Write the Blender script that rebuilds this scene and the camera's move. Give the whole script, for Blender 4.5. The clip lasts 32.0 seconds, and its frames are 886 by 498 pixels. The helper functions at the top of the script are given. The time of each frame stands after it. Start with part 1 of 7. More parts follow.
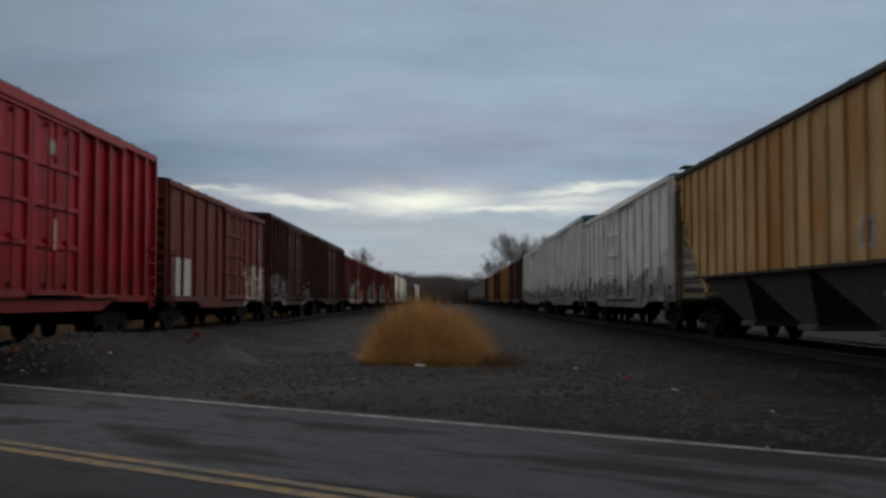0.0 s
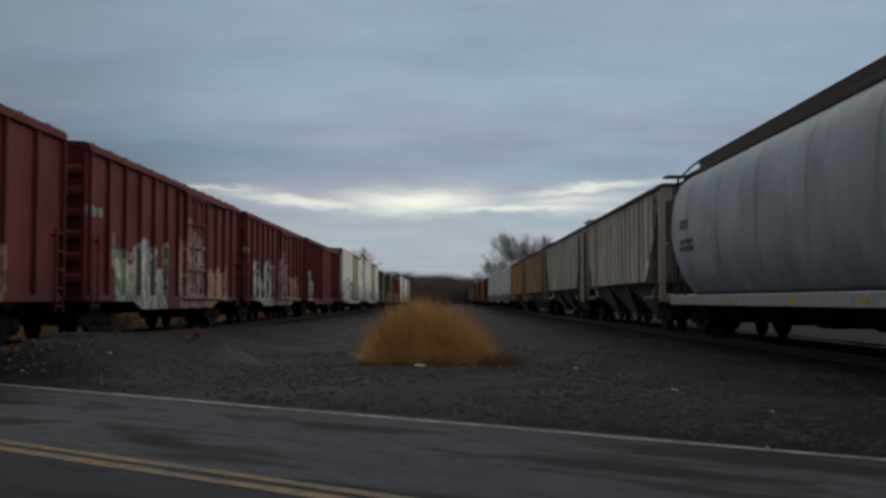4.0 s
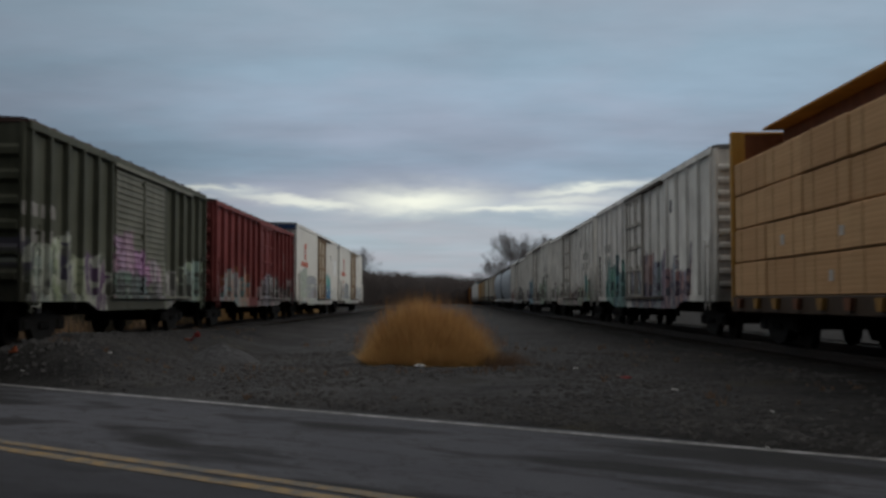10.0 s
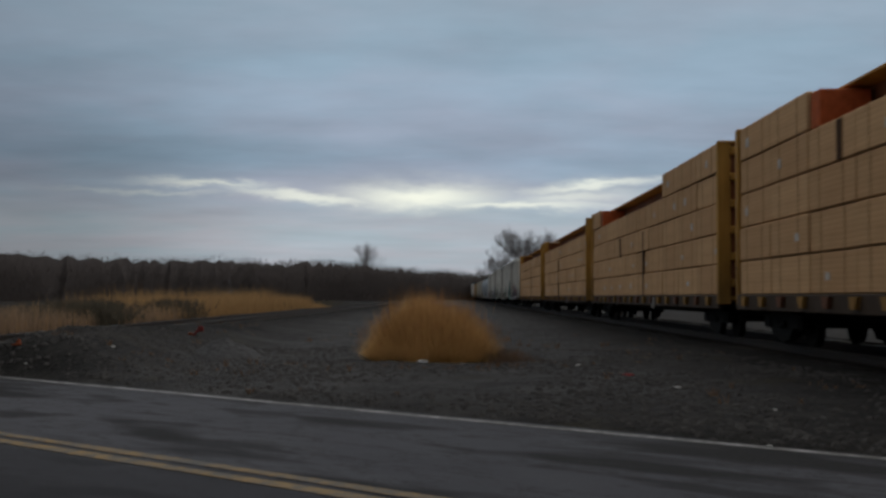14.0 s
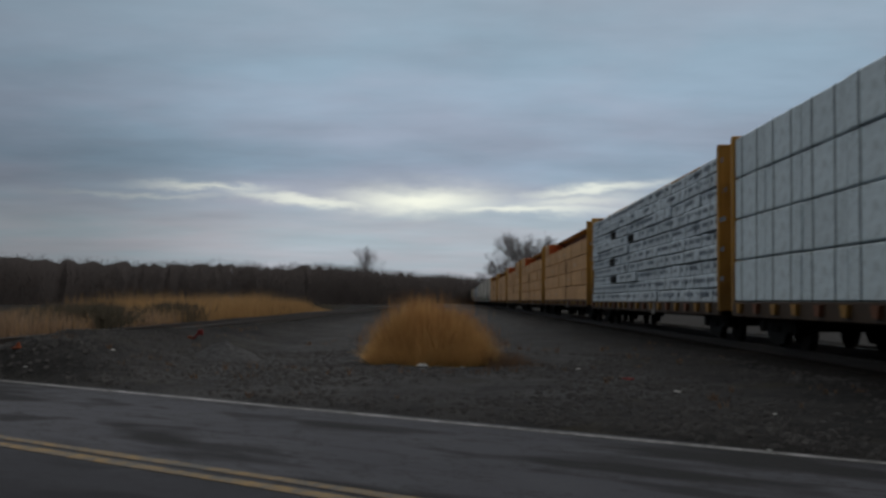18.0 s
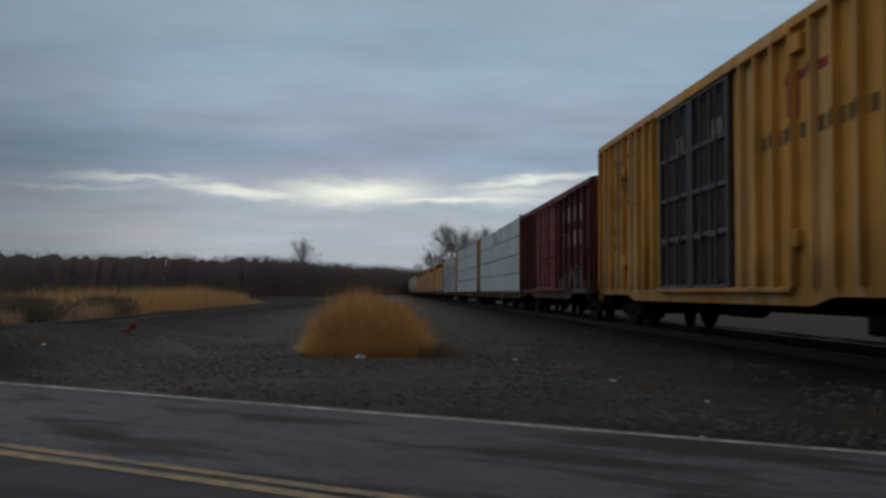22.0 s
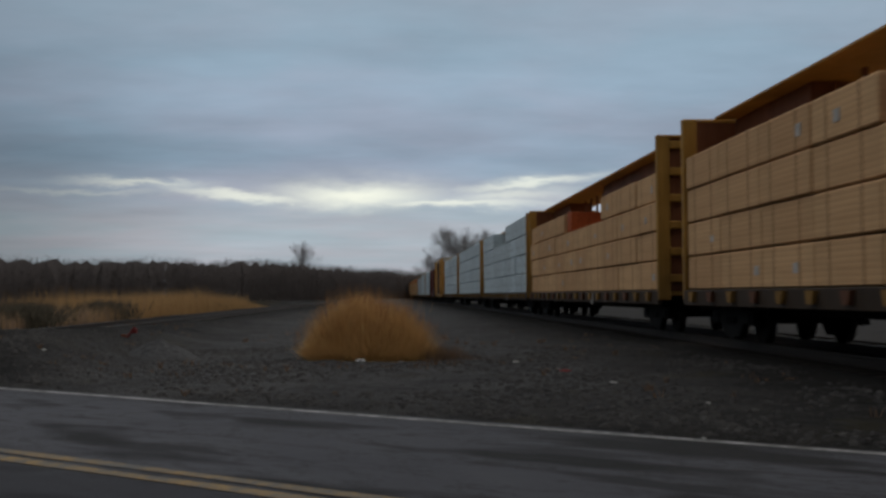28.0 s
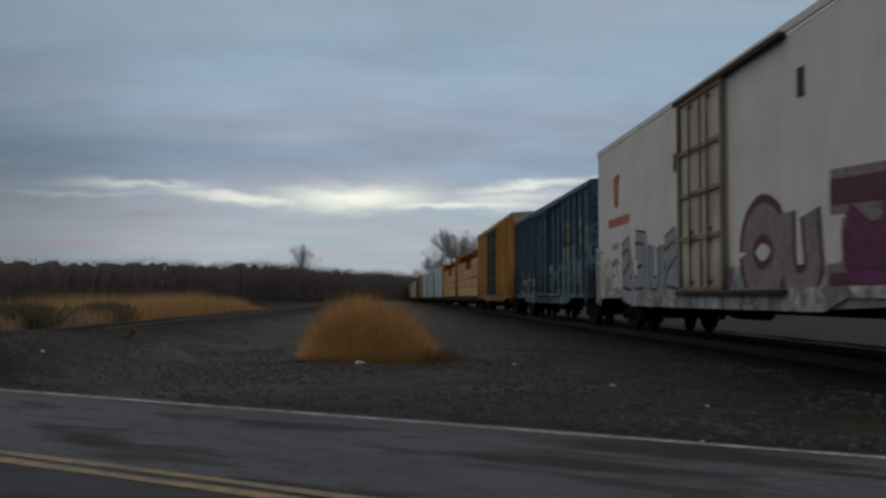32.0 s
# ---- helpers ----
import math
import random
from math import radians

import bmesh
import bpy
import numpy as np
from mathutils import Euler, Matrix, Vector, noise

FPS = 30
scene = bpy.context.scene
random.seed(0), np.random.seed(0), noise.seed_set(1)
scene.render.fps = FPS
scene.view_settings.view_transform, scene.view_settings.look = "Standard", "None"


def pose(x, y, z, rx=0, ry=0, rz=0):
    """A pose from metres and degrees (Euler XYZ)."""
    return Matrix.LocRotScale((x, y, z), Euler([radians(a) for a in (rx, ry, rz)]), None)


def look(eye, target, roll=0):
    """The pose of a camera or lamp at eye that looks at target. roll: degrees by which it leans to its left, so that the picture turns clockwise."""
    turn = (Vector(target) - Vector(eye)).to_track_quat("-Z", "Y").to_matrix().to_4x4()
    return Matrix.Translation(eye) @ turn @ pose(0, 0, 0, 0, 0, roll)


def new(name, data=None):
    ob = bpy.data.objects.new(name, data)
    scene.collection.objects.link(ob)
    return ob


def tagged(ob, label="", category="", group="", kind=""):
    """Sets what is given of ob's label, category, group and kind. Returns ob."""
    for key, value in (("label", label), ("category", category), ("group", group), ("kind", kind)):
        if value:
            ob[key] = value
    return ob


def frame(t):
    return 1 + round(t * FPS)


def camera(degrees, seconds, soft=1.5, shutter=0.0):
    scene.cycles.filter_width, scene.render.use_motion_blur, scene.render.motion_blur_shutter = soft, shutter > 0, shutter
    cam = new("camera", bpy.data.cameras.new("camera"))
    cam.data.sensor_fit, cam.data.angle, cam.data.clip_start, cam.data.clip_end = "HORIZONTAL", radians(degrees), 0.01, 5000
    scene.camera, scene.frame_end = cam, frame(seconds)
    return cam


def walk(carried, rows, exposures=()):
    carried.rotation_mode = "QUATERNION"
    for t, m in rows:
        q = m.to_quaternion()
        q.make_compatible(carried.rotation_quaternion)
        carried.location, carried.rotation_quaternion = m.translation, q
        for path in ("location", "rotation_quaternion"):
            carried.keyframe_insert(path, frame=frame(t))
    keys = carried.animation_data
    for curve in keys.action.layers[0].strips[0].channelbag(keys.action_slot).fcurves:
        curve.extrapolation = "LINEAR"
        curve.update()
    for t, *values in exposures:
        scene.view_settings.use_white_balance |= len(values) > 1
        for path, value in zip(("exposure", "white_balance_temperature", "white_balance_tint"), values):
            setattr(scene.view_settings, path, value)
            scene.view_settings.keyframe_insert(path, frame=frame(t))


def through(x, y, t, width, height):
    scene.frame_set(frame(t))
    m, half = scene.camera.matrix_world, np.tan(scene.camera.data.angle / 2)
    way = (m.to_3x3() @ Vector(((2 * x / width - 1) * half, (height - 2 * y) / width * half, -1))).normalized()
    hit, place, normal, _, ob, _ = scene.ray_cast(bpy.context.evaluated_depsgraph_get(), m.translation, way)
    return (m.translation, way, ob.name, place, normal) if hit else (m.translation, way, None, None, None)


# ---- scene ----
cam = camera(45.28, 32.0, soft=2.9, shutter=0.25)
EYE_Z = 1.09
# seconds, heading (left positive), pitch of the lens axis, lean
TURNS = [
    (0.0, 0.274, 92.776, 0.00),
    (3.5, 0.274, 92.776, 0.00),
    (5.5, 0.274, 92.776, 0.00),
    (9.0, 0.274, 92.776, 0.00),
    (12.0, 0.274, 92.776, 0.00),
    (13.0, 0.211, 92.776, 0.00),
    (13.5, 0.199, 92.791, -0.14),
    (14.0, 0.468, 92.562, 0.39),
    (14.5, 0.457, 92.608, 0.39),
    (16.5, 0.421, 92.748, 0.39),
    (17.0, 0.477, 92.758, 0.46),
    (17.5, 0.430, 92.770, 0.46),
    (18.0, 0.465, 92.770, 0.46),
    (18.5, 0.407, 92.770, 0.46),
    (19.0, 0.426, 92.779, 0.52),
    (19.5, 0.429, 92.806, 0.45),
    (20.0, -2.545, 92.797, -0.07),
    (20.5, -2.929, 92.546, -0.09),
    (21.0, -3.023, 92.731, -0.09),
    (21.5, -3.041, 92.677, 0.04),
    (22.0, -2.927, 92.316, 0.11),
    (22.5, -2.941, 92.592, -0.09),
    (23.0, -2.924, 92.678, 0.04),
    (23.5, -2.866, 92.474, -0.23),
    (24.0, -2.913, 92.473, -0.23),
    (24.5, -2.836, 92.500, -0.09),
    (25.0, -2.825, 92.512, -0.09),
    (25.5, -3.052, 92.565, -0.22),
    (27.5, -3.134, 92.518, -0.22),
    (28.0, -2.924, 92.473, -0.23),
    (28.5, -2.901, 92.520, -0.22),
    (29.0, -2.997, 92.579, -0.15),
    (29.5, -3.005, 92.566, -0.22),
    (30.0, -2.895, 92.604, -0.09),
    (30.5, -2.836, 92.592, -0.09),
    (31.0, -3.076, 92.612, -0.23),
    (31.5, -2.997, 92.626, -0.16),
    (32.0, -2.964, 92.604, -0.09),
]
walk(cam, [(t, pose(0, 0, EYE_Z, rx, 0, rz) @ pose(0, 0, 0, 0, 0, lean)) for t, rz, rx, lean in TURNS])

# ---- world and light ----
scene.view_settings.exposure = 0.0
world = bpy.data.worlds.new("dusk_sky")
scene.world = world
world.use_nodes = True


def make_sky():
    nt = world.node_tree
    nt.nodes.clear()
    N, Lk = nt.nodes.new, nt.links.new
    out, bg = N("ShaderNodeOutputWorld"), N("ShaderNodeBackground")
    sky = N("ShaderNodeTexSky")
    sky.sky_type, sky.sun_disc = "NISHITA", False
    sky.sun_elevation, sky.sun_rotation = radians(SUN_UP), radians(SUN_AROUND)
    sky.air_density, sky.dust_density, sky.ozone_density = 1.0, 1.0, 2.0
    co = N("ShaderNodeTexCoord")
    sep = N("ShaderNodeSeparateXYZ")
    Lk(co.outputs["Generated"], sep.inputs[0])

    def math_node(op, a, b=None, c=None, clamp=False):
        n = N("ShaderNodeMath")
        n.operation, n.use_clamp = op, clamp
        for i, v in enumerate((a, b, c)):
            if v is None:
                continue
            if isinstance(v, (int, float)):
                n.inputs[i].default_value = v
            else:
                Lk(v, n.inputs[i])
        return n.outputs[0]

    # cloud deck: the direction laid onto a flat layer overhead
    zc = math_node("MAXIMUM", sep.outputs[2], 0.0)
    zz = math_node("ADD", zc, 0.09)
    px = math_node("DIVIDE", sep.outputs[0], zz)
    py = math_node("DIVIDE", sep.outputs[1], zz)
    deck = N("ShaderNodeCombineXYZ")
    Lk(px, deck.inputs[0]), Lk(py, deck.inputs[1])

    def cloud(scale, detail, rough, off, stretch=1.0):
        mp = N("ShaderNodeMapping")
        mp.inputs["Location"].default_value = off
        mp.inputs["Scale"].default_value = (1.0, stretch, 1.0)
        Lk(deck.outputs[0], mp.inputs[0])
        n = N("ShaderNodeTexNoise")
        n.inputs["Scale"].default_value, n.inputs["Detail"].default_value, n.inputs["Roughness"].default_value = scale, detail, rough
        Lk(mp.outputs[0], n.inputs["Vector"])
        return n.outputs["Fac"]

    big = cloud(0.5, 4.0, 0.45, (3.1, 1.7, 0.0), 1.3)
    fine = cloud(1.7, 4.0, 0.5, (0.4, 5.2, 2.0), 1.5)
    patch = cloud(4.2, 5.0, 0.6, (2.4, 1.2, 5.0), 1.3)
    mixf = math_node("ADD", math_node("MULTIPLY", big, 0.52), math_node("ADD", math_node("MULTIPLY", fine, 0.34), math_node("MULTIPLY", patch, 0.14)))
    # colour by height: pale low down, slate above the break, lighter again higher up
    grad = N("ShaderNodeValToRGB")
    Lk(math_node("MULTIPLY", zc, 2.5), grad.inputs[0])
    els = grad.color_ramp.elements
    els[0].position, els[0].color = 0.0, SKY_STOPS[0][1]
    els[1].position, els[1].color = 2.5 * SKY_STOPS[-1][0], SKY_STOPS[-1][1]
    for z, c in SKY_STOPS[1:-1]:
        e = els.new(2.5 * z)
        e.color = c
    depth = math_node("MINIMUM", 1.0, math_node("MULTIPLY_ADD", zc, 6.0, 0.25))
    swing = math_node("MULTIPLY", math_node("SUBTRACT", mixf, 0.5), math_node("MULTIPLY", depth, CLOUD_SWING))
    m1 = N("ShaderNodeVectorMath")
    m1.operation = "SCALE"
    Lk(grad.outputs[0], m1.inputs[0]), Lk(math_node("ADD", swing, 1.0), m1.inputs["Scale"])
    # faint mauve and blue patches in the deck
    tint = N("ShaderNodeMix")
    tint.data_type, tint.blend_type = "RGBA", "MULTIPLY"
    tint.inputs[0].default_value = 1.0
    hue = N("ShaderNodeMix")
    hue.data_type = "RGBA"
    hr = N("ShaderNodeMapRange")
    hr.inputs[1].default_value, hr.inputs[2].default_value = 0.36, 0.64
    Lk(cloud(0.9, 4.0, 0.55, (6.3, 2.2, 1.0), 1.2), hr.inputs[0])
    Lk(hr.outputs[0], hue.inputs[0])
    hue.inputs[6].default_value, hue.inputs[7].default_value = (0.94, 1.0, 1.02, 1), (1.07, 0.99, 1.0, 1)
    Lk(m1.outputs[0], tint.inputs[6]), Lk(hue.outputs[2], tint.inputs[7])
    # the long break in the cloud low over the tracks' far end, lit from below the horizon
    mp = N("ShaderNodeMapping")
    mp.inputs["Scale"].default_value = (8.0, 1.0, 30.0)
    Lk(co.outputs["Generated"], mp.inputs[0])
    bn = N("ShaderNodeTexNoise")
    bn.inputs["Scale"].default_value, bn.inputs["Detail"].default_value, bn.inputs["Roughness"].default_value = 2.2, 6.0, 0.62
    Lk(mp.outputs[0], bn.inputs["Vector"])
    wob = math_node("MULTIPLY_ADD", bn.outputs["Fac"], 0.024, -0.012)

    def streak(z0, thick, x0, wide, tilt_by):
        rise = math_node("MULTIPLY", math_node("SUBTRACT", sep.outputs[0], x0), tilt_by)
        hgt = math_node("SUBTRACT", math_node("ADD", math_node("SUBTRACT", sep.outputs[2], rise), wob), z0)
        up = math_node("DIVIDE", hgt, thick)
        band = math_node("POWER", 2.718, math_node("MULTIPLY", math_node("MULTIPLY", up, up), -1.0))
        xs = math_node("DIVIDE", math_node("SUBTRACT", sep.outputs[0], x0), wide)
        side = math_node("POWER", 2.718, math_node("MULTIPLY", math_node("MULTIPLY", xs, xs), -1.0))
        return math_node("MULTIPLY", band, side)

    front = math_node("GREATER_THAN", sep.outputs[1], 0.0)
    both = 0.0
    # height, thickness, place across, width, tilt, brightness
    for z0, thick, x0, wide, tilt_by, amount in (
            (0.0935, 0.0118, -0.030, 0.064, 0.0, 1.0), (0.0920, 0.0044, -0.130, 0.070, -0.10, 0.75), (0.0855, 0.0044, 0.055, 0.085, 0.0, 0.75),
            (0.1045, 0.0042, 0.130, 0.060, 0.09, 0.7), (0.0935, 0.0060, 0.110, 0.055, 0.05, 0.5),
            (0.1030, 0.0030, -0.225, 0.050, 0.0, 0.6), (0.0935, 0.0026, -0.27, 0.07, 0.0, 0.25)):
        both = math_node("MAXIMUM", both, math_node("MULTIPLY", streak(z0, thick, x0, wide, tilt_by), amount))
    gl = math_node("MULTIPLY", both, front, clamp=True)
    m2 = N("ShaderNodeMix")
    m2.data_type = "RGBA"
    Lk(gl, m2.inputs[0]), Lk(tint.outputs[2], m2.inputs[6])
    m2.inputs[7].default_value = BREAK
    # the deck is thinner and brighter overhead, and brighter on the sun's side
    over = N("ShaderNodeMapRange")
    over.interpolation_type = "SMOOTHSTEP"
    over.inputs[1].default_value, over.inputs[2].default_value = 0.27, 0.62
    Lk(sep.outputs[2], over.inputs[0])
    m3 = N("ShaderNodeMix")
    m3.data_type = "RGBA"
    Lk(over.outputs[0], m3.inputs[0]), Lk(m2.outputs[2], m3.inputs[6])
    m3.inputs[7].default_value = OVERHEAD
    tilt = math_node("MULTIPLY_ADD", sep.outputs[0], 0.20, 1.0)
    gloom = N("ShaderNodeMapRange")
    gloom.interpolation_type = "SMOOTHSTEP"
    for k, v in ((1, -0.12), (2, -0.5), (3, 1.0), (4, 0.86)):
        gloom.inputs[k].default_value = v
    Lk(sep.outputs[0], gloom.inputs[0])
    tilt = math_node("MULTIPLY", tilt, gloom.outputs[0])
    # a low bank of darker cloud over the woods
    bank = N("ShaderNodeMapRange")
    bank.interpolation_type = "SMOOTHSTEP"
    for k, v in ((1, -0.13), (2, -0.36), (3, 0.0), (4, 0.36)):
        bank.inputs[k].default_value = v
    Lk(sep.outputs[0], bank.inputs[0])
    lowz = N("ShaderNodeMapRange")
    lowz.interpolation_type = "SMOOTHSTEP"
    for k, v in ((1, 0.22), (2, 0.09), (3, 0.3), (4, 1.0)):
        lowz.inputs[k].default_value = v
    Lk(math_node("ADD", sep.outputs[2], wob), lowz.inputs[0])
    bank_by = math_node("SUBTRACT", 1.0, math_node("MULTIPLY", math_node("MULTIPLY", bank.outputs[0], front), lowz.outputs[0]))
    tilt = math_node("MULTIPLY", tilt, bank_by)
    dark = N("ShaderNodeMapRange")
    dark.interpolation_type = "SMOOTHSTEP"
    for k, v in ((1, 0.15), (2, -0.6), (3, 1.0), (4, BACK_SKY)):
        dark.inputs[k].default_value = v
    Lk(sep.outputs[1], dark.inputs[0])
    tilt = math_node("MULTIPLY", tilt, dark.outputs[0])
    m4 = N("ShaderNodeVectorMath")
    m4.operation = "SCALE"
    Lk(m3.outputs[2], m4.inputs[0]), Lk(tilt, m4.inputs["Scale"])
    # clear sky above the cloud adds a little of its own
    sc = N("ShaderNodeMix")
    sc.data_type, sc.blend_type = "RGBA", "ADD"
    sc.inputs[0].default_value = 0.004
    Lk(m4.outputs[0], sc.inputs[6]), Lk(sky.outputs[0], sc.inputs[7])
    Lk(sc.outputs[2], bg.inputs[0])
    bg.inputs[1].default_value = SKY_STRENGTH
    Lk(bg.outputs[0], out.inputs[0])


SUN_UP, SUN_AROUND = 34, 82   # degrees above the horizon, clockwise from the line of the tracks
SKY_STRENGTH = 1.0
BACK_SKY = 0.30
SKY_STOPS = [(0.0, (0.385, 0.43, 0.475, 1)), (0.065, (0.40, 0.445, 0.49, 1)), (0.10, (0.31, 0.365, 0.44, 1)), (0.125, (0.255, 0.33, 0.415, 1)),
             (0.19, (0.285, 0.36, 0.445, 1)), (0.29, (0.275, 0.365, 0.435, 1)), (0.4, (0.30, 0.37, 0.42, 1))]
CLOUD_SWING = 1.2
BREAK = (0.92, 0.94, 0.81, 1)
OVERHEAD = (1.12, 1.095, 1.03, 1)
make_sky()

sun = new("sun", bpy.data.lights.new("sun", "SUN"))
sun.data.energy, sun.data.angle, sun.data.color = 0.42, radians(14), (1.0, 0.90, 0.78)
sun.matrix_world = look((50 * math.sin(radians(SUN_AROUND)) * math.cos(radians(SUN_UP)), 50 * math.cos(radians(SUN_AROUND)) * math.cos(radians(SUN_UP)), 50 * math.sin(radians(SUN_UP))), (0, 0, 0))

# ---- mesh building ----
class Build:
    """Gathers plain faces and turns them into one mesh."""

    def __init__(self):
        self.v, self.f = [], []

    def add(self, verts, faces):
        n = len(self.v)
        self.v += [tuple(p) for p in verts]
        self.f += [tuple(i + n for i in f) for f in faces]
        return self

    def box(self, x0, x1, y0, y1, z0, z1, c=0.0):
        x0, x1, y0, y1, z0, z1 = min(x0, x1), max(x0, x1), min(y0, y1), max(y0, y1), min(z0, z1), max(z0, z1)
        if c <= 0:
            vs = [(x, y, z) for z in (z0, z1) for y in (y0, y1) for x in (x0, x1)]
            return self.add(vs, [(0, 2, 3, 1), (4, 5, 7, 6), (0, 1, 5, 4), (2, 6, 7, 3), (0, 4, 6, 2), (1, 3, 7, 5)])
        c = min(c, (x1 - x0) * 0.4, (y1 - y0) * 0.4, (z1 - z0) * 0.4)
        vs, idx = [], {}
        for sx in (0, 1):
            for sy in (0, 1):
                for sz in (0, 1):
                    p = ((x0, x1)[sx], (y0, y1)[sy], (z0, z1)[sz])
                    d = (c if not sx else -c, c if not sy else -c, c if not sz else -c)
                    for ax in range(3):
                        q = [p[k] + (d[k] if k != ax else 0) for k in range(3)]
                        idx[(sx, sy, sz, ax)] = len(vs)
                        vs.append(q)
        fs = []
        for ax in range(3):
            a, b = [k for k in range(3) if k != ax]
            for s in (0, 1):
                loop = []
                for u, w in ((0, 0), (1, 0), (1, 1), (0, 1)):
                    key = [0, 0, 0]
                    key[ax], key[a], key[b] = s, u, w
                    loop.append(idx[(*key, ax)])
                flip = (s == 0) != (ax == 1)
                fs.append(tuple(reversed(loop)) if flip else tuple(loop))
        for ax in range(3):
            a, b = [k for k in range(3) if k != ax]
            for u in (0, 1):
                for w in (0, 1):
                    ks = []
                    for s in (0, 1):
                        key = [0, 0, 0]
                        key[ax], key[a], key[b] = s, u, w
                        ks.append(key)
                    fs.append((idx[(*ks[0], a)], idx[(*ks[1], a)], idx[(*ks[1], b)], idx[(*ks[0], b)]))
        for sx in (0, 1):
            for sy in (0, 1):
                for sz in (0, 1):
                    fs.append(tuple(idx[(sx, sy, sz, k)] for k in range(3)))
        return self.add(vs, fs)

    def prism(self, prof, y0, y1, cap=True):
        """A closed outline of (x, z) pairs drawn out along y."""
        n = len(prof)
        vs = [(x, y0, z) for x, z in prof] + [(x, y1, z) for x, z in prof]
        fs = [(i, (i + 1) % n, n + (i + 1) % n, n + i) for i in range(n)]
        if cap:
            fs += [tuple(reversed(range(n))), tuple(range(n, 2 * n))]
        return self.add(vs, fs)

    def cross(self, prof, x0, x1):
        """A closed outline of (y, z) pairs drawn out along x."""
        n = len(prof)
        vs = [(x0, y, z) for y, z in prof] + [(x1, y, z) for y, z in prof]
        fs = [(i, (i + 1) % n, n + (i + 1) % n, n + i) for i in range(n)]
        fs += [tuple(reversed(range(n))), tuple(range(n, 2 * n))]
        return self.add(vs, fs)

    def disc(self, cx, cy, cz, r, x0, x1, n=18):
        """A wheel-like disc with its axle along x."""
        return self.cross([(cy + r * math.cos(2 * math.pi * i / n), cz + r * math.sin(2 * math.pi * i / n)) for i in range(n)], x0, x1)

    def tube(self, a, b, r0, r1=None, n=6):
        a, b = Vector(a), Vector(b)
        r1 = r0 if r1 is None else r1
        d = (b - a).normalized()
        u = d.orthogonal().normalized()
        w = d.cross(u)
        vs = []
        for p, r in ((a, r0), (b, r1)):
            for i in range(n):
                t = 2 * math.pi * i / n
                vs.append(p + (u * math.cos(t) + w * math.sin(t)) * r)
        fs = [(i, (i + 1) % n, n + (i + 1) % n, n + i) for i in range(n)]
        fs += [tuple(reversed(range(n))), tuple(range(n, 2 * n))]
        return self.add(vs, fs)

    def mesh(self, name, mats):
        me = bpy.data.meshes.new(name)
        me.from_pydata(self.v, [], self.f)
        for m in mats if isinstance(mats, (list, tuple)) else [mats]:
            me.materials.append(m)
        bm = bmesh.new()
        bm.from_mesh(me)
        bmesh.ops.recalc_face_normals(bm, faces=bm.faces[:])
        bm.to_mesh(me)
        bm.free()
        return me


def part(name, shape, material, parent, label="", at=None):
    """Links a shape (or a mesh already made) as one object under a thing or a part."""
    me = shape if isinstance(shape, bpy.types.Mesh) else shape.mesh(name, material)
    ob = new(name, me)
    ob.parent = parent
    if at is not None:
        ob.location = at
    if label:
        ob["label"] = label
    return ob


def thing(name, label, category, group="", kind="", at=(0, 0, 0)):
    ob = new(name)
    ob.empty_display_size = 0.3
    ob.location = at
    return tagged(ob, label, category, group, kind)


def solid(name, shape, material, label, category="", group="", kind=""):
    return tagged(new(name, shape.mesh(name, material)), label, category, group, kind)


# ---- materials ----
def node_kit(name):
    m = bpy.data.materials.new(name)
    m.use_nodes = True
    nt = m.node_tree
    bsdf = nt.nodes["Principled BSDF"]

    def N(kind, **kw):
        n = nt.nodes.new(kind)
        for k, v in kw.items():
            n.inputs[k].default_value = v
        return n

    def link(a, b):
        nt.links.new(a, b)

    def val(op, a, b=0.0, c=0.0, clamp=False):
        n = nt.nodes.new("ShaderNodeMath")
        n.operation, n.use_clamp = op, clamp
        for i, v in enumerate((a, b, c)):
            if isinstance(v, (int, float)):
                n.inputs[i].default_value = v
            else:
                nt.links.new(v, n.inputs[i])
        return n.outputs[0]

    def mix(fac, a, b, mode="MIX"):
        n = nt.nodes.new("ShaderNodeMix")
        n.data_type, n.blend_type = "RGBA", mode
        for i, v in ((0, fac), (6, a), (7, b)):
            if isinstance(v, (int, float)):
                n.inputs[i].default_value = v
            elif isinstance(v, tuple):
                n.inputs[i].default_value = (*v[:3], 1)
            else:
                nt.links.new(v, n.inputs[i])
        return n.outputs[2]

    def noise_of(vec, scale, detail=4.0, rough=0.55, squash=(1, 1, 1), shift=(0, 0, 0)):
        mp = N("ShaderNodeMapping")
        mp.inputs["Scale"].default_value = squash
        mp.inputs["Location"].default_value = shift
        link(vec, mp.inputs[0])
        n = N("ShaderNodeTexNoise", Scale=scale, Detail=detail, Roughness=rough)
        link(mp.outputs[0], n.inputs["Vector"])
        return n.outputs["Fac"]

    def step(x, lo, hi):
        n = nt.nodes.new("ShaderNodeMapRange")
        n.inputs[1].default_value, n.inputs[2].default_value = lo, hi
        nt.links.new(x, n.inputs[0])
        return n.outputs[0]

    def bump(h, strength=0.3, dist=0.02):
        b = N("ShaderNodeBump", Strength=strength, Distance=dist)
        link(h, b.inputs["Height"])
        link(b.outputs[0], bsdf.inputs["Normal"])

    bsdf.inputs["Specular IOR Level"].default_value = 0.10
    return m, bsdf, N, link, val, mix, noise_of, step, bump


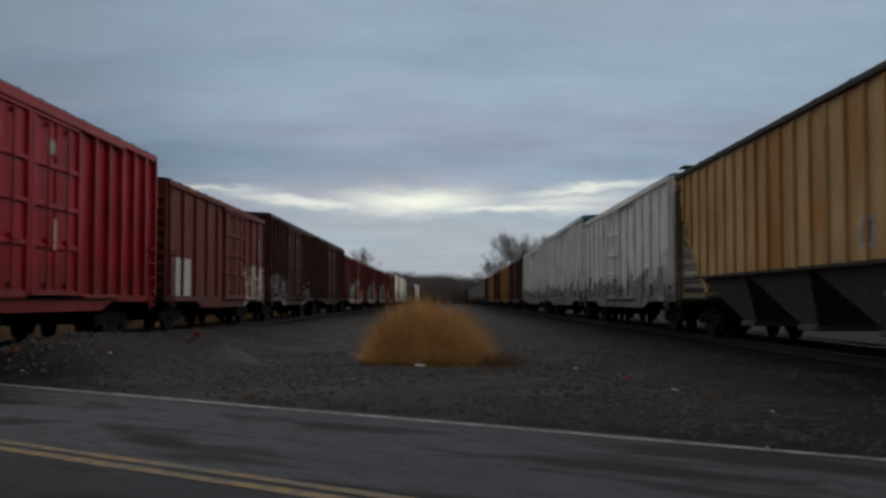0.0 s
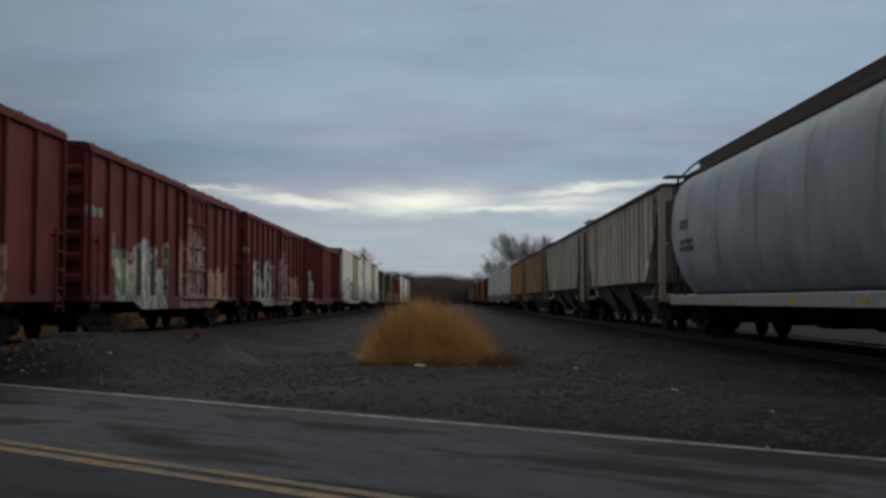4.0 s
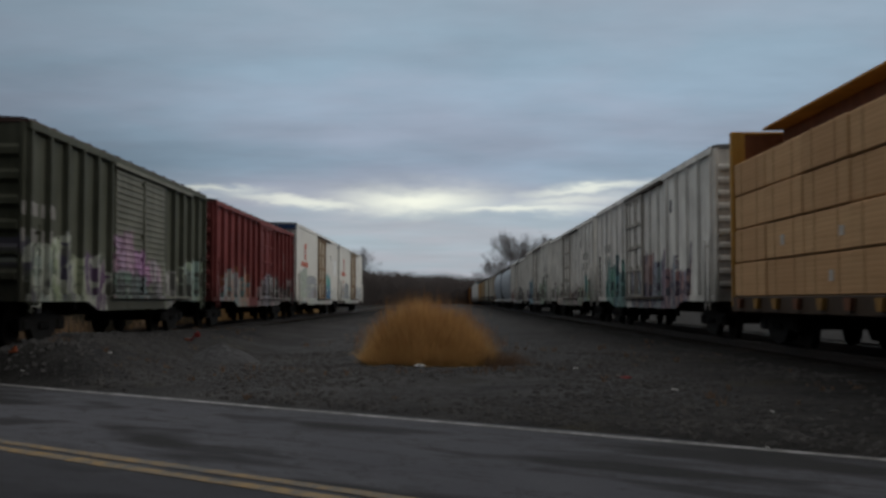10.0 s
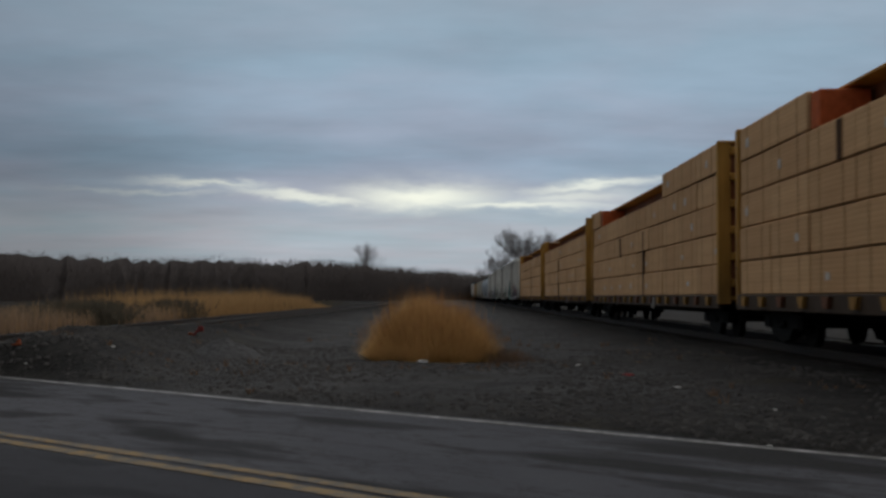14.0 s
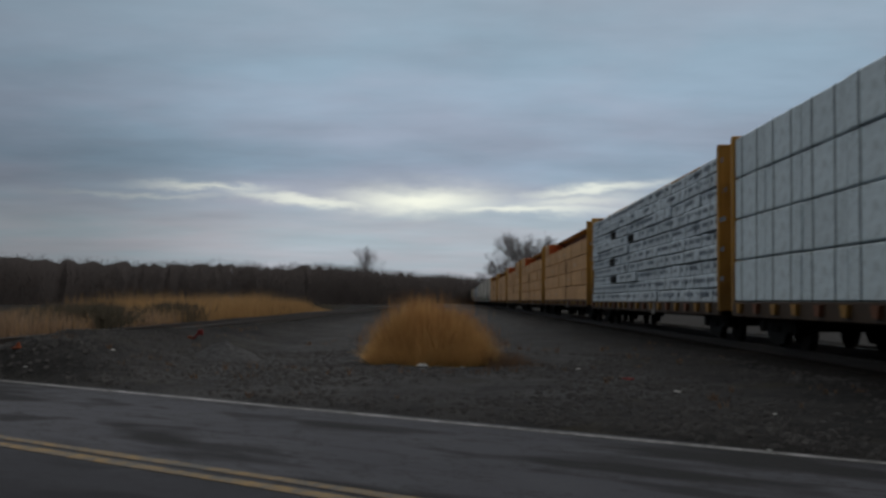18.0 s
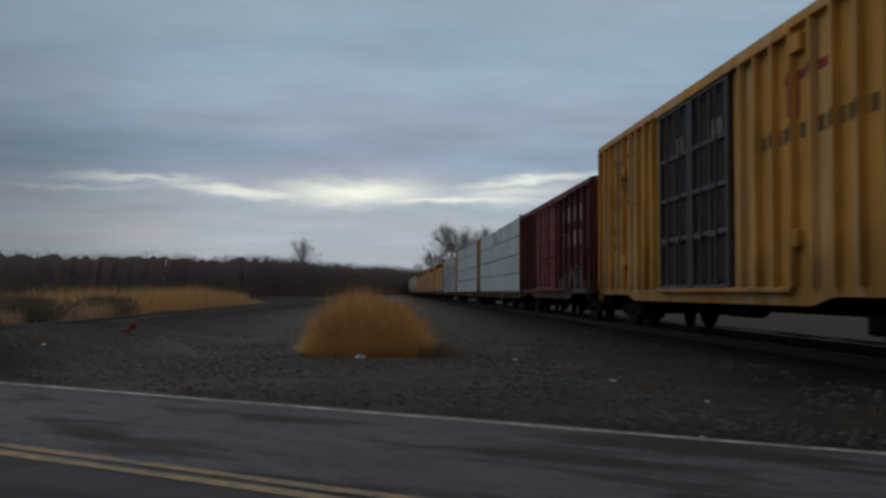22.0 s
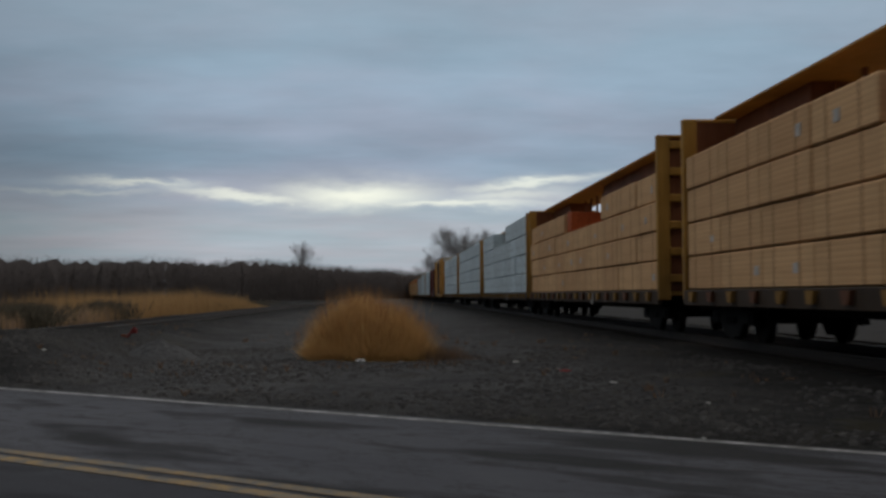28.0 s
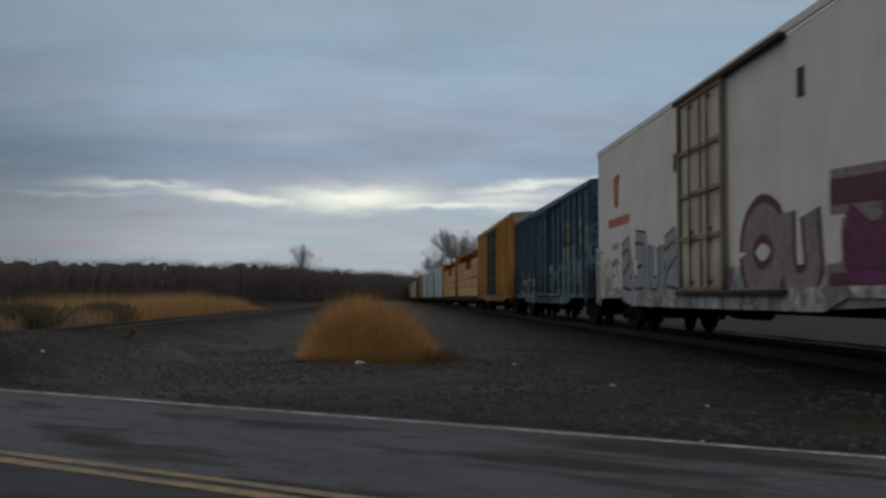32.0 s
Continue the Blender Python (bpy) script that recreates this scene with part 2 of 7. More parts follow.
def plain(name, color, rough=0.6, metal=0.0, vary=0.25, scale=6.0):
    m, bsdf, N, link, val, mix, noise_of, step, bump = node_kit(name)
    co = N("ShaderNodeTexCoord").outputs["Object"]
    n = noise_of(co, scale, 5)
    fine = noise_of(co, scale * 9, 3)
    dark = tuple(c * (1 - vary) for c in color)
    lite = tuple(min(1, c * (1 + vary)) for c in color)
    c = mix(step(n, 0.3, 0.7), dark, lite)
    c = mix(val("MULTIPLY", step(fine, 0.5, 0.8), 0.35), c, tuple(x * 0.6 for x in color))
    link(c, bsdf.inputs["Base Color"])
    link(val("MULTIPLY_ADD", n, 0.25, rough - 0.12, clamp=True), bsdf.inputs["Roughness"])
    bsdf.inputs["Metallic"].default_value = metal
    bump(fine, 0.2, 0.01)
    return m


RUST = (0.12, 0.045, 0.022)
GRIME = (0.03, 0.027, 0.025)


def car_paint(name, color, rust=0.25, grime=0.4, rough=0.62, streak=0.4, tags=(), seed=0.0, rust_color=RUST, low=(0.9, 1.9), sheet=0.0, sheet_tint=0.35, sheet_color=None, mottle=1.0):
    """Weathered wagon paint: fading, vertical rust streaks, grime at the foot, and sprayed tags
    given as (y0, y1, z0, z1, fill colour, line colour, second fill)."""
    m, bsdf, N, link, val, mix, noise_of, step, bump = node_kit(name)
    co = N("ShaderNodeTexCoord").outputs["Object"]
    sep = N("ShaderNodeSeparateXYZ")
    link(co, sep.inputs[0])
    y, z = sep.outputs[1], sep.outputs[2]
    sh = (seed * 3.7, seed * 5.1, seed * 2.3)
    cloudy = noise_of(co, 0.9, 4, 0.6, shift=sh)
    fade = mix(step(cloudy, 0.3, 0.75), tuple(c * (1 - 0.25 * mottle) for c in color), tuple(min(1, c * (1 + 0.18 * mottle) + 0.012) for c in color))
    if sheet:
        # every sheet between two ribs has weathered in its own way
        wn = N("ShaderNodeTexWhiteNoise")
        wn.noise_dimensions = "1D"
        link(val("FLOOR", val("MULTIPLY_ADD", y, 1.0 / sheet, 40.0 + seed)), wn.inputs["W"])
        worn = val("MULTIPLY", step(wn.outputs["Value"], 0.35, 0.65), step(noise_of(co, 0.8, 4, 0.6, squash=(1, 1, 0.5), shift=sh), 0.3, 0.6))
        fade = mix(val("MULTIPLY", worn, sheet_tint), fade, sheet_color or tuple(c * 0.4 for c in color))
    # rain streaks run down the sheet
    runs = noise_of(co, 1.0, 5, 0.65, squash=(5.5, 5.5, 0.35), shift=sh)
    col = mix(val("MULTIPLY", step(runs, 0.42, 0.75), streak), fade, tuple(c * 0.35 for c in color))
    chalk = noise_of(co, 1.0, 5, 0.7, squash=(7.5, 7.5, 0.3), shift=(sh[1], sh[2], 4.0))
    col = mix(val("MULTIPLY", step(chalk, 0.52, 0.72), streak * 0.7), col, tuple(min(1, c * 1.6 + 0.02) for c in color))
    blot = noise_of(co, 2.3, 6, 0.7, squash=(1, 1, 0.55), shift=(seed, 7.0, 1.0))
    rmask = step(val("ADD", val("MULTIPLY", runs, 0.45), val("MULTIPLY", blot, 0.55)), 0.68 - 0.26 * rust, 0.86 - 0.26 * rust)
    col = mix(rmask, col, rust_color)
    for i, (y0, y1, z0, z1, fill, line, second) in enumerate(tags):
        k = i * 4.0 + seed
        wild = noise_of(co, 1.3, 4, 0.65, squash=(0, 1.0, 0.7), shift=(0, k, 2.0))
        yy = val("ADD", val("MULTIPLY_ADD", wild, 1.1, -0.55), val("MULTIPLY_ADD", z, 0.14, y))
        cell = N("ShaderNodeTexWhiteNoise")
        cell.noise_dimensions = "1D"
        link(val("FLOOR", val("MULTIPLY_ADD", yy, 1.45, 50.0 + k * 3.1)), cell.inputs["W"])
        cs = N("ShaderNodeSeparateColor")
        link(cell.outputs["Color"], cs.inputs[0])
        # each letter has its own height and one of the tag's colours
        rag = val("MULTIPLY_ADD", noise_of(co, 3.4, 3, 0.7, squash=(0, 1.2, 0.5), shift=(0, k, 5.0)), 0.7, -0.35)
        crown = val("MULTIPLY_ADD", cs.outputs[0], -0.45 * (z1 - z0), z1 + 0.12)
        crown = val("ADD", crown, rag)
        inside = val("MULTIPLY", val("MULTIPLY", step(yy, y0, y0 + 0.08), step(yy, y1, y1 - 0.08)), step(val("SUBTRACT", crown, z), 0.0, 0.05))
        paint = mix(step(cs.outputs[1], 0.44, 0.56), fill, second)
        paint = mix(0.10, paint, cell.outputs["Color"])
        body = noise_of(co, 1.6, 3, 0.6, squash=(0, 1.0, 0.65), shift=(0, k + 1.0, 9.0))
        paint = mix(step(body, 0.56, 0.60), paint, tuple(c * 0.45 for c in second))
        paint = mix(step(body, 0.40, 0.36), paint, tuple(min(0.7, c * 1.45 + 0.03) for c in fill))
        curl = noise_of(co, 1.7, 2, 0.5, squash=(0, 1.25, 0.6), shift=(0, k + 3.0, 1.0))
        lines = step(val("ABSOLUTE", val("SUBTRACT", curl, 0.5)), 0.040, 0.026)
        edge = step(val("ABSOLUTE", val("SUBTRACT", val("FRACT", val("MULTIPLY_ADD", yy, 1.45, 50.0 + k * 3.1)), 0.5)), 0.42, 0.46)
        lines = val("MAXIMUM", lines, edge)
        paint = mix(val("MULTIPLY", lines, 0.9), paint, line)
        has = step(noise_of(co, 0.9, 3, 0.6, squash=(0, 1, 0.8), shift=(0, k, 3.0)), 0.29, 0.33)
        cover = val("MULTIPLY", inside, val("MAXIMUM", val("MULTIPLY", has, 0.9), lines))
        wear = step(noise_of(co, 6.0, 4, 0.7), 0.28, 0.42)
        cover = val("MULTIPLY", cover, wear)
        col = mix(cover, col, paint)
    low_n = val("ADD", z, val("MULTIPLY_ADD", cloudy, 1.4, -0.7))
    col = mix(val("MULTIPLY", step(low_n, low[1], low[0]), grime), col, GRIME)
    specks = step(noise_of(co, 14.0, 3, 0.7), 0.62, 0.72)
    col = mix(val("MULTIPLY", specks, 0.35 * (rust + 0.2)), col, tuple(c * 0.8 for c in rust_color))
    link(col, bsdf.inputs["Base Color"])
    link(val("MULTIPLY_ADD", rmask, 0.25, rough), bsdf.inputs["Roughness"])
    bump(blot, 0.15, 0.02)
    return m


def ground_mat():
    m, bsdf, N, link, val, mix, noise_of, step, bump = node_kit("gravel_earth")
    co = N("ShaderNodeTexCoord").outputs["Object"]
    big = noise_of(co, 0.16, 5, 0.6)
    mid = noise_of(co, 0.9, 8, 0.75)
    stones = noise_of(co, 5.0, 6, 0.85)
    fine = noise_of(co, 21.0, 4, 0.8)
    c = mix(step(big, 0.35, 0.65), (0.0150, 0.0146, 0.0154), (0.0255, 0.0245, 0.025))
    c = mix(val("MULTIPLY", step(mid, 0.48, 0.62), 0.8), c, (0.036, 0.034, 0.033))
    c = mix(val("MULTIPLY", step(mid, 0.46, 0.34), 0.75), c, (0.010, 0.010, 0.011))
    c = mix(val("MULTIPLY", step(stones, 0.53, 0.64), 0.75), c, (0.048, 0.047, 0.046))
    c = mix(val("MULTIPLY", step(stones, 0.46, 0.36), 0.7), c, (0.009, 0.009, 0.0095))
    c = mix(val("MULTIPLY", step(fine, 0.55, 0.75), 0.4), c, (0.045, 0.043, 0.042))
    # paler, bluer gravel in a lane between the tracks
    sx = N("ShaderNodeSeparateXYZ")
    link(co, sx.inputs[0])
    lane = val("ADD", sx.outputs[0], val("MULTIPLY_ADD", big, 3.0, -1.5))
    lane = val("MULTIPLY", step(lane, -6.0, -3.4), step(lane, 5.2, 2.2))
    lane = val("MULTIPLY", lane, step(sx.outputs[1], 8.0, 13.0))
    c = mix(val("MULTIPLY", lane, 0.62), c, mix(step(mid, 0.38, 0.62), (0.056, 0.057, 0.062), (0.098, 0.099, 0.106)))
    # dark cinders towards both tracks, with the lens's corner darkening put into the colour
    corner_dark = val("MAXIMUM", step(sx.outputs[0], 3.4, 5.6), step(sx.outputs[0], -5.0, -7.2))
    c = mix(val("MULTIPLY", corner_dark, 0.55), c, (0.010, 0.0098, 0.0103))
    weeds = noise_of(co, 0.55, 6, 0.75, shift=(9, 3, 0))
    c = mix(val("MULTIPLY", step(weeds, 0.56, 0.68), 0.5), c, (0.045, 0.040, 0.022))
    link(c, bsdf.inputs["Base Color"])
    bsdf.inputs["Specular IOR Level"].default_value = 0.05
    bsdf.inputs["Roughness"].default_value = 0.95
    bump(val("ADD", val("ADD", fine, stones), mid), 0.9, 0.08)
    return m


def road_mat():
    m, bsdf, N, link, val, mix, noise_of, step, bump = node_kit("worn_asphalt")
    co = N("ShaderNodeTexCoord").outputs["Object"]
    big = noise_of(co, 0.35, 3, 0.55, squash=(0.4, 1, 1))
    mid = noise_of(co, 1.6, 4, 0.6, squash=(0.6, 1, 1))
    fine = noise_of(co, 60.0, 3, 0.7)
    c = mix(step(big, 0.35, 0.65), (0.038, 0.0395, 0.049), (0.056, 0.058, 0.070))
    c = mix(val("MULTIPLY", step(mid, 0.45, 0.7), 0.45), c, (0.060, 0.063, 0.073))
    # tar seams and oily patches drawn out along the lanes
    seam = noise_of(co, 0.62, 3, 0.55, squash=(0.5, 1.5, 1), shift=(2, 1, 0))
    c = mix(val("MULTIPLY", step(seam, 0.515, 0.59), 0.9), c, (0.011, 0.011, 0.0125))
    drip = noise_of(co, 1.25, 3, 0.55, squash=(0.45, 1.5, 1), shift=(7, 4, 0))
    c = mix(val("MULTIPLY", step(drip, 0.56, 0.63), 0.75), c, (0.013, 0.013, 0.015))
    crack = noise_of(co, 1.3, 7, 0.7, squash=(0.6, 1.4, 1), shift=(5, 8, 0))
    ridge = val("ABSOLUTE", val("SUBTRACT", crack, 0.5))
    c = mix(val("MULTIPLY", step(ridge, 0.012, 0.004), 0.65), c, (0.012, 0.012, 0.012))
    c = mix(val("MULTIPLY", step(fine, 0.5, 0.8), 0.25), c, (0.11, 0.11, 0.11))
    # the near lane is darker: lens vignetting at the corners put into its colour
    sx = N("ShaderNodeSeparateXYZ")
    link(co, sx.inputs[0])
    near_lane = step(val("ADD", sx.outputs[1], val("MULTIPLY_ADD", mid, 1.2, -0.6)), 0.25, -0.35)
    c = mix(val("MULTIPLY", near_lane, 0.7), c, (0.020, 0.021, 0.026))
    link(c, bsdf.inputs["Base Color"])
    bsdf.inputs["Specular IOR Level"].default_value = 0.05
    link(val("MULTIPLY_ADD", big, 0.2, 0.72), bsdf.inputs["Roughness"])
    bump(fine, 0.25, 0.01)
    return m


def worn_line(name, color):
    m, bsdf, N, link, val, mix, noise_of, step, bump = node_kit(name)
    co = N("ShaderNodeTexCoord").outputs["Object"]
    n = noise_of(co, 7.0, 5, 0.75)
    b = noise_of(co, 1.1, 3, 0.6)
    w = step(val("ADD", n, val("MULTIPLY", b, 0.5)), 0.56, 0.86)
    link(mix(w, color, (0.07, 0.07, 0.068)), bsdf.inputs["Base Color"])
    bsdf.inputs["Roughness"].default_value = 0.7
    return m


def blade_mat(name, a, b, dark, through=0.45):
    """Dry blades and twigs: light also comes through them."""
    m, bsdf, N, link, val, mix, noise_of, step, bump = node_kit(name)
    geo = N("ShaderNodeNewGeometry")
    co = N("ShaderNodeTexCoord").outputs["Object"]
    n = noise_of(co, 1.3, 4)
    c = mix(geo.outputs["Random Per Island"], a, b)
    c = mix(val("MULTIPLY", step(n, 0.4, 0.75), 0.5), c, dark)
    link(c, bsdf.inputs["Base Color"])
    bsdf.inputs["Roughness"].default_value = 0.9
    bsdf.inputs["Specular IOR Level"].default_value = 0.03
    tr = N("ShaderNodeBsdfTranslucent")
    link(c, tr.inputs["Color"])
    ms = N("ShaderNodeMixShader")
    ms.inputs[0].default_value = through
    link(bsdf.outputs[0], ms.inputs[1])
    link(tr.outputs[0], ms.inputs[2])
    out = [k for k in m.node_tree.nodes if k.type == "OUTPUT_MATERIAL"][0]
    link(ms.outputs[0], out.inputs[0])
    return m


M_GROUND, M_ROAD = ground_mat(), road_mat()
M_WHITE_LINE = worn_line("white_road_paint", (0.30, 0.30, 0.32))
M_YELLOW_LINE = worn_line("yellow_road_paint", (0.21, 0.135, 0.05))
M_RAIL = plain("worn_rail_steel", (0.03, 0.024, 0.021), 0.55, 0.4)
M_TIE = plain("creosoted_wood", (0.02, 0.016, 0.013), 0.9)
M_TRUCK = plain("greasy_iron", (0.008, 0.0072, 0.0068), 0.75, 0.2)
M_WHEEL = plain("wheel_steel", (0.011, 0.0095, 0.0085), 0.7, 0.2)
M_UNDER = plain("dusty_black_frame", (0.009, 0.0083, 0.0082), 0.8)
M_STRAW = blade_mat("dry_straw", (0.66, 0.44, 0.20), (0.48, 0.30, 0.125), (0.36, 0.215, 0.09))
M_SEED = blade_mat("red_brown_seed", (0.36, 0.20, 0.09), (0.28, 0.14, 0.065), (0.22, 0.12, 0.06))
M_REED_PALE = blade_mat("faded_reed", (0.33, 0.225, 0.15), (0.24, 0.165, 0.11), (0.17, 0.12, 0.085))
M_REED = blade_mat("dry_reed", (0.42, 0.265, 0.125), (0.32, 0.195, 0.092), (0.22, 0.14, 0.07))
M_BRUSH = blade_mat("bare_brush", (0.112, 0.098, 0.096), (0.096, 0.084, 0.082), (0.086, 0.075, 0.074))


def ballast_mat():
    m, bsdf, N, link, val, mix, noise_of, step, bump = node_kit("shaded_dark_ballast")
    co = N("ShaderNodeTexCoord").outputs["Object"]
    big = noise_of(co, 0.4, 5, 0.6)
    st = noise_of(co, 9.0, 5, 0.85)
    # dark ballast, made near black with the shade under the trains
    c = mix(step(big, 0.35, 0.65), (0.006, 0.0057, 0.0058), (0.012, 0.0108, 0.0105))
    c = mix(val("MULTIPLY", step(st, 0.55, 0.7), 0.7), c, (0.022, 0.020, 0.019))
    link(c, bsdf.inputs["Base Color"])
    bsdf.inputs["Specular IOR Level"].default_value = 0.05
    bsdf.inputs["Roughness"].default_value = 0.95
    bump(st, 0.9, 0.06)
    return m


def lot_mat():
    m, bsdf, N, link, val, mix, noise_of, step, bump = node_kit("pale_lot_gravel")
    co = N("ShaderNodeTexCoord").outputs["Object"]
    big = noise_of(co, 0.3, 5, 0.6)
    st = noise_of(co, 7.0, 5, 0.8)
    c = mix(step(big, 0.35, 0.65), (0.0145, 0.0135, 0.0133), (0.023, 0.0215, 0.021))
    c = mix(val("MULTIPLY", step(st, 0.5, 0.7), 0.5), c, (0.017, 0.016, 0.0155))
    link(c, bsdf.inputs["Base Color"])
    bsdf.inputs["Specular IOR Level"].default_value = 0.05
    bsdf.inputs["Roughness"].default_value = 0.95
    bump(st, 0.4, 0.03)
    return m


M_BALLAST, M_LOT = ballast_mat(), lot_mat()
M_BARK_GREY = blade_mat("grey_twigs", (0.24, 0.23, 0.235), (0.20, 0.19, 0.195), (0.17, 0.16, 0.165), 0.0)

# ---- ground, road and tracks ----
LEFT_X, RIGHT_X, RAIL_Z = -9.26, 7.72, 0.17
ROAD_TURN = math.atan(0.735)
ROAD_COS = math.cos(ROAD_TURN)


def smooth(a, b, x):
    t = min(1.0, max(0.0, (x - a) / (b - a)))
    return t * t * (3 - 2 * t)


def road_off(x, y):
    """Distance across the road, from its centre line, positive towards the yard."""
    return (y - 5.57 + 0.735 * x) * ROAD_COS


def road_z(x):
    return 0.155 * max(smooth(-6.4, -8.1, x), smooth(4.6, 6.5, x))


def ground_z(x, y):
    s = road_off(x, y)
    n = noise.noise(Vector((x * 0.35, y * 0.35, 0.0))) * 0.035 + noise.noise(Vector((x * 1.7, y * 1.7, 3.0))) * 0.018
    far = min(1.0, max(abs(x), abs(y)) / 60.0)
    z = -0.02 + n * (1 + far)
    for xc in (LEFT_X, RIGHT_X):
        k = smooth(2.6, 1.6, abs(x - xc))
        z = z * (1 - k) + (-0.035 + n * 0.3) * k
    # low bank of dirt and stone in front of the left-hand track
    bank = smooth(-3.9, -6.0, x) * smooth(-8.0, -6.7, x)
    along = 0.36 * math.exp(-((y - 14) / 15.0) ** 2) + 0.16 * smooth(90, 40, y)
    z += bank * along * smooth(0.0, 1.3, s - 3.6) * (1 + n * 5)
    rz = road_z(x) - 0.10
    k = smooth(4.1, 3.5, abs(s))
    return z * (1 - k) + rz * k


def axis(dense, step, grow, end):
    lo, hi = dense
    vals = list(np.arange(lo, hi + 1e-6, step))
    d = step
    while vals[-1] < end:
        d *= grow
        vals.append(vals[-1] + d)
    d = step
    while vals[0] > -end:
        d *= grow
        vals.insert(0, vals[0] - d)
    return vals


def make_ground():
    xs, ys = axis((-13, 11), 0.22, 1.16, 3500), axis((2, 34), 0.25, 1.14, 3500)
    b = Build()
    b.v = [(x, y, ground_z(x, y)) for y in ys for x in xs]
    w = len(xs)
    b.f = [(j * w + i, j * w + i + 1, (j + 1) * w + i + 1, (j + 1) * w + i) for j in range(len(ys) - 1) for i in range(w - 1)]
    ob = solid("ground", b, M_GROUND, "dark gravel and cinder ground of a rail yard", kind="structure")
    for p in ob.data.polygons:
        p.use_smooth = True


def make_road():
    turn = pose(0, 5.57, 0, 0, 0, -math.degrees(ROAD_TURN))
    back = turn.inverted()

    def strip(name, s0, s1, lift, mat, label, parent=None, thick=0.0, wave=0.0):
        b = Build()
        ts = list(np.arange(-26, 26.01, 0.5))
        ts = [-400, -120, -60] + ts + [60, 120, 400]
        n = 28 if parent is None else 4
        for t in ts:
            for k in range(n + 1):
                wob = wave * noise.noise(Vector((t * 0.9, s0 * 3, k)))
                s = s0 + (s1 - s0) * k / n + (wob if k in (0, n) else 0)
                p = turn @ Vector((t, s, 0))
                b.v.append((t, s, road_z(p.x) + lift))
        for i in range(len(ts) - 1):
            for k in range(n):
                a = i * (n + 1) + k
                b.f.append((a, a + n + 1, a + n + 2, a + 1))
        me = b.mesh(name, mat)
        ob = new(name, me)
        if parent is None:
            ob.matrix_world = turn
            tagged(ob, label, kind="structure")
        else:
            ob.parent = parent
            ob["label"] = label
        if thick:
            md = ob.modifiers.new("depth", "SOLIDIFY")
            md.thickness, md.offset = thick, -1
        return ob

    road = strip("road", -3.55, 3.36, 0.0, M_ROAD, "worn grey two-lane asphalt road with dark tar seams", thick=0.12, wave=0.06)
    strip("white_line", 3.13, 3.24, 0.005, M_WHITE_LINE, "faded white edge line", road, wave=0.012)
    strip("white_line", -3.3, -3.19, 0.005, M_WHITE_LINE, "faded white edge line", road, wave=0.012)
    strip("yellow_line", 0.05, 0.17, 0.005, M_YELLOW_LINE, "worn yellow centre line", road, wave=0.03)
    strip("yellow_line", -0.17, -0.05, 0.005, M_YELLOW_LINE, "worn yellow centre line", road, wave=0.03)


def make_track(name, xc, label):
    tr = thing(name, label, "", kind="structure", at=(xc, 0, 0))
    for sx in (-1, 1):
        c = 0.753 * sx
        prof = [(c - 0.07, 0.0), (c + 0.07, 0.0), (c + 0.07, 0.012), (c + 0.012, 0.03), (c + 0.012, 0.125), (c + 0.036, 0.135),
                (c + 0.036, 0.165), (c + 0.028, RAIL_Z), (c - 0.028, RAIL_Z), (c - 0.036, 0.165), (c - 0.036, 0.135),
                (c - 0.012, 0.125), (c - 0.012, 0.03), (c - 0.07, 0.012)]
        part("rail", Build().prism(prof, -900, 900), M_RAIL, tr)
    b = Build()
    rnd = random.Random(5)
    y = -30.0
    while y < 160:
        a = rnd.uniform(-0.03, 0.03)
        b.box(-1.3 + a, 1.3 + a, y - 0.115, y + 0.115, -0.16, rnd.uniform(-0.008, 0.0))
        y += 0.52
    t = part("ties", b, M_TIE, tr, "dark creosoted wooden ties")
    t["kind"] = "stuff"
    return tr


def make_beds():
    """Dark ballast shoulders under both tracks, coloured with the trains' shade, and the pale lot beyond the right-hand
    one.
    """
    for name, xc in (("ballast_left", LEFT_X), ("ballast_right", RIGHT_X)):
        b = Build()
        ys = [-900, -300, -80] + list(np.arange(-40, 130, 0.6)) + [180, 300, 600, 900]
        prof = [(-2.75, -0.12), (-2.2, -0.02), (-1.55, -0.012), (0, -0.012), (1.55, -0.012), (2.2, -0.02), (2.75, -0.12)]
        for y in ys:
            for dx, z in prof:
                k = noise.noise(Vector((dx * 2, y * 0.8, xc)))
                xx = xc + dx + (0.22 * k if abs(dx) > 2 else 0)
                sunk = smooth(4.6, 3.7, abs(road_off(xx, y))) * 0.15
                b.v.append((xx, y, z + 0.025 * k * (abs(dx) > 1.5) - sunk))
        w = len(prof)
        for j in range(len(ys) - 1):
            for i in range(w - 1):
                b.f.append((j * w + i, j * w + i + 1, (j + 1) * w + i + 1, (j + 1) * w + i))
        solid(name, b, M_BALLAST, "black ballast under the rails with the trains' shade in its colour", kind="structure")
    b = Build()
    b.box(10.7, 46, 9, 120, -0.3, 0.012)
    solid("pavement_lot", b, M_LOT, "pale grey gravel lot beyond the tracks", kind="structure")


make_ground()
make_beds()
make_road()
make_track("track_left", LEFT_X, "worn steel rails on dark wooden ties")
make_track("track_right", RIGHT_X, "worn steel rails on dark wooden ties")

# ---- wagons: running gear shared by all ----
WHEEL_R = 0.42


def wheel_shape():
    b = Build()
    b.disc(0, 0, 0, WHEEL_R, -0.07, 0.06, 22)
    b.disc(0, 0, 0, WHEEL_R + 0.025, -0.07, -0.045, 22)
    b.disc(0, 0, 0, 0.15, 0.05, 0.11, 12)
    b.disc(0, 0, 0, 0.08, 0.1, 0.2, 8)
    return b


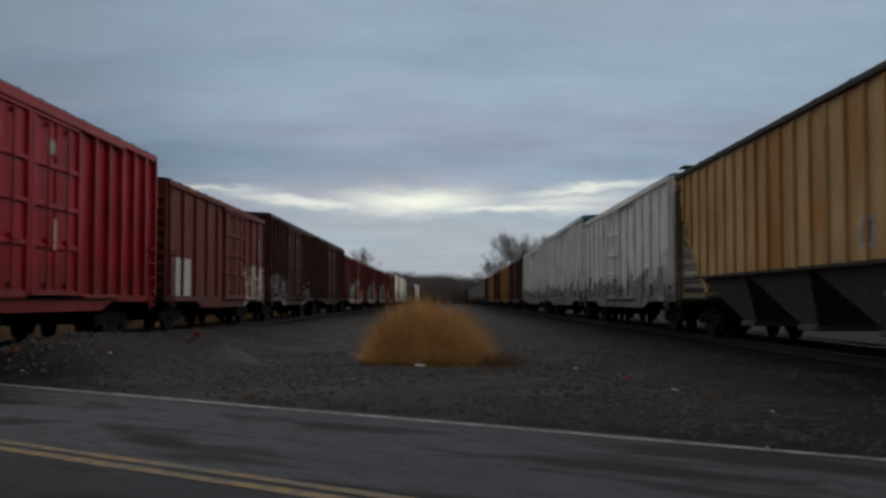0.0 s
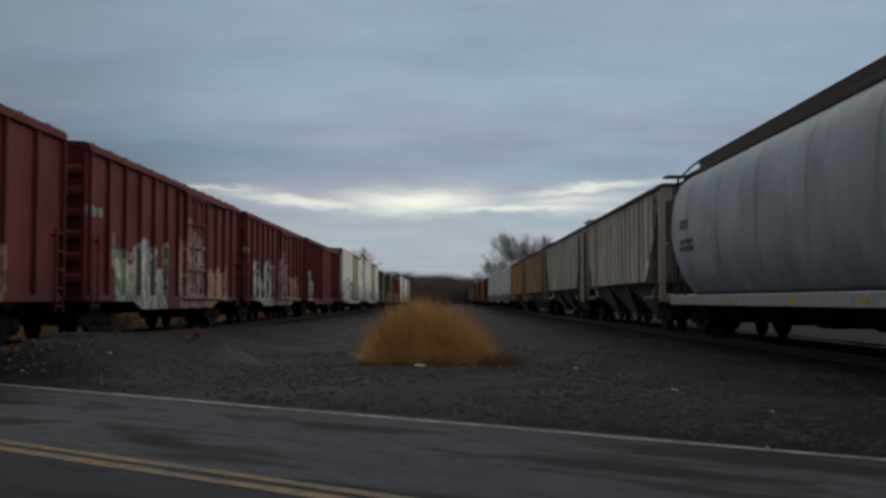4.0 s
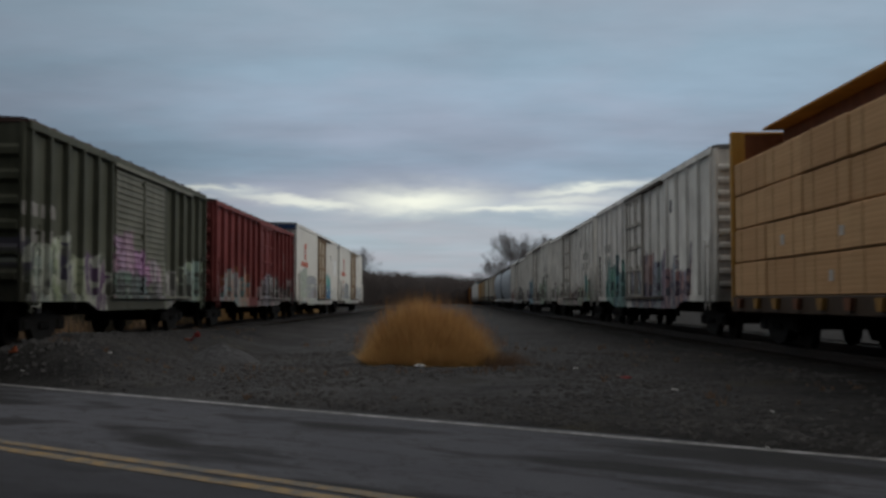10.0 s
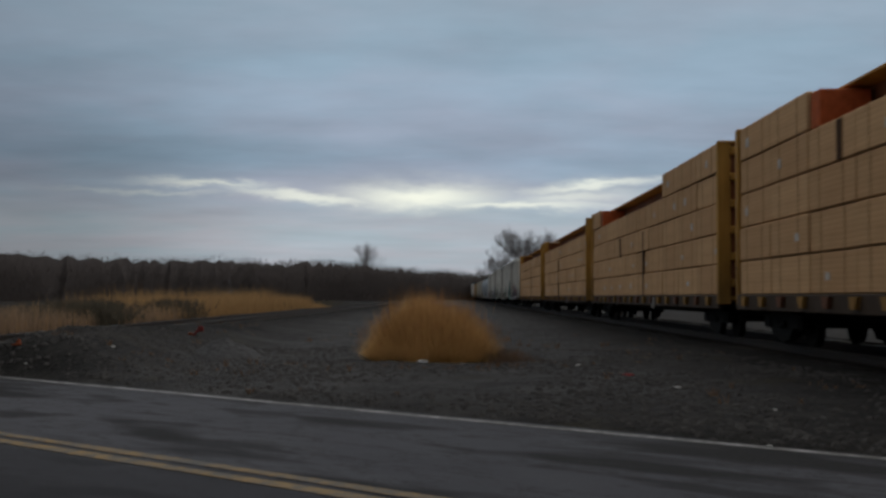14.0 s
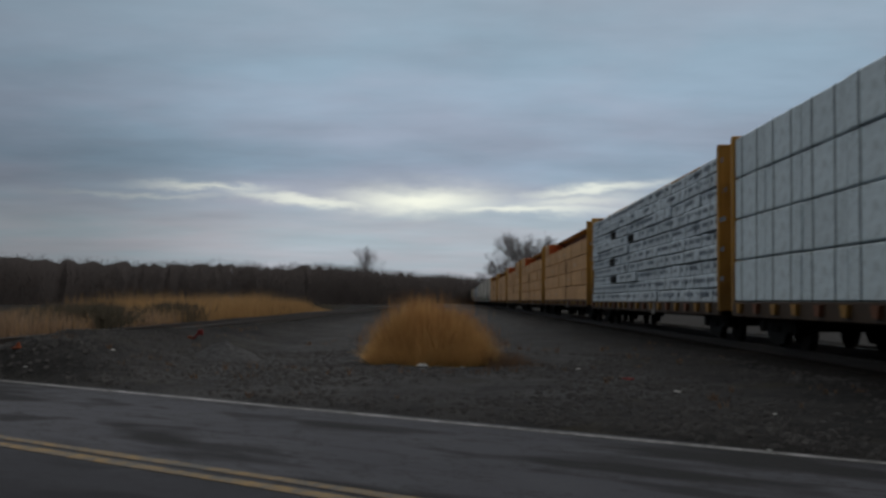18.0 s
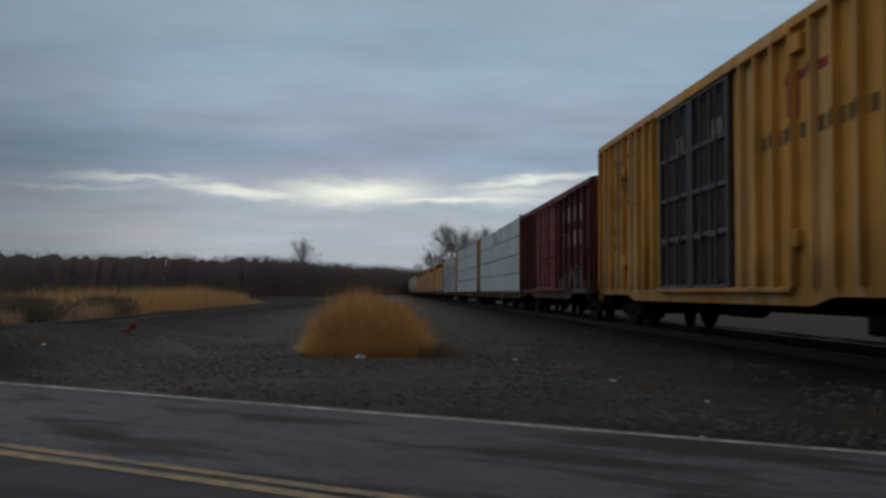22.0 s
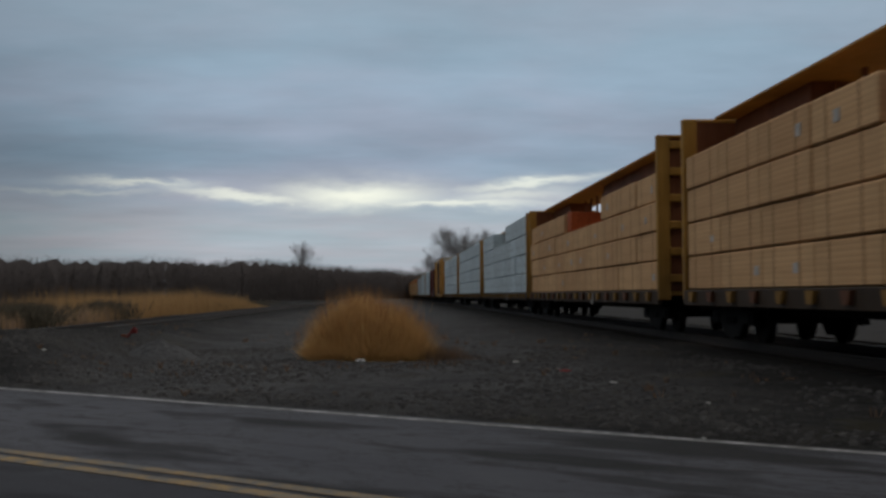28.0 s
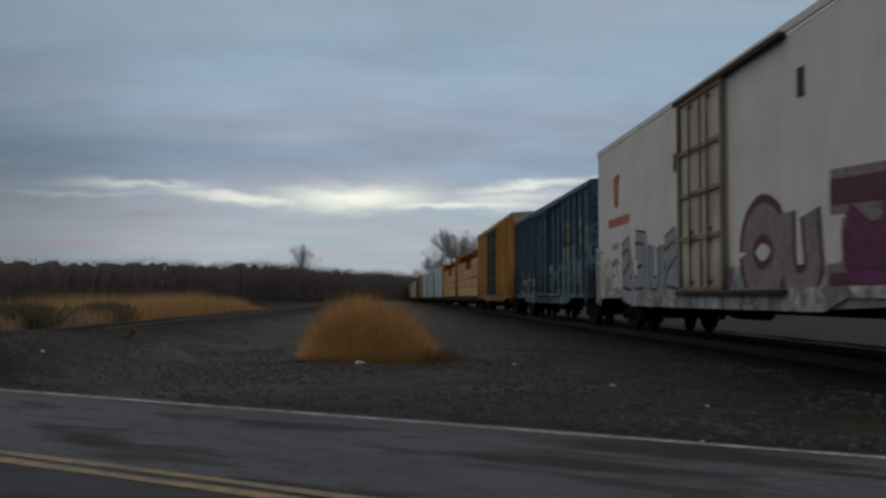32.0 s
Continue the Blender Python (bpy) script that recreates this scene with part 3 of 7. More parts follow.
def frame_shape():
    b = Build()
    b.cross([(-1.2, 0.34), (-1.2, 0.58), (-0.62, 0.62), (-0.36, 0.74), (0.36, 0.74), (0.62, 0.62), (1.2, 0.58), (1.2, 0.34),
             (0.98, 0.32), (0.72, 0.40), (0.42, 0.10), (-0.42, 0.10), (-0.72, 0.40), (-0.98, 0.32)], -0.07, 0.07)
    for y in (-0.2, 0.0, 0.2):
        b.disc(0, y, 0.42, 0.075, 0.06, 0.12, 8)
    b.box(-0.1, 0.1, -1.08, -0.72, 0.34, 0.56, 0.03)
    b.box(-0.1, 0.1, 0.72, 1.08, 0.34, 0.56, 0.03)
    return b


WHEEL = wheel_shape().mesh("wheel", M_WHEEL)
SIDE_FRAME = frame_shape().mesh("side_frame", M_TRUCK)
BOLSTER = Build().box(-1.0, 1.0, -0.2, 0.2, 0.42, 0.72, 0.04).box(-0.72, 0.72, -0.95, -0.83, 0.36, 0.48).box(-0.72, 0.72, 0.83, 0.95, 0.36, 0.48).mesh("truck", M_TRUCK)
COUPLER = Build().box(-0.22, 0.22, -0.5, 0.05, 0.62, 0.92, 0.03).box(-0.1, 0.1, 0.0, 0.55, 0.72, 0.88, 0.03).box(-0.17, 0.13, 0.5, 0.76, 0.66, 0.94, 0.05).mesh("coupler", M_TRUCK)


def running_gear(car, half, inset=2.1):
    for sy in (-1, 1):
        yc = sy * (half - inset)
        tr = part("truck", BOLSTER, None, car, at=(0, yc, 0))
        for sx in (-1, 1):
            fr = part("side_frame", SIDE_FRAME, None, tr, at=(sx * 1.02, 0, 0))
            fr.rotation_euler.z = 0 if sx > 0 else math.pi
            for wy in (-0.89, 0.89):
                w = part("wheel", WHEEL, None, tr, at=(sx * 0.753, wy, WHEEL_R))
                w.rotation_euler.z = 0 if sx > 0 else math.pi
        cp = part("coupler", COUPLER, None, car, at=(0, sy * half, 0))
        cp.rotation_euler.z = 0 if sy > 0 else math.pi


def underframe(car, half, z_low, z_top, mat=None):
    b = Build()
    b.box(-0.33, 0.33, -half + 0.1, half - 0.1, z_low, z_top, 0.02)
    n = 7
    for i in range(n):
        y = -half * 0.55 + half * 1.1 * i / (n - 1)
        b.box(-1.35, 1.35, y - 0.06, y + 0.06, z_top - 0.22, z_top - 0.01)
    part("underframe", b, mat or M_UNDER, car)
    t = Build()
    t.tube((-0.85, -1.6, z_low + 0.1), (-0.85, 0.1, z_low + 0.1), 0.2, n=12)
    part("brake_reservoir", t, M_UNDER, car)
    part("brake_valve", Build().box(-1.1, -0.6, 1.0, 1.5, z_low - 0.05, z_low + 0.3, 0.03), M_UNDER, car)


def ladder_shape(x, y, z0, z1, side, wide=0.42, gap=0.36):
    b = Build()
    o = x + side * 0.09
    for s in (-1, 1):
        b.box(o - 0.02, o + 0.02, y + s * wide / 2 - 0.02, y + s * wide / 2 + 0.02, z0, z1)
    z = z0 + 0.12
    while z < z1 - 0.05:
        b.box(o - 0.012, o + 0.02, y - wide / 2, y + wide / 2, z - 0.014, z + 0.014)
        z += gap
    for z in (z0 + 0.2, z1 - 0.15):
        b.box(min(x, o), max(x, o), y - wide / 2 - 0.02, y - wide / 2 + 0.02, z - 0.03, z + 0.03)
        b.box(min(x, o), max(x, o), y + wide / 2 - 0.02, y + wide / 2 + 0.02, z - 0.03, z + 0.03)
    return b


def end_wall(car, half, sy, z0, z1, w, mat, ribs, deep=0.09):
    b = Build()
    y = sy * half
    b.box(-w, w, y - sy * 0.06, y, z0, z1, 0.015)
    wall = part("end_wall", b, mat, car)
    if ribs:
        for i in range(ribs):
            z = z0 + 0.25 + (z1 - z0 - 0.55) * (i + 0.5) / ribs
            h = (z1 - z0) / ribs * 0.26
            prof = [(y - sy * 0.01, z - h), (y + sy * deep, z - h * 0.4), (y + sy * deep, z + h * 0.4), (y - sy * 0.01, z + h)]
            part("end_rib", Build().cross(prof, -w + 0.1, w - 0.1), mat, wall)
    for sx in (-1, 1):
        part("corner_post", Build().box(sx * (w - 0.09), sx * w, y - sy * 0.02, y + sy * 0.06, z0, z1, 0.01), mat, wall)
    return wall


def roof_shape(half, w, ze, rise, seams):
    b = Build()
    prof = [(-w, ze), (-w, ze + 0.06), (-w * 0.93, ze + 0.09), (0, ze + rise), (w * 0.93, ze + 0.09), (w, ze + 0.06), (w, ze)]
    b.prism(prof, -half - 0.02, half + 0.02)
    for i in range(seams):
        y = -half + (i + 0.5) * 2 * half / seams
        for s in (-1, 1):
            b.add([(s * w * 0.95, y - 0.04, ze + 0.08), (s * w * 0.95, y + 0.04, ze + 0.08), (0, y + 0.04, ze + rise), (0, y - 0.04, ze + rise),
                   (s * w * 0.95, y - 0.03, ze + 0.125), (s * w * 0.95, y + 0.03, ze + 0.125), (0, y + 0.03, ze + rise + 0.045), (0, y - 0.03, ze + rise + 0.045)],
                  [(4, 5, 6, 7), (0, 1, 5, 4), (1, 2, 6, 5), (2, 3, 7, 6), (3, 0, 4, 7)])
    return b


WALL = {}   # how far out each wagon's side sheet stands
RIBS = {}   # its ribs: place, half width, how far out


def bars(car, side, x, rows, mat, name="lettering", label="", lift=0.0):
    """Flat painted marks: rows of (y0, y1, z0, z1) on a side wall at x."""
    x = WALL.get(car, x) + lift

    def mark(b, y0, y1, z0, z1):
        b.box(side * (x - 0.01), side * (x + 0.006), y0, y1, z0, z1)
        for y, pw, out in RIBS.get(car, ()):
            ya, yb = max(y0, y - pw), min(y1, y + pw)
            if yb - ya > 0.01:
                b.box(side * (out - 0.01), side * (out + 0.004), ya, yb, z0, z1)
        return b

    if len(rows) <= 6:
        for row in rows:
            ob = part(name, mark(Build(), *row), mat, car, label)
        return ob
    b = Build()
    for row in rows:
        mark(b, *row)
    ob = part(name, b, mat, car, label)
    ob["kind"] = "stuff"
    return ob


def boxcar(label, L, top, paint, roof_mat, end_mat, ribs=12, door=None, door_mat=None, rib=(0.045, 0.10), group="", z0=0.94,
           belly=0.2, end_ribs=6, category="boxcar", rise=0.17, name="boxcar", soft_top=0.0, ladders=True, frame_mat=None, track_mat=None):
    """door: a list of (y0, y1, style)."""
    car = thing(name, label, category, group)
    half, w = L / 2, 1.6 - rib[1]
    WALL[car] = w
    door = door or []
    body = Build()
    if soft_top:
        r = soft_top
        prof = [(-w, z0), (w, z0)] + [(w - r + r * math.cos(a), top - r + r * math.sin(a)) for a in np.linspace(0, math.pi / 2, 6)]
        prof += [(-w + r - r * math.cos(a), top - r + r * math.sin(a)) for a in np.linspace(math.pi / 2, 0, 6)]
        body.prism(prof, -half + 0.03, half - 0.03)
    else:
        body.box(-w, w, -half + 0.03, half - 0.03, z0, top, 0.02)
    body_ob = part("body", body, paint, car)
    part("roof", roof_shape(half, 1.57 - soft_top, top + (0.002 if not soft_top else -0.02), rise, 14), roof_mat, car)
    for sy in (-1, 1):
        end_wall(car, half, sy, z0 - 0.05, top, w, end_mat, end_ribs)
    # side sill, deeper between the trucks
    for sx in (-1, 1):
        x0, x1 = sx * (w - 0.02), sx * (w + 0.035)
        part("side_sill", Build().cross([(-half, z0 + 0.12), (-half, z0 - 0.04), (-half + 3.4, z0 - 0.04), (-half + 4.2, z0 - belly - 0.04),
                                         (half - 4.2, z0 - belly - 0.04), (half - 3.4, z0 - 0.04), (half, z0 - 0.04), (half, z0 + 0.12)], x0, x1), paint, car)
        part("side_plate", Build().box(sx * (w - 0.02), sx * 1.605, -half, half, top - 0.12, top + 0.03, 0.012), paint, car)
        if ladders:
            for sy in (-1, 1):
                part("ladder", ladder_shape(sx * w, sy * (half - 0.35), z0 - 0.25, z0 + 1.4, sx), end_mat, car)
    if ribs:
        pw, pd = rib
        pd += 0.02
        RIBS[car] = []
        for i in range(ribs + 1):
            y = -half + 0.1 + (L - 0.2) * i / ribs
            if any(a - 0.12 < y < b + 0.12 for a, b, _ in door):
                continue
            for sx in (-1, 1):
                xa, xb = sx * w, sx * (w + pd)
                if sx > 0:
                    RIBS[car].append((y, pw, w + pd))
                vs = [(x, y + d, z) for z in (z0 + 0.1, top - 0.1) for x, d in ((xa, -pw * 1.5), (xa, pw * 1.5), (xb, pw), (xb, -pw))]
                part("rib", Build().add(vs, [(0, 1, 2, 3), (4, 7, 6, 5), (0, 4, 5, 1), (1, 5, 6, 2), (2, 6, 7, 3), (3, 7, 4, 0)]), paint, body_ob)
    for y0, y1, style in door:
        for sx in (-1, 1):
            make_door(car, sx, w, y0, y1, z0, top, style, door_mat or paint, frame_mat, track_mat=track_mat)
    underframe(car, half, z0 - 0.36, z0)
    running_gear(car, half)
    return car


def make_door(car, sx, w, y0, y1, z0, top, style, mat, frame_mat=None, slide=2.9, track_mat=None):
    x = lambda d: sx * (w + d)
    zb, zt = z0 + 0.12, top - 0.22
    fm = frame_mat or mat
    d = part("door", Build().box(x(-0.01), x(0.05), y0, y1, zb, zt, 0.012), mat, car)

    def rail(z, h=0.05, dp=0.09):
        part("door_rail", Build().box(x(0.04), x(dp), y0 + 0.02, y1 - 0.02, z - h, z + h, 0.012), fm, d)

    def stile(y, h=0.05, dp=0.085):
        part("door_stile", Build().box(x(0.04), x(dp), y - h, y + h, zb, zt, 0.012), fm, d)

    if style == "panel":
        for i in range(6):
            rail(zb + (zt - zb) * i / 5)
        for y in (y0 + 0.05, y1 - 0.05, (y0 + y1) / 2):
            stile(y)
    elif style == "plug":
        for y in (y0 + 0.06, y1 - 0.06):
            stile(y, 0.06, 0.1)
        for f in (0.0, 0.33, 0.66, 1.0):
            rail(zb + (zt - zb) * f, 0.045)
    elif style == "ladder":
        for y in (y0 + 0.07, y1 - 0.07):
            stile(y, 0.07, 0.12)
        stile((y0 + y1) / 2, 0.04, 0.09)
        for f in (0.0, 0.27, 0.5, 0.73, 1.0):
            rail(zb + (zt - zb) * f, 0.05, 0.1)
    elif style == "slats":
        for i in range(20):
            rail(zb + (zt - zb) * (i + 0.5) / 20, 0.03, 0.075)
    for f in (0.3, 0.7) if style != "slats" else (0.5,):
        y = y0 + (y1 - y0) * f
        r = Build()
        r.tube((x(0.11), y, zb + 0.05), (x(0.11), y, zt - 0.05), 0.024)
        for z in (zb + 0.15, (zb + zt) / 2, zt - 0.15, zb + (zt - zb) * 0.3):
            r.box(x(0.04), x(0.13), y - 0.05, y + 0.05, z - 0.04, z + 0.04)
        r.box(x(0.09), x(0.14), y - 0.02, y + 0.34, zb + 0.95, zb + 1.0)
        part("lock_rod", r, fm, d)
    a, b = (y0 - 0.25, y1 + slide) if sx > 0 else (y0 - slide, y1 + 0.25)
    part("door_track", Build().box(x(0.0), x(0.13), a, b, zt + 0.03, zt + 0.13, 0.01), track_mat or fm, car)
    part("door_track", Build().box(x(0.0), x(0.12), a, b, zb - 0.1, zb - 0.02, 0.01), track_mat or fm, car)


def hopper(label, L, top, paint, dark, ribs=21, group="covered hoppers in the train", bay=3, under=None):
    car = thing("covered_hopper", label, "hopper car", group)
    half, w = L / 2, 1.52
    zs = 1.50
    WALL[car] = w
    sl = 2.5
    b = Build()
    b.cross([(-half, top), (half, top), (half, top - 0.38), (half - sl, zs), (-half + sl, zs), (-half, top - 0.38)], -w, w)
    body = part("body", b, paint, car)
    part("roof", roof_shape(half, 1.56, top + 0.002, 0.14, 10), dark, car)
    for sx in (-1, 1):
        part("side_plate", Build().box(sx * (w - 0.01), sx * 1.6, -half, half, top - 0.07, top + 0.02, 0.012), dark, car)
        part("side_sill", Build().box(sx * (w - 0.03), sx * (w + 0.02), -half + 0.2, half - 0.2, zs - 0.05, zs + 0.02, 0.008), dark, car)
    for i in range(ribs):
        y = -half + 0.12 + (L - 0.24) * i / (ribs - 1)
        edge = half - abs(y)
        zb = zs if edge > sl else top - 0.38 - (top - 0.38 - zs) * edge / sl
        if zb > top - 0.3:
            continue
        for sx in (-1, 1):
            part("rib", Build().box(sx * (w - 0.01), sx * 1.59, y - 0.035, y + 0.035, zb, top - 0.1, 0.012), paint, body)
    # discharge bays
    span = (L - 2 * sl + 0.6) / bay
    for i in range(bay):
        yc = (i - (bay - 1) / 2) * span
        a, c = span / 2 - 0.05, 0.42
        vs = [(-1.45, yc - a, zs), (1.45, yc - a, zs), (1.45, yc + a, zs), (-1.45, yc + a, zs),
              (-0.75, yc - c, 0.42), (0.75, yc - c, 0.42), (0.75, yc + c, 0.42), (-0.75, yc + c, 0.42)]
        part("discharge_bay", Build().add(vs, [(0, 1, 2, 3), (4, 7, 6, 5), (0, 4, 5, 1), (1, 5, 6, 2), (2, 6, 7, 3), (3, 7, 4, 0)])
             .box(-0.85, 0.85, yc - 0.5, yc + 0.5, 0.34, 0.45, 0.02), under or paint, car)
    for sy in (-1, 1):
        y = sy * half
        e = Build()
        for sx in (-1, 1):
            e.box(sx * 1.38, sx * 1.56, y - sy * 0.16, y, 0.95, top - 0.3, 0.015)
            e.box(sx * 0.45, sx * 0.55, y - sy * 0.1, y, 0.95, top - 0.5, 0.01)
            e.tube((sx * 1.3, y - sy * 2.3, 1.1), (sx * 1.3, y - sy * 0.2, 2.6), 0.045)
        e.box(-1.56, 1.56, y - sy * 0.12, y, 0.86, 1.12, 0.02)
        e.box(-1.5, 1.5, y - sy * 0.1, y, top - 0.42, top - 0.3, 0.01)
        part("end_frame", e, paint, car)
        part("end_platform", Build().box(-1.5, 1.5, y - sy * 2.9, y - sy * 0.02, 0.96, 1.06, 0.02).box(-0.35, 0.35, y - sy * 4.2, y - sy * 0.02, 0.64, 0.98), under or dark, car)
        for sx in (-1, 1):
            part("ladder", ladder_shape(sx * 1.5, y - sy * 0.42, 0.7, top - 0.25, sx, 0.4, 0.33), dark, car)
    r = Build()
    for s in (-1, 1):
        r.box(s * 0.2, s * 0.55, -half - 0.25, half + 0.25, top + 0.3, top + 0.34)
    k = -half + 0.3
    while k < half:
        r.box(-0.55, 0.55, k - 0.03, k + 0.03, top + 0.1, top + 0.3)
        k += 1.6
    for s in (-1, 1):
        r.box(-1.4, 1.4, s * half - 0.3, s * half + 0.3, top + 0.26, top + 0.3)
    part("running_board", r, dark, car, "grey grating walkway")
    running_gear(car, half, 1.75)
    return car


def round_hopper(label, L, top, paint, dark, group="covered hoppers in the train"):
    car = thing("covered_hopper", label, "hopper car", group)
    half = L / 2
    prof = [(1.0, 0.98), (1.28, 1.15), (1.46, 1.5), (1.56, 2.0), (1.6, 2.6), (1.58, 3.2), (1.5, 3.7), (1.34, 4.05), (1.05, top), (0.4, top + 0.12)]
    full = [(-x, z) for x, z in prof][::-1]
    loop = prof + full
    n = len(loop)

    def end_y(z):
        # the ends stand upright above and slope inwards towards the bays
        return half - 0.55 - max(0.0, 2.5 - z) * 0.85

    body = Build().add([(x, s * end_y(z), z) for s in (-1, 1) for x, z in loop],
                       [(i, (i + 1) % n, n + (i + 1) % n, n + i) for i in range(n)])
    body.add([(x, s * end_y(z), z) for s in (-1, 1) for x, z in loop],
             [q for i in range(len(prof) - 1) for q in ((i + 1, i, n - 1 - i, n - 2 - i), (n + i, n + i + 1, 2 * n - 2 - i, 2 * n - 1 - i))])
    ob = part("body", body, paint, car)
    for p in list(ob.data.polygons)[:n]:
        p.use_smooth = True
    for sx in (-1, 1):
        part("side_sill", Build().box(sx * 1.3, sx * 1.56, -half + 0.1, half - 0.1, 0.80, 1.06, 0.02), M_SILL_PALE, car)
        for yy in (-half + 0.4, -half + 3.0, -2.2, 2.2, half - 3.0, half - 0.4):
            part("reflector", Build().box(sx * 1.555, sx * 1.568, yy - 0.16, yy + 0.16, 0.88, 0.98), M_SPRAY_OCHRE, car, "yellow reflector plate")
        for sy in (-1, 1):
            y = sy * half
            r = Build()
            pts = [(sx * 1.3, y - sy * 0.05, 0.96), (sx * 1.3, y - sy * 0.05, top - 0.02), (sx * 0.98, y - sy * 0.6, top + 0.34), (sx * 0.95, y - sy * 1.3, top + 0.38)]
            for p, q in zip(pts, pts[1:]):
                r.tube(p, q, 0.03)
            part("handrail", r, dark, car, "bent end handrail")
        part("roof_rail", Build().box(sx * 1.0, sx * 1.12, -half, half, top - 0.02, top + 0.1, 0.01), dark, car)
    for i in range(5):
        y = -half * 0.72 + half * 1.44 * i / 4
        part("seam", Build().prism([(x * 1.006, z) for x, z in prof] + [(x * 1.006, z) for x, z in full], y - 0.02, y + 0.02), paint, ob)
    for sy in (-1, 1):
        y = sy * half
        e = Build()
        for sx in (-1, 1):
            e.tube((sx * 1.2, y - sy * 0.35, 0.95), (sx * 1.2, y - sy * 0.75, 2.7), 0.06)
        e.box(-1.5, 1.5, y - sy * 0.12, y, 0.8, 1.04, 0.02)
        part("end_frame", e, dark, car)
        part("end_platform", Build().box(-1.45, 1.45, y - sy * 1.4, y - sy * 0.02, 0.9, 0.98, 0.02), dark, car)
        for sx in (-1, 1):
            part("ladder", ladder_shape(sx * 1.35, y - sy * 0.28, 0.6, top - 0.2, sx, 0.36, 0.34), dark, car)
    for i in range(4):
        yc = (i - 1.5) * (L - 5.5) / 4
        part("discharge_bay", Build().add([(-1.3, yc - 1.5, 1.05), (1.3, yc - 1.5, 1.05), (1.3, yc + 1.5, 1.05), (-1.3, yc + 1.5, 1.05),
                                           (-0.7, yc - 0.4, 0.4), (0.7, yc - 0.4, 0.4), (0.7, yc + 0.4, 0.4), (-0.7, yc + 0.4, 0.4)],
                                          [(0, 1, 2, 3), (4, 7, 6, 5), (0, 4, 5, 1), (1, 5, 6, 2), (2, 6, 7, 3), (3, 7, 4, 0)]), dark, car)
    r = Build()
    for s in (-1, 1):
        r.box(s * 0.3, s * 0.95, -half + 0.8, half - 0.8, top + 0.34, top + 0.38)
        r.box(s * 0.93, s * 0.98, -half + 1.3, half - 1.3, top + 0.10, top + 0.40)
    k = -half + 0.9
    while k < half - 0.6:
        r.box(-0.95, 0.95, k - 0.03, k + 0.03, top, top + 0.36)
        k += 1.6
    part("running_board", r, dark, car, "dark grating walkway")
    part("underframe", Build().box(-0.33, 0.33, -half + 0.1, half - 0.1, 0.6, 0.95, 0.02), dark, car)
    running_gear(car, half, 1.75)
    return car


def bundle_shape(length, deep, high, straps, strap_mat, mat, name, band=0.022, foot=0.03, sag=0.0, seed=0):
    """One package: a loft along y whose strap rings stand a little proud; sag makes it slump and bulge."""
    b = Build()
    d, g, c = deep / 2, 0.012, 0.022
    rings = [(-length / 2 + g, -c), (-length / 2 + g + c, 0.0)]
    ys = [-length / 2 + length * (i + 0.5) / straps for i in range(straps)]
    if sag:
        ys_all = sorted([(y, 1) for y in ys] + [(-length / 2 + length * (i + 1) / 13, 0) for i in range(12)])
    else:
        ys_all = [(y, 1) for y in ys]
    for y, strap in ys_all:
        if strap:
            rings += [(y - band - 0.004, 0.0), (y - band, 0.008), (y + band, 0.008), (y + band + 0.004, 0.0)]
        elif all(abs(y - q) > band + 0.03 for q in ys):
            rings.append((y, 0.0))
    rings += [(length / 2 - g - c, 0.0), (length / 2 - g, -c)]
    n = 8
    for y, o in rings:
        w1, w2, w3 = (sag * noise.noise(Vector((y * 1.9, k * 5.0 + seed * 3.3, seed * 1.7))) for k in range(3))
        x1, z0, z1 = d + o, foot - o - abs(w3) * 0.4, high + o + w1 - sag * 0.5
        b.v += [(-x1 + c, y, z0), (x1 - c + w2, y, z0), (x1 + w2, y, z0 + c), (x1 + w2 * 0.4 + w3, y, z1 - c), (x1 - c + w3, y, z1), (-x1 + c, y, z1), (-x1, y, z1 - c), (-x1, y, z0 + c)]
    kinds = []
    for k in range(len(rings) - 1):
        strap = straps and rings[k][1] > 0.004 and rings[k + 1][1] > 0.004
        for i in range(n):
            b.f.append((k * n + i, k * n + (i + 1) % n, (k + 1) * n + (i + 1) % n, (k + 1) * n + i))
            kinds.append(1 if strap else 0)
    b.f += [tuple(reversed(range(n))), tuple(range((len(rings) - 1) * n, len(rings) * n))]
    kinds += [0, 0]
    mats = [mat, strap_mat]
    me = b.mesh(name, mats)
    for p, kd in zip(me.polygons, kinds):
        p.material_index = kd
    return me


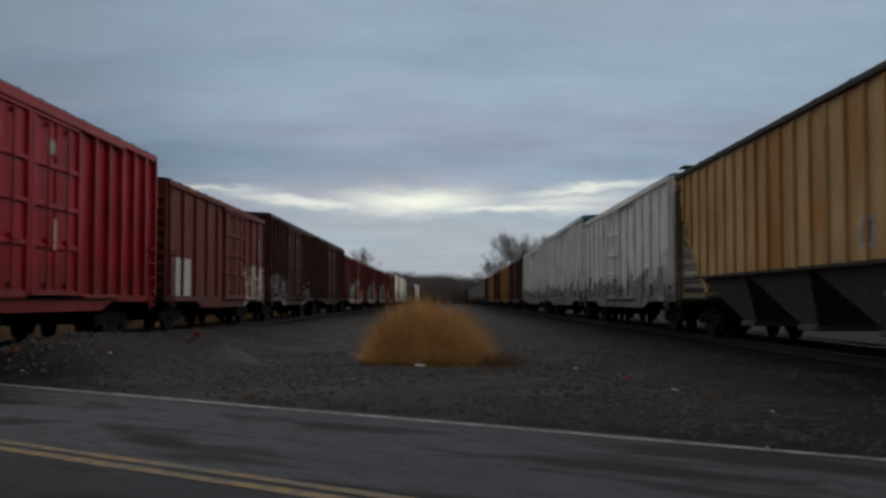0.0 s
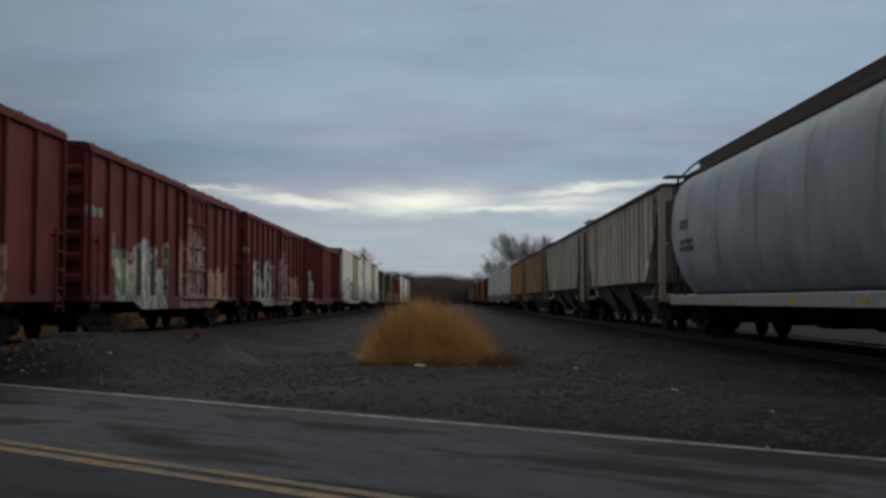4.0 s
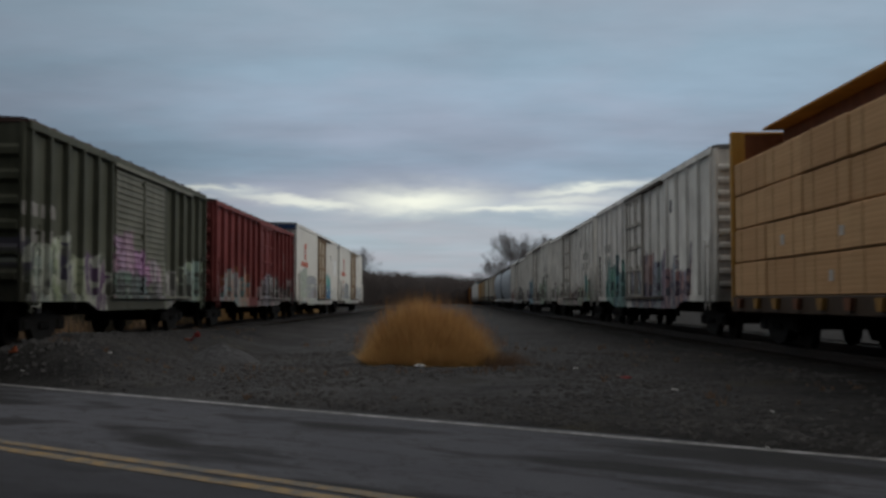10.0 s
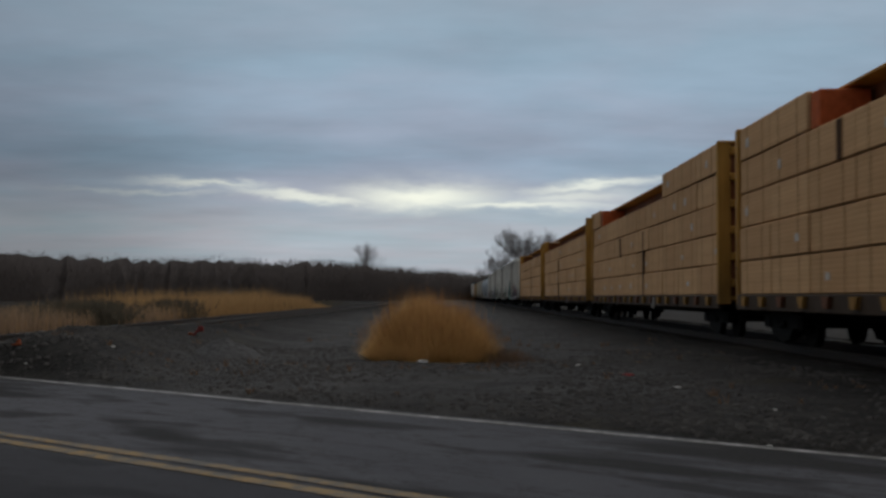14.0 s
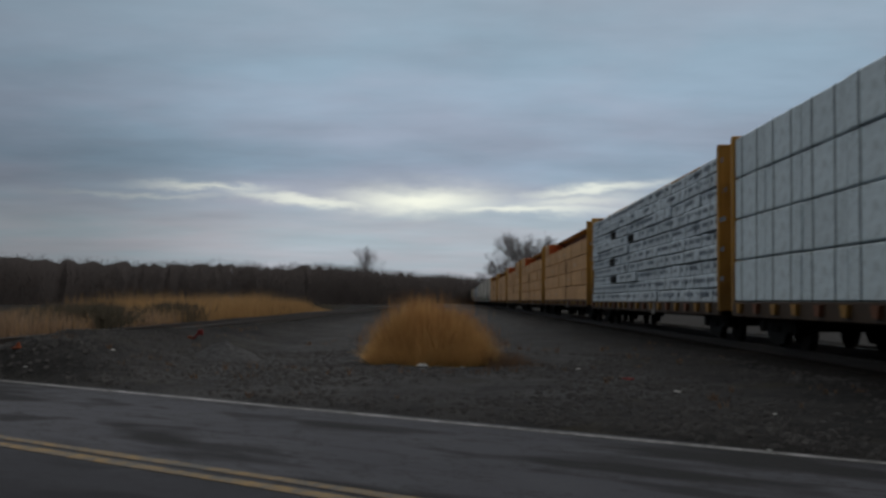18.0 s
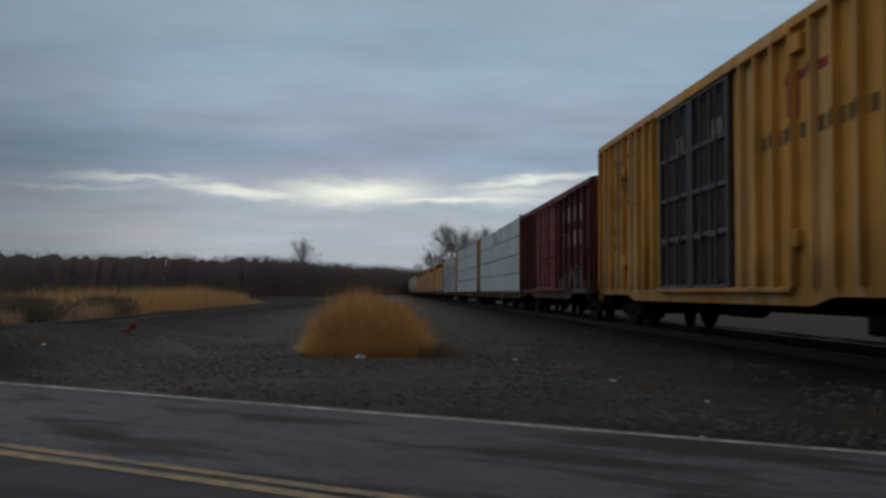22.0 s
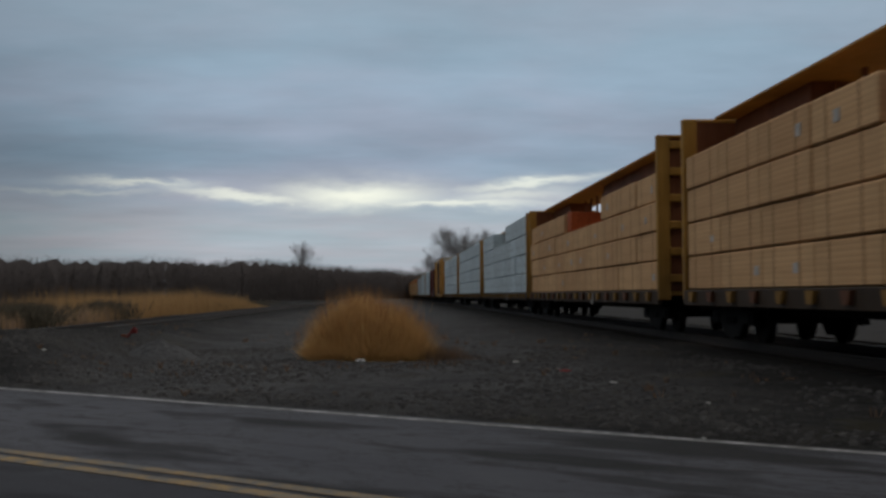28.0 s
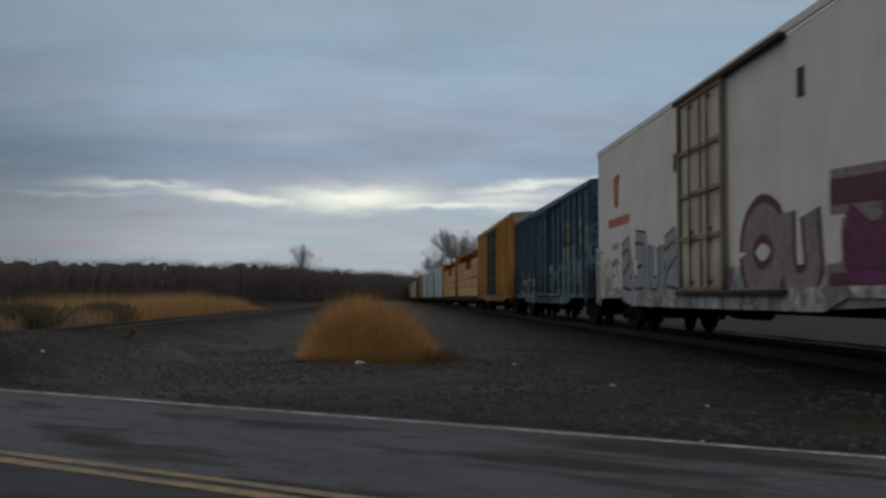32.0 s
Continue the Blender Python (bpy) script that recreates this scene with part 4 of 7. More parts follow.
def centerbeam(label, paint, load, strap, tiers=4, tier_h=0.72, cols=5, straps=3, extra=(), drop=(), top_chord=4.68, bulk=4.58, seed=1,
               wood_dark=None, missing=(), stagger=False, windows=None, marks=None, prints=False, foot=0.03, zd=0.98, band=0.022, splits=(), sag=0.0):
    """A centre-beam flat with bulkheads and packaged timber on both sides. extra: columns with one tier more; drop: columns with one less;
    windows: stretch of the centre beam that is open between its posts."""
    car = thing("centerbeam_flatcar", label, "flat car", "timber flat cars in the train")
    rnd = random.Random(seed)
    half = 11.2
    dark = wood_dark or paint
    part("deck", Build().box(-1.42, 1.42, -half, half, zd - 0.1, zd, 0.015), paint, car)
    for sx in (-1, 1):
        part("side_sill", Build().box(sx * 1.4, sx * 1.5, -half, half, zd - 0.30, zd + 0.02, 0.012), M_FLAT_SILL, car)
        for i in range(18):
            y = -half + 0.8 + (2 * half - 1.6) * i / 17
            part("winch", Build().cross([(y - 0.16, zd - 0.02), (y + 0.16, zd - 0.02), (y + 0.09, zd - 0.22), (y - 0.09, zd - 0.22)], sx * 1.44, sx * 1.58), paint if (i * 7 + seed) % 5 < 3 else dark, car)
        part("data_plate", Build().box(sx * 1.5, sx * 1.52, -3.4, -3.0, zd - 0.36, zd - 0.02), M_MARK_DIM, car)
    part("underframe", Build().box(-0.4, 0.4, -half + 0.2, half - 0.2, 0.52, zd - 0.1, 0.02), M_UNDER, car)
    part("cross_bearer", Build().box(-1.2, 1.2, -5, 5, 0.7, 0.88), M_UNDER, car)
    for sy in (-1, 1):
        y = sy * half
        bh = part("bulkhead", Build().box(-1.38, 1.38, y - sy * 0.12, y - sy * 0.03, zd, bulk - 0.02, 0.012), M_FLAT_BROWN, car)
        for sx in (-1, 1):
            part("bulkhead_post", Build().box(sx * 1.2, sx * 1.5, y - sy * 0.14, y + sy * 0.05, zd - 0.2, bulk, 0.02), paint, bh)
        for i in range(6):
            z = zd + 0.3 + (bulk - zd - 0.5) * i / 5
            part("bulkhead_rib", Build().box(-1.22, 1.22, y - sy * 0.08, y + sy * 0.09, z - 0.09, z + 0.09, 0.02), paint, bh)
        part("bulkhead_cap", Build().box(-1.5, 1.5, y - sy * 0.14, y + sy * 0.06, bulk - 0.03, bulk + 0.04, 0.02), paint, bh)
    part("top_chord", Build().box(-0.86, 0.86, -half + 0.25, half - 0.25, top_chord - 0.055, top_chord, 0.012), paint, car)
    gaps = [windows] if windows else []
    edges = [-half + 0.3] + [e for g in gaps for e in g] + [half - 0.3]
    for a, b in zip(edges[::2], edges[1::2]):
        part("chord_web", Build().box(-0.42, 0.42, a, b, top_chord - 0.42, top_chord - 0.053, 0.01), dark, car)
        part("centre_web", Build().box(-0.06, 0.06, a, b, zd, top_chord - 0.4), dark, car)
    n = 19
    for i in range(n):
        y = -half + 0.9 + (2 * half - 1.8) * i / (n - 1)
        px, py, pz = (0.11, 0.13, 0.4) if not windows else (0.035, 0.06, 0.06)
        part("post", Build().box(-px, px, y - py, y + py, zd, top_chord - pz, 0.01), dark, car)
    length = (2 * half - 0.32) / cols
    me = bundle_shape(length, 1.28, tier_h, straps, strap, load, "lumber_block", band, foot)
    lots = [bundle_shape(length, 1.28, tier_h, straps, strap, load, "lumber_block", band, foot, sag, k) for k in range(7)] if sag else [me]
    half_me = bundle_shape(length / 2, 1.28, tier_h, 1, strap, load, "lumber_block", band, foot) if stagger else None
    for sx in (-1, 1):
        for c in range(cols + (1 if stagger else 0)):
            k = tiers + (1 if c in extra else 0) - (1 if c in drop else 0)
            for t in range(k):
                if (c, t) in missing:
                    continue
                use, y = rnd.choice(lots), -half + 0.16 + length * (c + 0.5)
                if stagger and t % 2:
                    y -= length / 2
                    if c in (0, cols):
                        use, y = half_me, y + length / 4 * (1 if c == 0 else -1)
                elif c == cols:
                    continue
                o = part("lumber_block", use, None, car, at=(sx * (0.80 + rnd.uniform(-0.02, 0.03) * (1.8 if sag else 1.0)), y + rnd.uniform(-0.02, 0.02), zd + 0.01 + t * (tier_h + 0.008)))
                o.rotation_euler.z = radians(rnd.uniform(-0.25, 0.25) * (4 if sag else 1)) + (0 if sx > 0 else math.pi)
                if marks and sx < 0 and rnd.random() < 0.4:
                    my = rnd.uniform(-0.35, 0.35) * length
                    part("label", Build().box(0.64, 0.652, my, my + rnd.uniform(0.14, 0.24), tier_h * 0.35, tier_h * 0.35 + rnd.uniform(0.12, 0.2)), marks, o, "small pale paper label")
                if prints and sx < 0:
                    p = Build()
                    yy = -length / 2 + 0.1
                    zz = tier_h * 0.42
                    while yy < length / 2 - 0.35:
                        w = rnd.uniform(0.10, 0.26)
                        p.box(0.638, 0.645, yy, yy + w, zz, zz + (0.06 if not sag else 0.11))
                        yy += w + rnd.choice((0.05, 0.07, 0.22))
                    part("print", p, M_PRINT if not sag else M_PRINT_DARK, o, "grey printed line of blurred marks")["kind"] = "stuff"
    for y, z0, z1 in splits:
        part("dunnage_strip", Build().box(-1.47, -1.30, y - 0.11, y + 0.11, z0, z1, 0.01), M_DUNNAGE, car, "dark gap with wooden strips between stacks")
    running_gear(car, half, 1.9)
    return car

# ---- the two trains ----
M_BLACK = plain("black_paint", (0.025, 0.025, 0.028), 0.5)
M_GREYMARK_DARK = plain("dark_grey_stencil", (0.09, 0.095, 0.105), 0.6)
M_DARK_IRON = plain("weathered_iron", (0.06, 0.05, 0.045), 0.7)
M_GALV = plain("dull_zinc_roof", (0.20, 0.20, 0.20), 0.6, 0.2)
M_MARK = plain("faded_white_marking", (0.42, 0.40, 0.38), 0.7)
M_ROOF_BROWN = plain("brown_roof_paint", (0.07, 0.045, 0.04), 0.7)

LEFT, RIGHT = [], []   # wagon, centre along the track at the start


def left_car(car, near, far):
    LEFT.append((car, (near + far) / 2))


def right_car(car, front, length):
    RIGHT.append((car, front - length / 2))


def paint_set(name, color, tags=(), seed=0.0, **kw):
    return car_paint(name, color, tags=tags, seed=seed, **kw)


M_STENCIL = plain("worn_dark_stencil", (0.17, 0.18, 0.17), 0.7)
M_SPRAY_SALMON = plain("faded_salmon_spray", (0.52, 0.36, 0.31), 0.6)
M_SPRAY_PALE = plain("chalky_white_spray", (0.56, 0.56, 0.55), 0.6)
M_SPRAY_SKY = plain("pale_blue_spray", (0.30, 0.40, 0.46), 0.6)
M_SPRAY_RUST = plain("brown_orange_spray", (0.36, 0.20, 0.09), 0.6)
M_NAVY = plain("navy_band", (0.03, 0.055, 0.13), 0.5)
M_REDMARK = plain("red_marking", (0.30, 0.055, 0.05), 0.6)
M_ORANGE_MARK = plain("orange_marking", (0.46, 0.10, 0.055), 0.6)
M_PALE_ORANGE = plain("faded_orange_marking", (0.50, 0.28, 0.22), 0.6)
M_YELLOW_MARK = plain("yellow_marking", (0.36, 0.29, 0.05), 0.6)
M_MARK_DIM = plain("dirty_white_plate", (0.22, 0.21, 0.20), 0.7)
M_DOOR_MARK = plain("faded_letter_white", (0.33, 0.31, 0.29), 0.7)
M_PRINT = plain("grey_print", (0.33, 0.385, 0.41), 0.7)
M_DULLMARK = plain("faded_green_grey_marking", (0.29, 0.30, 0.26), 0.7)
M_PRINT_DARK = plain("dark_blue_print", (0.13, 0.155, 0.19), 0.7)
M_ROD = plain("scuffed_charcoal_frame", (0.075, 0.076, 0.08), 0.5)
M_SILL_PALE = plain("pale_grey_sill", (0.28, 0.29, 0.31), 0.6)
M_PATCH = plain("primer_grey_patch", (0.33, 0.33, 0.33), 0.6)
M_OLIVE_DOOR = car_paint("olive_door_paint", (0.155, 0.155, 0.125), rust=0.2, seed=31)
M_OLIVE_DOOR_TAGGED = car_paint("tagged_olive_door_paint", (0.155, 0.155, 0.125), rust=0.2, seed=32, tags=[(-1.9, 2.3, 0.6, 2.55, (0.36, 0.22, 0.32), (0.12, 0.06, 0.10), (0.30, 0.27, 0.30)), (-1.9, 2.3, 0.6, 1.55, (0.20, 0.20, 0.20), (0.05, 0.05, 0.05), (0.12, 0.13, 0.12))])
M_SPRAY_BLACK = plain("black_spray", (0.03, 0.03, 0.035), 0.6)
M_SPRAY_GREY = plain("grey_spray", (0.30, 0.31, 0.33), 0.6)
M_SPRAY_SLATE = plain("slate_spray", (0.16, 0.175, 0.20), 0.6)
M_SPRAY_TEAL = plain("teal_spray", (0.06, 0.22, 0.33), 0.6, vary=0.5, scale=1.5)
M_SPRAY_AQUA = plain("aqua_green_spray", (0.12, 0.34, 0.31), 0.6, vary=0.4, scale=2.0)
M_SPRAY_BLUE = plain("deep_blue_spray", (0.04, 0.13, 0.25), 0.6, vary=0.4, scale=2.0)
M_SPRAY_PURPLE = plain("maroon_spray", (0.115, 0.05, 0.07), 0.6)
M_SPRAY_MAUVE = plain("mauve_spray", (0.25, 0.20, 0.20), 0.6)
M_SPRAY_GREEN = plain("pale_green_spray", (0.33, 0.37, 0.31), 0.6)
M_DOOR_TRACK = plain("rusty_black_door_track", (0.055, 0.045, 0.038), 0.8)
M_FADED_EMBLEM = plain("faded_grey_emblem", (0.34, 0.28, 0.29), 0.6)
M_TAG_MAGENTA = plain("magenta_spray", (0.17, 0.045, 0.13), 0.6)
M_TAG_MOSS = plain("moss_green_spray", (0.16, 0.19, 0.15), 0.6, vary=0.5, scale=2.0)
M_TAG_BROWN = plain("dull_brown_spray", (0.20, 0.14, 0.125), 0.6, vary=0.5, scale=2.0)
M_SPRAY_OCHRE = plain("ochre_spray", (0.42, 0.28, 0.06), 0.6)


def lumber_mat(name="stacked_lumber", fresh=1.0):
    m, bsdf, N, link, val, mix, noise_of, step, bump = node_kit(name)
    co = N("ShaderNodeTexCoord").outputs["Object"]
    rnd = N("ShaderNodeObjectInfo").outputs["Random"]
    boards = N("ShaderNodeTexWave", Scale=3.6, Distortion=0.25, Detail=1.0)
    boards.bands_direction = "Z"
    link(co, boards.inputs["Vector"])
    grain = noise_of(co, 1.0, 5, 0.65, squash=(1, 0.6, 9))
    blotch = noise_of(co, 0.8, 4, 0.6)
    tone = lambda r, g, b: (r * fresh, g * fresh, b * fresh)
    c = mix(rnd, tone(0.37, 0.222, 0.118), tone(0.46, 0.288, 0.156))
    c = mix(val("MULTIPLY", step(grain, 0.4, 0.7), 0.35), c, tone(0.24, 0.14, 0.065))
    c = mix(val("MULTIPLY", step(boards.outputs["Fac"], 0.15, 0.04), 0.2), c, (0.17, 0.10, 0.05))
    c = mix(val("MULTIPLY", step(blotch, 0.5, 0.75), 0.35), c, (0.46, 0.32, 0.18))
    link(c, bsdf.inputs["Base Color"])
    bsdf.inputs["Roughness"].default_value = 0.85
    bump(boards.outputs["Fac"], 0.12, 0.01)
    return m


def wrap_mat(name, base, crease_shading):
    """Shiny printed wrapping, creased and sagging."""
    m, bsdf, N, link, val, mix, noise_of, step, bump = node_kit(name)
    co = N("ShaderNodeTexCoord").outputs["Object"]
    rnd = N("ShaderNodeObjectInfo").outputs["Random"]
    fold = noise_of(co, 3.2, 5, 0.65, squash=(1, 0.9, 1.5))
    big = noise_of(co, 0.7, 3, 0.6)
    c = mix(rnd, tuple(x * 0.88 for x in base), tuple(min(1, x * 1.08) for x in base))
    # shade and gleam of the folds are put into the colour
    c = mix(val("MULTIPLY", step(fold, 0.5, 0.72), crease_shading), c, tuple(x * (0.6 if crease_shading < 1 else 0.3) for x in base))
    c = mix(val("MULTIPLY", step(fold, 0.42, 0.3), crease_shading * 0.7), c, tuple(min(1, x * 1.3) for x in base))
    c = mix(val("MULTIPLY", step(big, 0.5, 0.75), 0.3), c, tuple(x * 0.8 for x in base))
    link(c, bsdf.inputs["Base Color"])
    bsdf.inputs["Roughness"].default_value = 0.45
    bump(fold, 0.5, 0.04)
    return m


# near-black colour that stands for the shade inside a hollow
M_HOLLOW_SHADE = plain("hollow_shade", (0.006, 0.006, 0.007), 1.0)
M_LUMBER = lumber_mat("stacked_lumber", 1.14)
M_LUMBER_FRESH = lumber_mat("fresh_lumber", 1.42)
M_LUMBER_RED = plain("red_end_sealer", (0.36, 0.085, 0.03), 0.7)
M_WRAP = wrap_mat("white_lumber_wrap", (0.52, 0.61, 0.665), 0.8)
M_WRAP_BLUE = wrap_mat("blue_grey_lumber_wrap", (0.50, 0.575, 0.64), 1.0)
M_STRAP_PALE = plain("grey_strap", (0.06, 0.07, 0.085), 0.6)
M_STRAP_BROWN = plain("brown_strap", (0.26, 0.16, 0.08), 0.7)
M_FLAT = car_paint("ochre_flatcar_paint", (0.36, 0.19, 0.04), rust=0.25, grime=0.35, seed=43)
M_DUNNAGE = plain("dark_dunnage", (0.055, 0.03, 0.018), 0.9)
M_FLAT_SILL = car_paint("dirty_sill_paint", (0.05, 0.03, 0.017), rust=0.4, grime=0.3, seed=45)
M_FLAT_BROWN = car_paint("rust_brown_flatcar_paint", (0.17, 0.065, 0.03), rust=0.3, grime=0.3, seed=44)


def ribbon(b, pts, width, x, side, lift):
    """A painted stroke: a flat band along (y, z) points on the wall at x."""
    n = len(b.v)
    xx = side * (x + lift)
    for i, (y, z) in enumerate(pts):
        ya, za = pts[max(0, i - 1)]
        yb, zb = pts[min(len(pts) - 1, i + 1)]
        d = math.hypot(yb - ya, zb - za) or 1
        ny, nz = -(zb - za) / d * width / 2, (yb - ya) / d * width / 2
        b.v += [(xx, y + ny, z + nz), (xx, y - ny, z - nz)]
    for i in range(len(pts) - 1):
        k = n + 2 * i
        b.f.append((k, k + 1, k + 3, k + 2))


def spray(car, side, y0, y1, z0, z1, fill, line, letters, seed, width=0.12, cover=0.9, forms=None, heavy=0.34):
    """Spray-painted lettering too wild to read: slanted block strokes with an outline, a drop shadow and loose hooks."""
    rnd = random.Random(seed)
    x = WALL[car]
    step_y = (y1 - y0) / letters

    def painted(b, mat):
        me = bpy.data.meshes.new("graffiti")
        me.from_pydata(b.v, [], b.f)
        me.materials.append(mat)
        part("graffiti", me, None, car, "sprayed graffiti letter")

    lean = rnd.uniform(-0.12, 0.12)
    for i in range(letters):
        cy = y0 + step_y * (i + 0.5)
        ry, rz = step_y * (0.62 if forms else 0.85), (z1 - z0) * rnd.uniform(0.8, 1.08)

        def at(u, v):
            v = min(1.15, max(0.0, v))
            return (cy + (u + lean * v) * ry, max(1.0, z0 + v * rz))

        q = (lambda: rnd.uniform(-0.09, 0.09)) if not forms else (lambda: rnd.uniform(-0.012, 0.012))
        kind = forms[i % len(forms)] if forms else rnd.randrange(6)
        if kind == 0:
            paths = [[(-0.6, 0.0), (-0.5, 0.55), (-0.55, 1.0)], [(-0.5, 0.95), (0.3, 1.0), (0.55, 0.7), (-0.3, 0.5)], [(-0.2, 0.5), (0.6, 0.0)]]
        elif kind == 1:
            paths = [[(0.55, 0.95), (-0.4, 0.9), (-0.6, 0.5), (-0.45, 0.08), (0.6, 0.05)], [(-0.3, 0.5), (0.35, 0.48)]]
        elif kind == 2:
            paths = [[(-0.65, 1.0), (-0.4, 0.1), (0.0, 0.6), (0.4, 0.1), (0.65, 1.05)]]
        elif kind == 3:
            paths = [[(0.6, 0.85), (-0.2, 1.0), (-0.5, 0.7), (0.4, 0.42), (0.45, 0.1), (-0.6, 0.04)]]
        elif kind == 4:
            paths = [[(-0.55, 0.0), (-0.2, 0.6), (0.0, 1.05), (0.25, 0.5), (0.6, 0.0)], [(-0.3, 0.35), (0.4, 0.32)]]
        elif kind == 6:
            paths = [[(0.58 * math.cos(k * math.pi / 6), 0.5 + 0.42 * math.sin(k * math.pi / 6)) for k in np.linspace(0, 12, 25)]]
        else:
            paths = [[(-0.5, 1.0), (-0.55, 0.3), (-0.2, 0.03), (0.35, 0.05), (0.55, 0.4), (0.5, 1.05)]]
        flip, turn = (rnd.choice((-1, 1)), rnd.choice((0, 1))) if not forms else (1, 0)
        paths = [[at(flip * u + q(), (1 - v if turn else v) + q()) for u, v in p] for p in paths]
        thick = heavy * min(step_y, z1 - z0) + 0.03
        solid_fill = fill and rnd.random() < cover
        lift = 0.0012 * (i % 2)
        if solid_fill:
            o, f = Build(), Build()
            for p in paths:
                ribbon(o, p, thick + width * 0.9, x, side, 0.003 + lift)
                ribbon(f, p, thick, x, side, 0.006 + lift)
            painted(o, line)
            painted(f, fill)
        if not solid_fill or rnd.random() < 0.5:
            h = Build()
            for p in paths:
                ribbon(h, [(a + 0.05, c + 0.04) for a, c in p], width * rnd.uniform(0.45, 0.8), x, side, 0.009 + lift)
            painted(h, line)


def emblem(car, side, y, z, s=1.0):
    x = WALL[car]
    pts = [(-0.45, 0.30), (-0.30, 0.52), (0.5, 0.56), (0.5, 0.28), (0.34, 0.22), (0.30, -0.5), (-0.1, -0.56), (-0.34, -0.42)]
    part("emblem", Build().cross([(y + side * a * s, z + c * s) for a, c in pts], side * (x - 0.01), side * (x + 0.006)), M_ORANGE_MARK, car, "orange painted emblem")
    part("emblem", Build().cross([(y + side * a * s, z + c * s) for a, c in ((-0.16, 0.2), (0.06, 0.22), (0.02, -0.3), (-0.12, -0.26))], side * x, side * (x + 0.009)), M_PATCH, car, "pale slot of the emblem")


def word(y0, dy, n, z0, h, fill=0.62):
    """Letter-sized bars in a row."""
    return [(min(y0 + dy * k, y0 + dy * (k + fill)), max(y0 + dy * k, y0 + dy * (k + fill)), z0, z0 + h) for k in range(n)]


def build_left():
    G = "freight cars of the left train"
    red = paint_set("bright_red_paint", (0.235, 0.006, 0.010), seed=1, rust=0.12, streak=0.5, grime=0.45, rough=0.38)
    c = boxcar("bright red ribbed boxcar with double plug doors", 16.4, 4.66, red, M_ROOF_BROWN, red, 17, [(-3.0, -0.25, "ladder"), (-0.2, 2.4, "ladder")], group=G)
    bars(c, 1, 0, [(-2.0, -1.5, 3.75, 4.05), (0.7, 1.2, 3.75, 4.05)], M_MARK_DIM, lift=0.055)
    bars(c, 1, 0, [(-1.9, -1.82, 1.9, 2.5), (0.9, 0.98, 1.9, 2.5)], M_MARK, "lock_handle", "pale door handle", 0.125)
    left_car(c, 27.82 - 16.4, 27.82)
    p = paint_set("dull_red_brown", (0.115, 0.027, 0.022), [(3.4, 7.6, 0.9, 2.2, (0.46, 0.42, 0.36), (0.2, 0.1, 0.08), (0.36, 0.28, 0.22))], 2, rust=0.3)
    c = boxcar("dull red-brown insulated boxcar with a grey patch", 15.3, 4.22, p, M_ROOF_BROWN, p, 10, [(-0.4, 3.2, "ladder")], rib=(0.03, 0.07), group=G, end_ribs=9)
    bars(c, 1, 0, [(-6.9, -4.9, 1.05, 2.15)], M_PATCH, "painted_patch", "grey primer patch")
    bars(c, 1, 0, word(6.0, 0.3, 3, 2.5, 0.9, 0.4), M_MARK_DIM)
    left_car(c, 29.1, 44.39)
    for i, (a, f) in enumerate(((45.8, 61.46), (62.8, 78.33))):
        mar = paint_set("dark_maroon_paint", (0.052, 0.016, 0.0135), [(-7.5, -2.6, 1.0, 2.1, (0.066, 0.027, 0.027), (0.30, 0.28, 0.28), (0.07, 0.03, 0.03)), (2.4, 5.4, 1.0, 1.9, (0.06, 0.026, 0.026), (0.28, 0.26, 0.26), (0.07, 0.03, 0.03))] if not i else (), 3 + 0.5 * i, rust=0.35, streak=0.5)
        c = boxcar("dark maroon ribbed boxcar with chalky scrawls" if not i else "dark maroon ribbed boxcar with double doors", f - a, 4.63, mar, M_ROOF_BROWN, mar, 16, [(-2.6, -0.15, "ladder"), (-0.1, 2.3, "ladder")], group=G)
        bars(c, 1, 0, [(-1.8, -1.2, 3.7, 4.0), (0.7, 1.3, 3.7, 4.0)], M_MARK_DIM, lift=0.055)
        bars(c, 1, 0, word(-7.3, 0.5, 4, 1.9 if not i else 1.95, 0.25), M_MARK_DIM)
        left_car(c, a, f)
    for i, (a, f) in enumerate(((79.7, 98.2), (99.6, 115.92), (117.3, 133.44))):
        p = paint_set("sprayed_red_paint", (0.118, 0.024, 0.021), [(-6.0, -1.4, 0.6, 2.45, (0.46, 0.46, 0.38), (0.09, 0.13, 0.12), (0.36, 0.42, 0.38)), (-0.2, 2.8, 1.1, 3.4, (0.20, 0.08, 0.07), (0.34, 0.28, 0.27), (0.15, 0.04, 0.035)), (3.0, 6.6, 0.6, 2.0, (0.46, 0.28, 0.19), (0.30, 0.16, 0.12), (0.42, 0.27, 0.19))], 4 + i, rust=0.3)
        c = boxcar("rusty red boxcar with pale graffiti along its foot", f - a, 4.24, p, M_ROOF_BROWN, p, 13, [(0.2, 2.9, "ladder")], rib=(0.03, 0.075), group=G)
        bars(c, 1, 0, word(-8.2, 0.42, 3, 2.75, 0.22) + word(-6.2, 0.4, 4, 1.9, 0.2), M_MARK_DIM)
        left_car(c, a, f)
    p = paint_set("brick_red_paint", (0.145, 0.03, 0.025), [(-8.3, -5.6, 0.7, 2.5, (0.52, 0.53, 0.53), (0.19, 0.08, 0.07), (0.46, 0.47, 0.47))], 8, rust=0.2)
    c = boxcar("brick red ribbed boxcar with white graffiti", 17.2, 4.28, p, M_ROOF_BROWN, p, 17, [(-1.3, 3.1, "panel")], group=G)
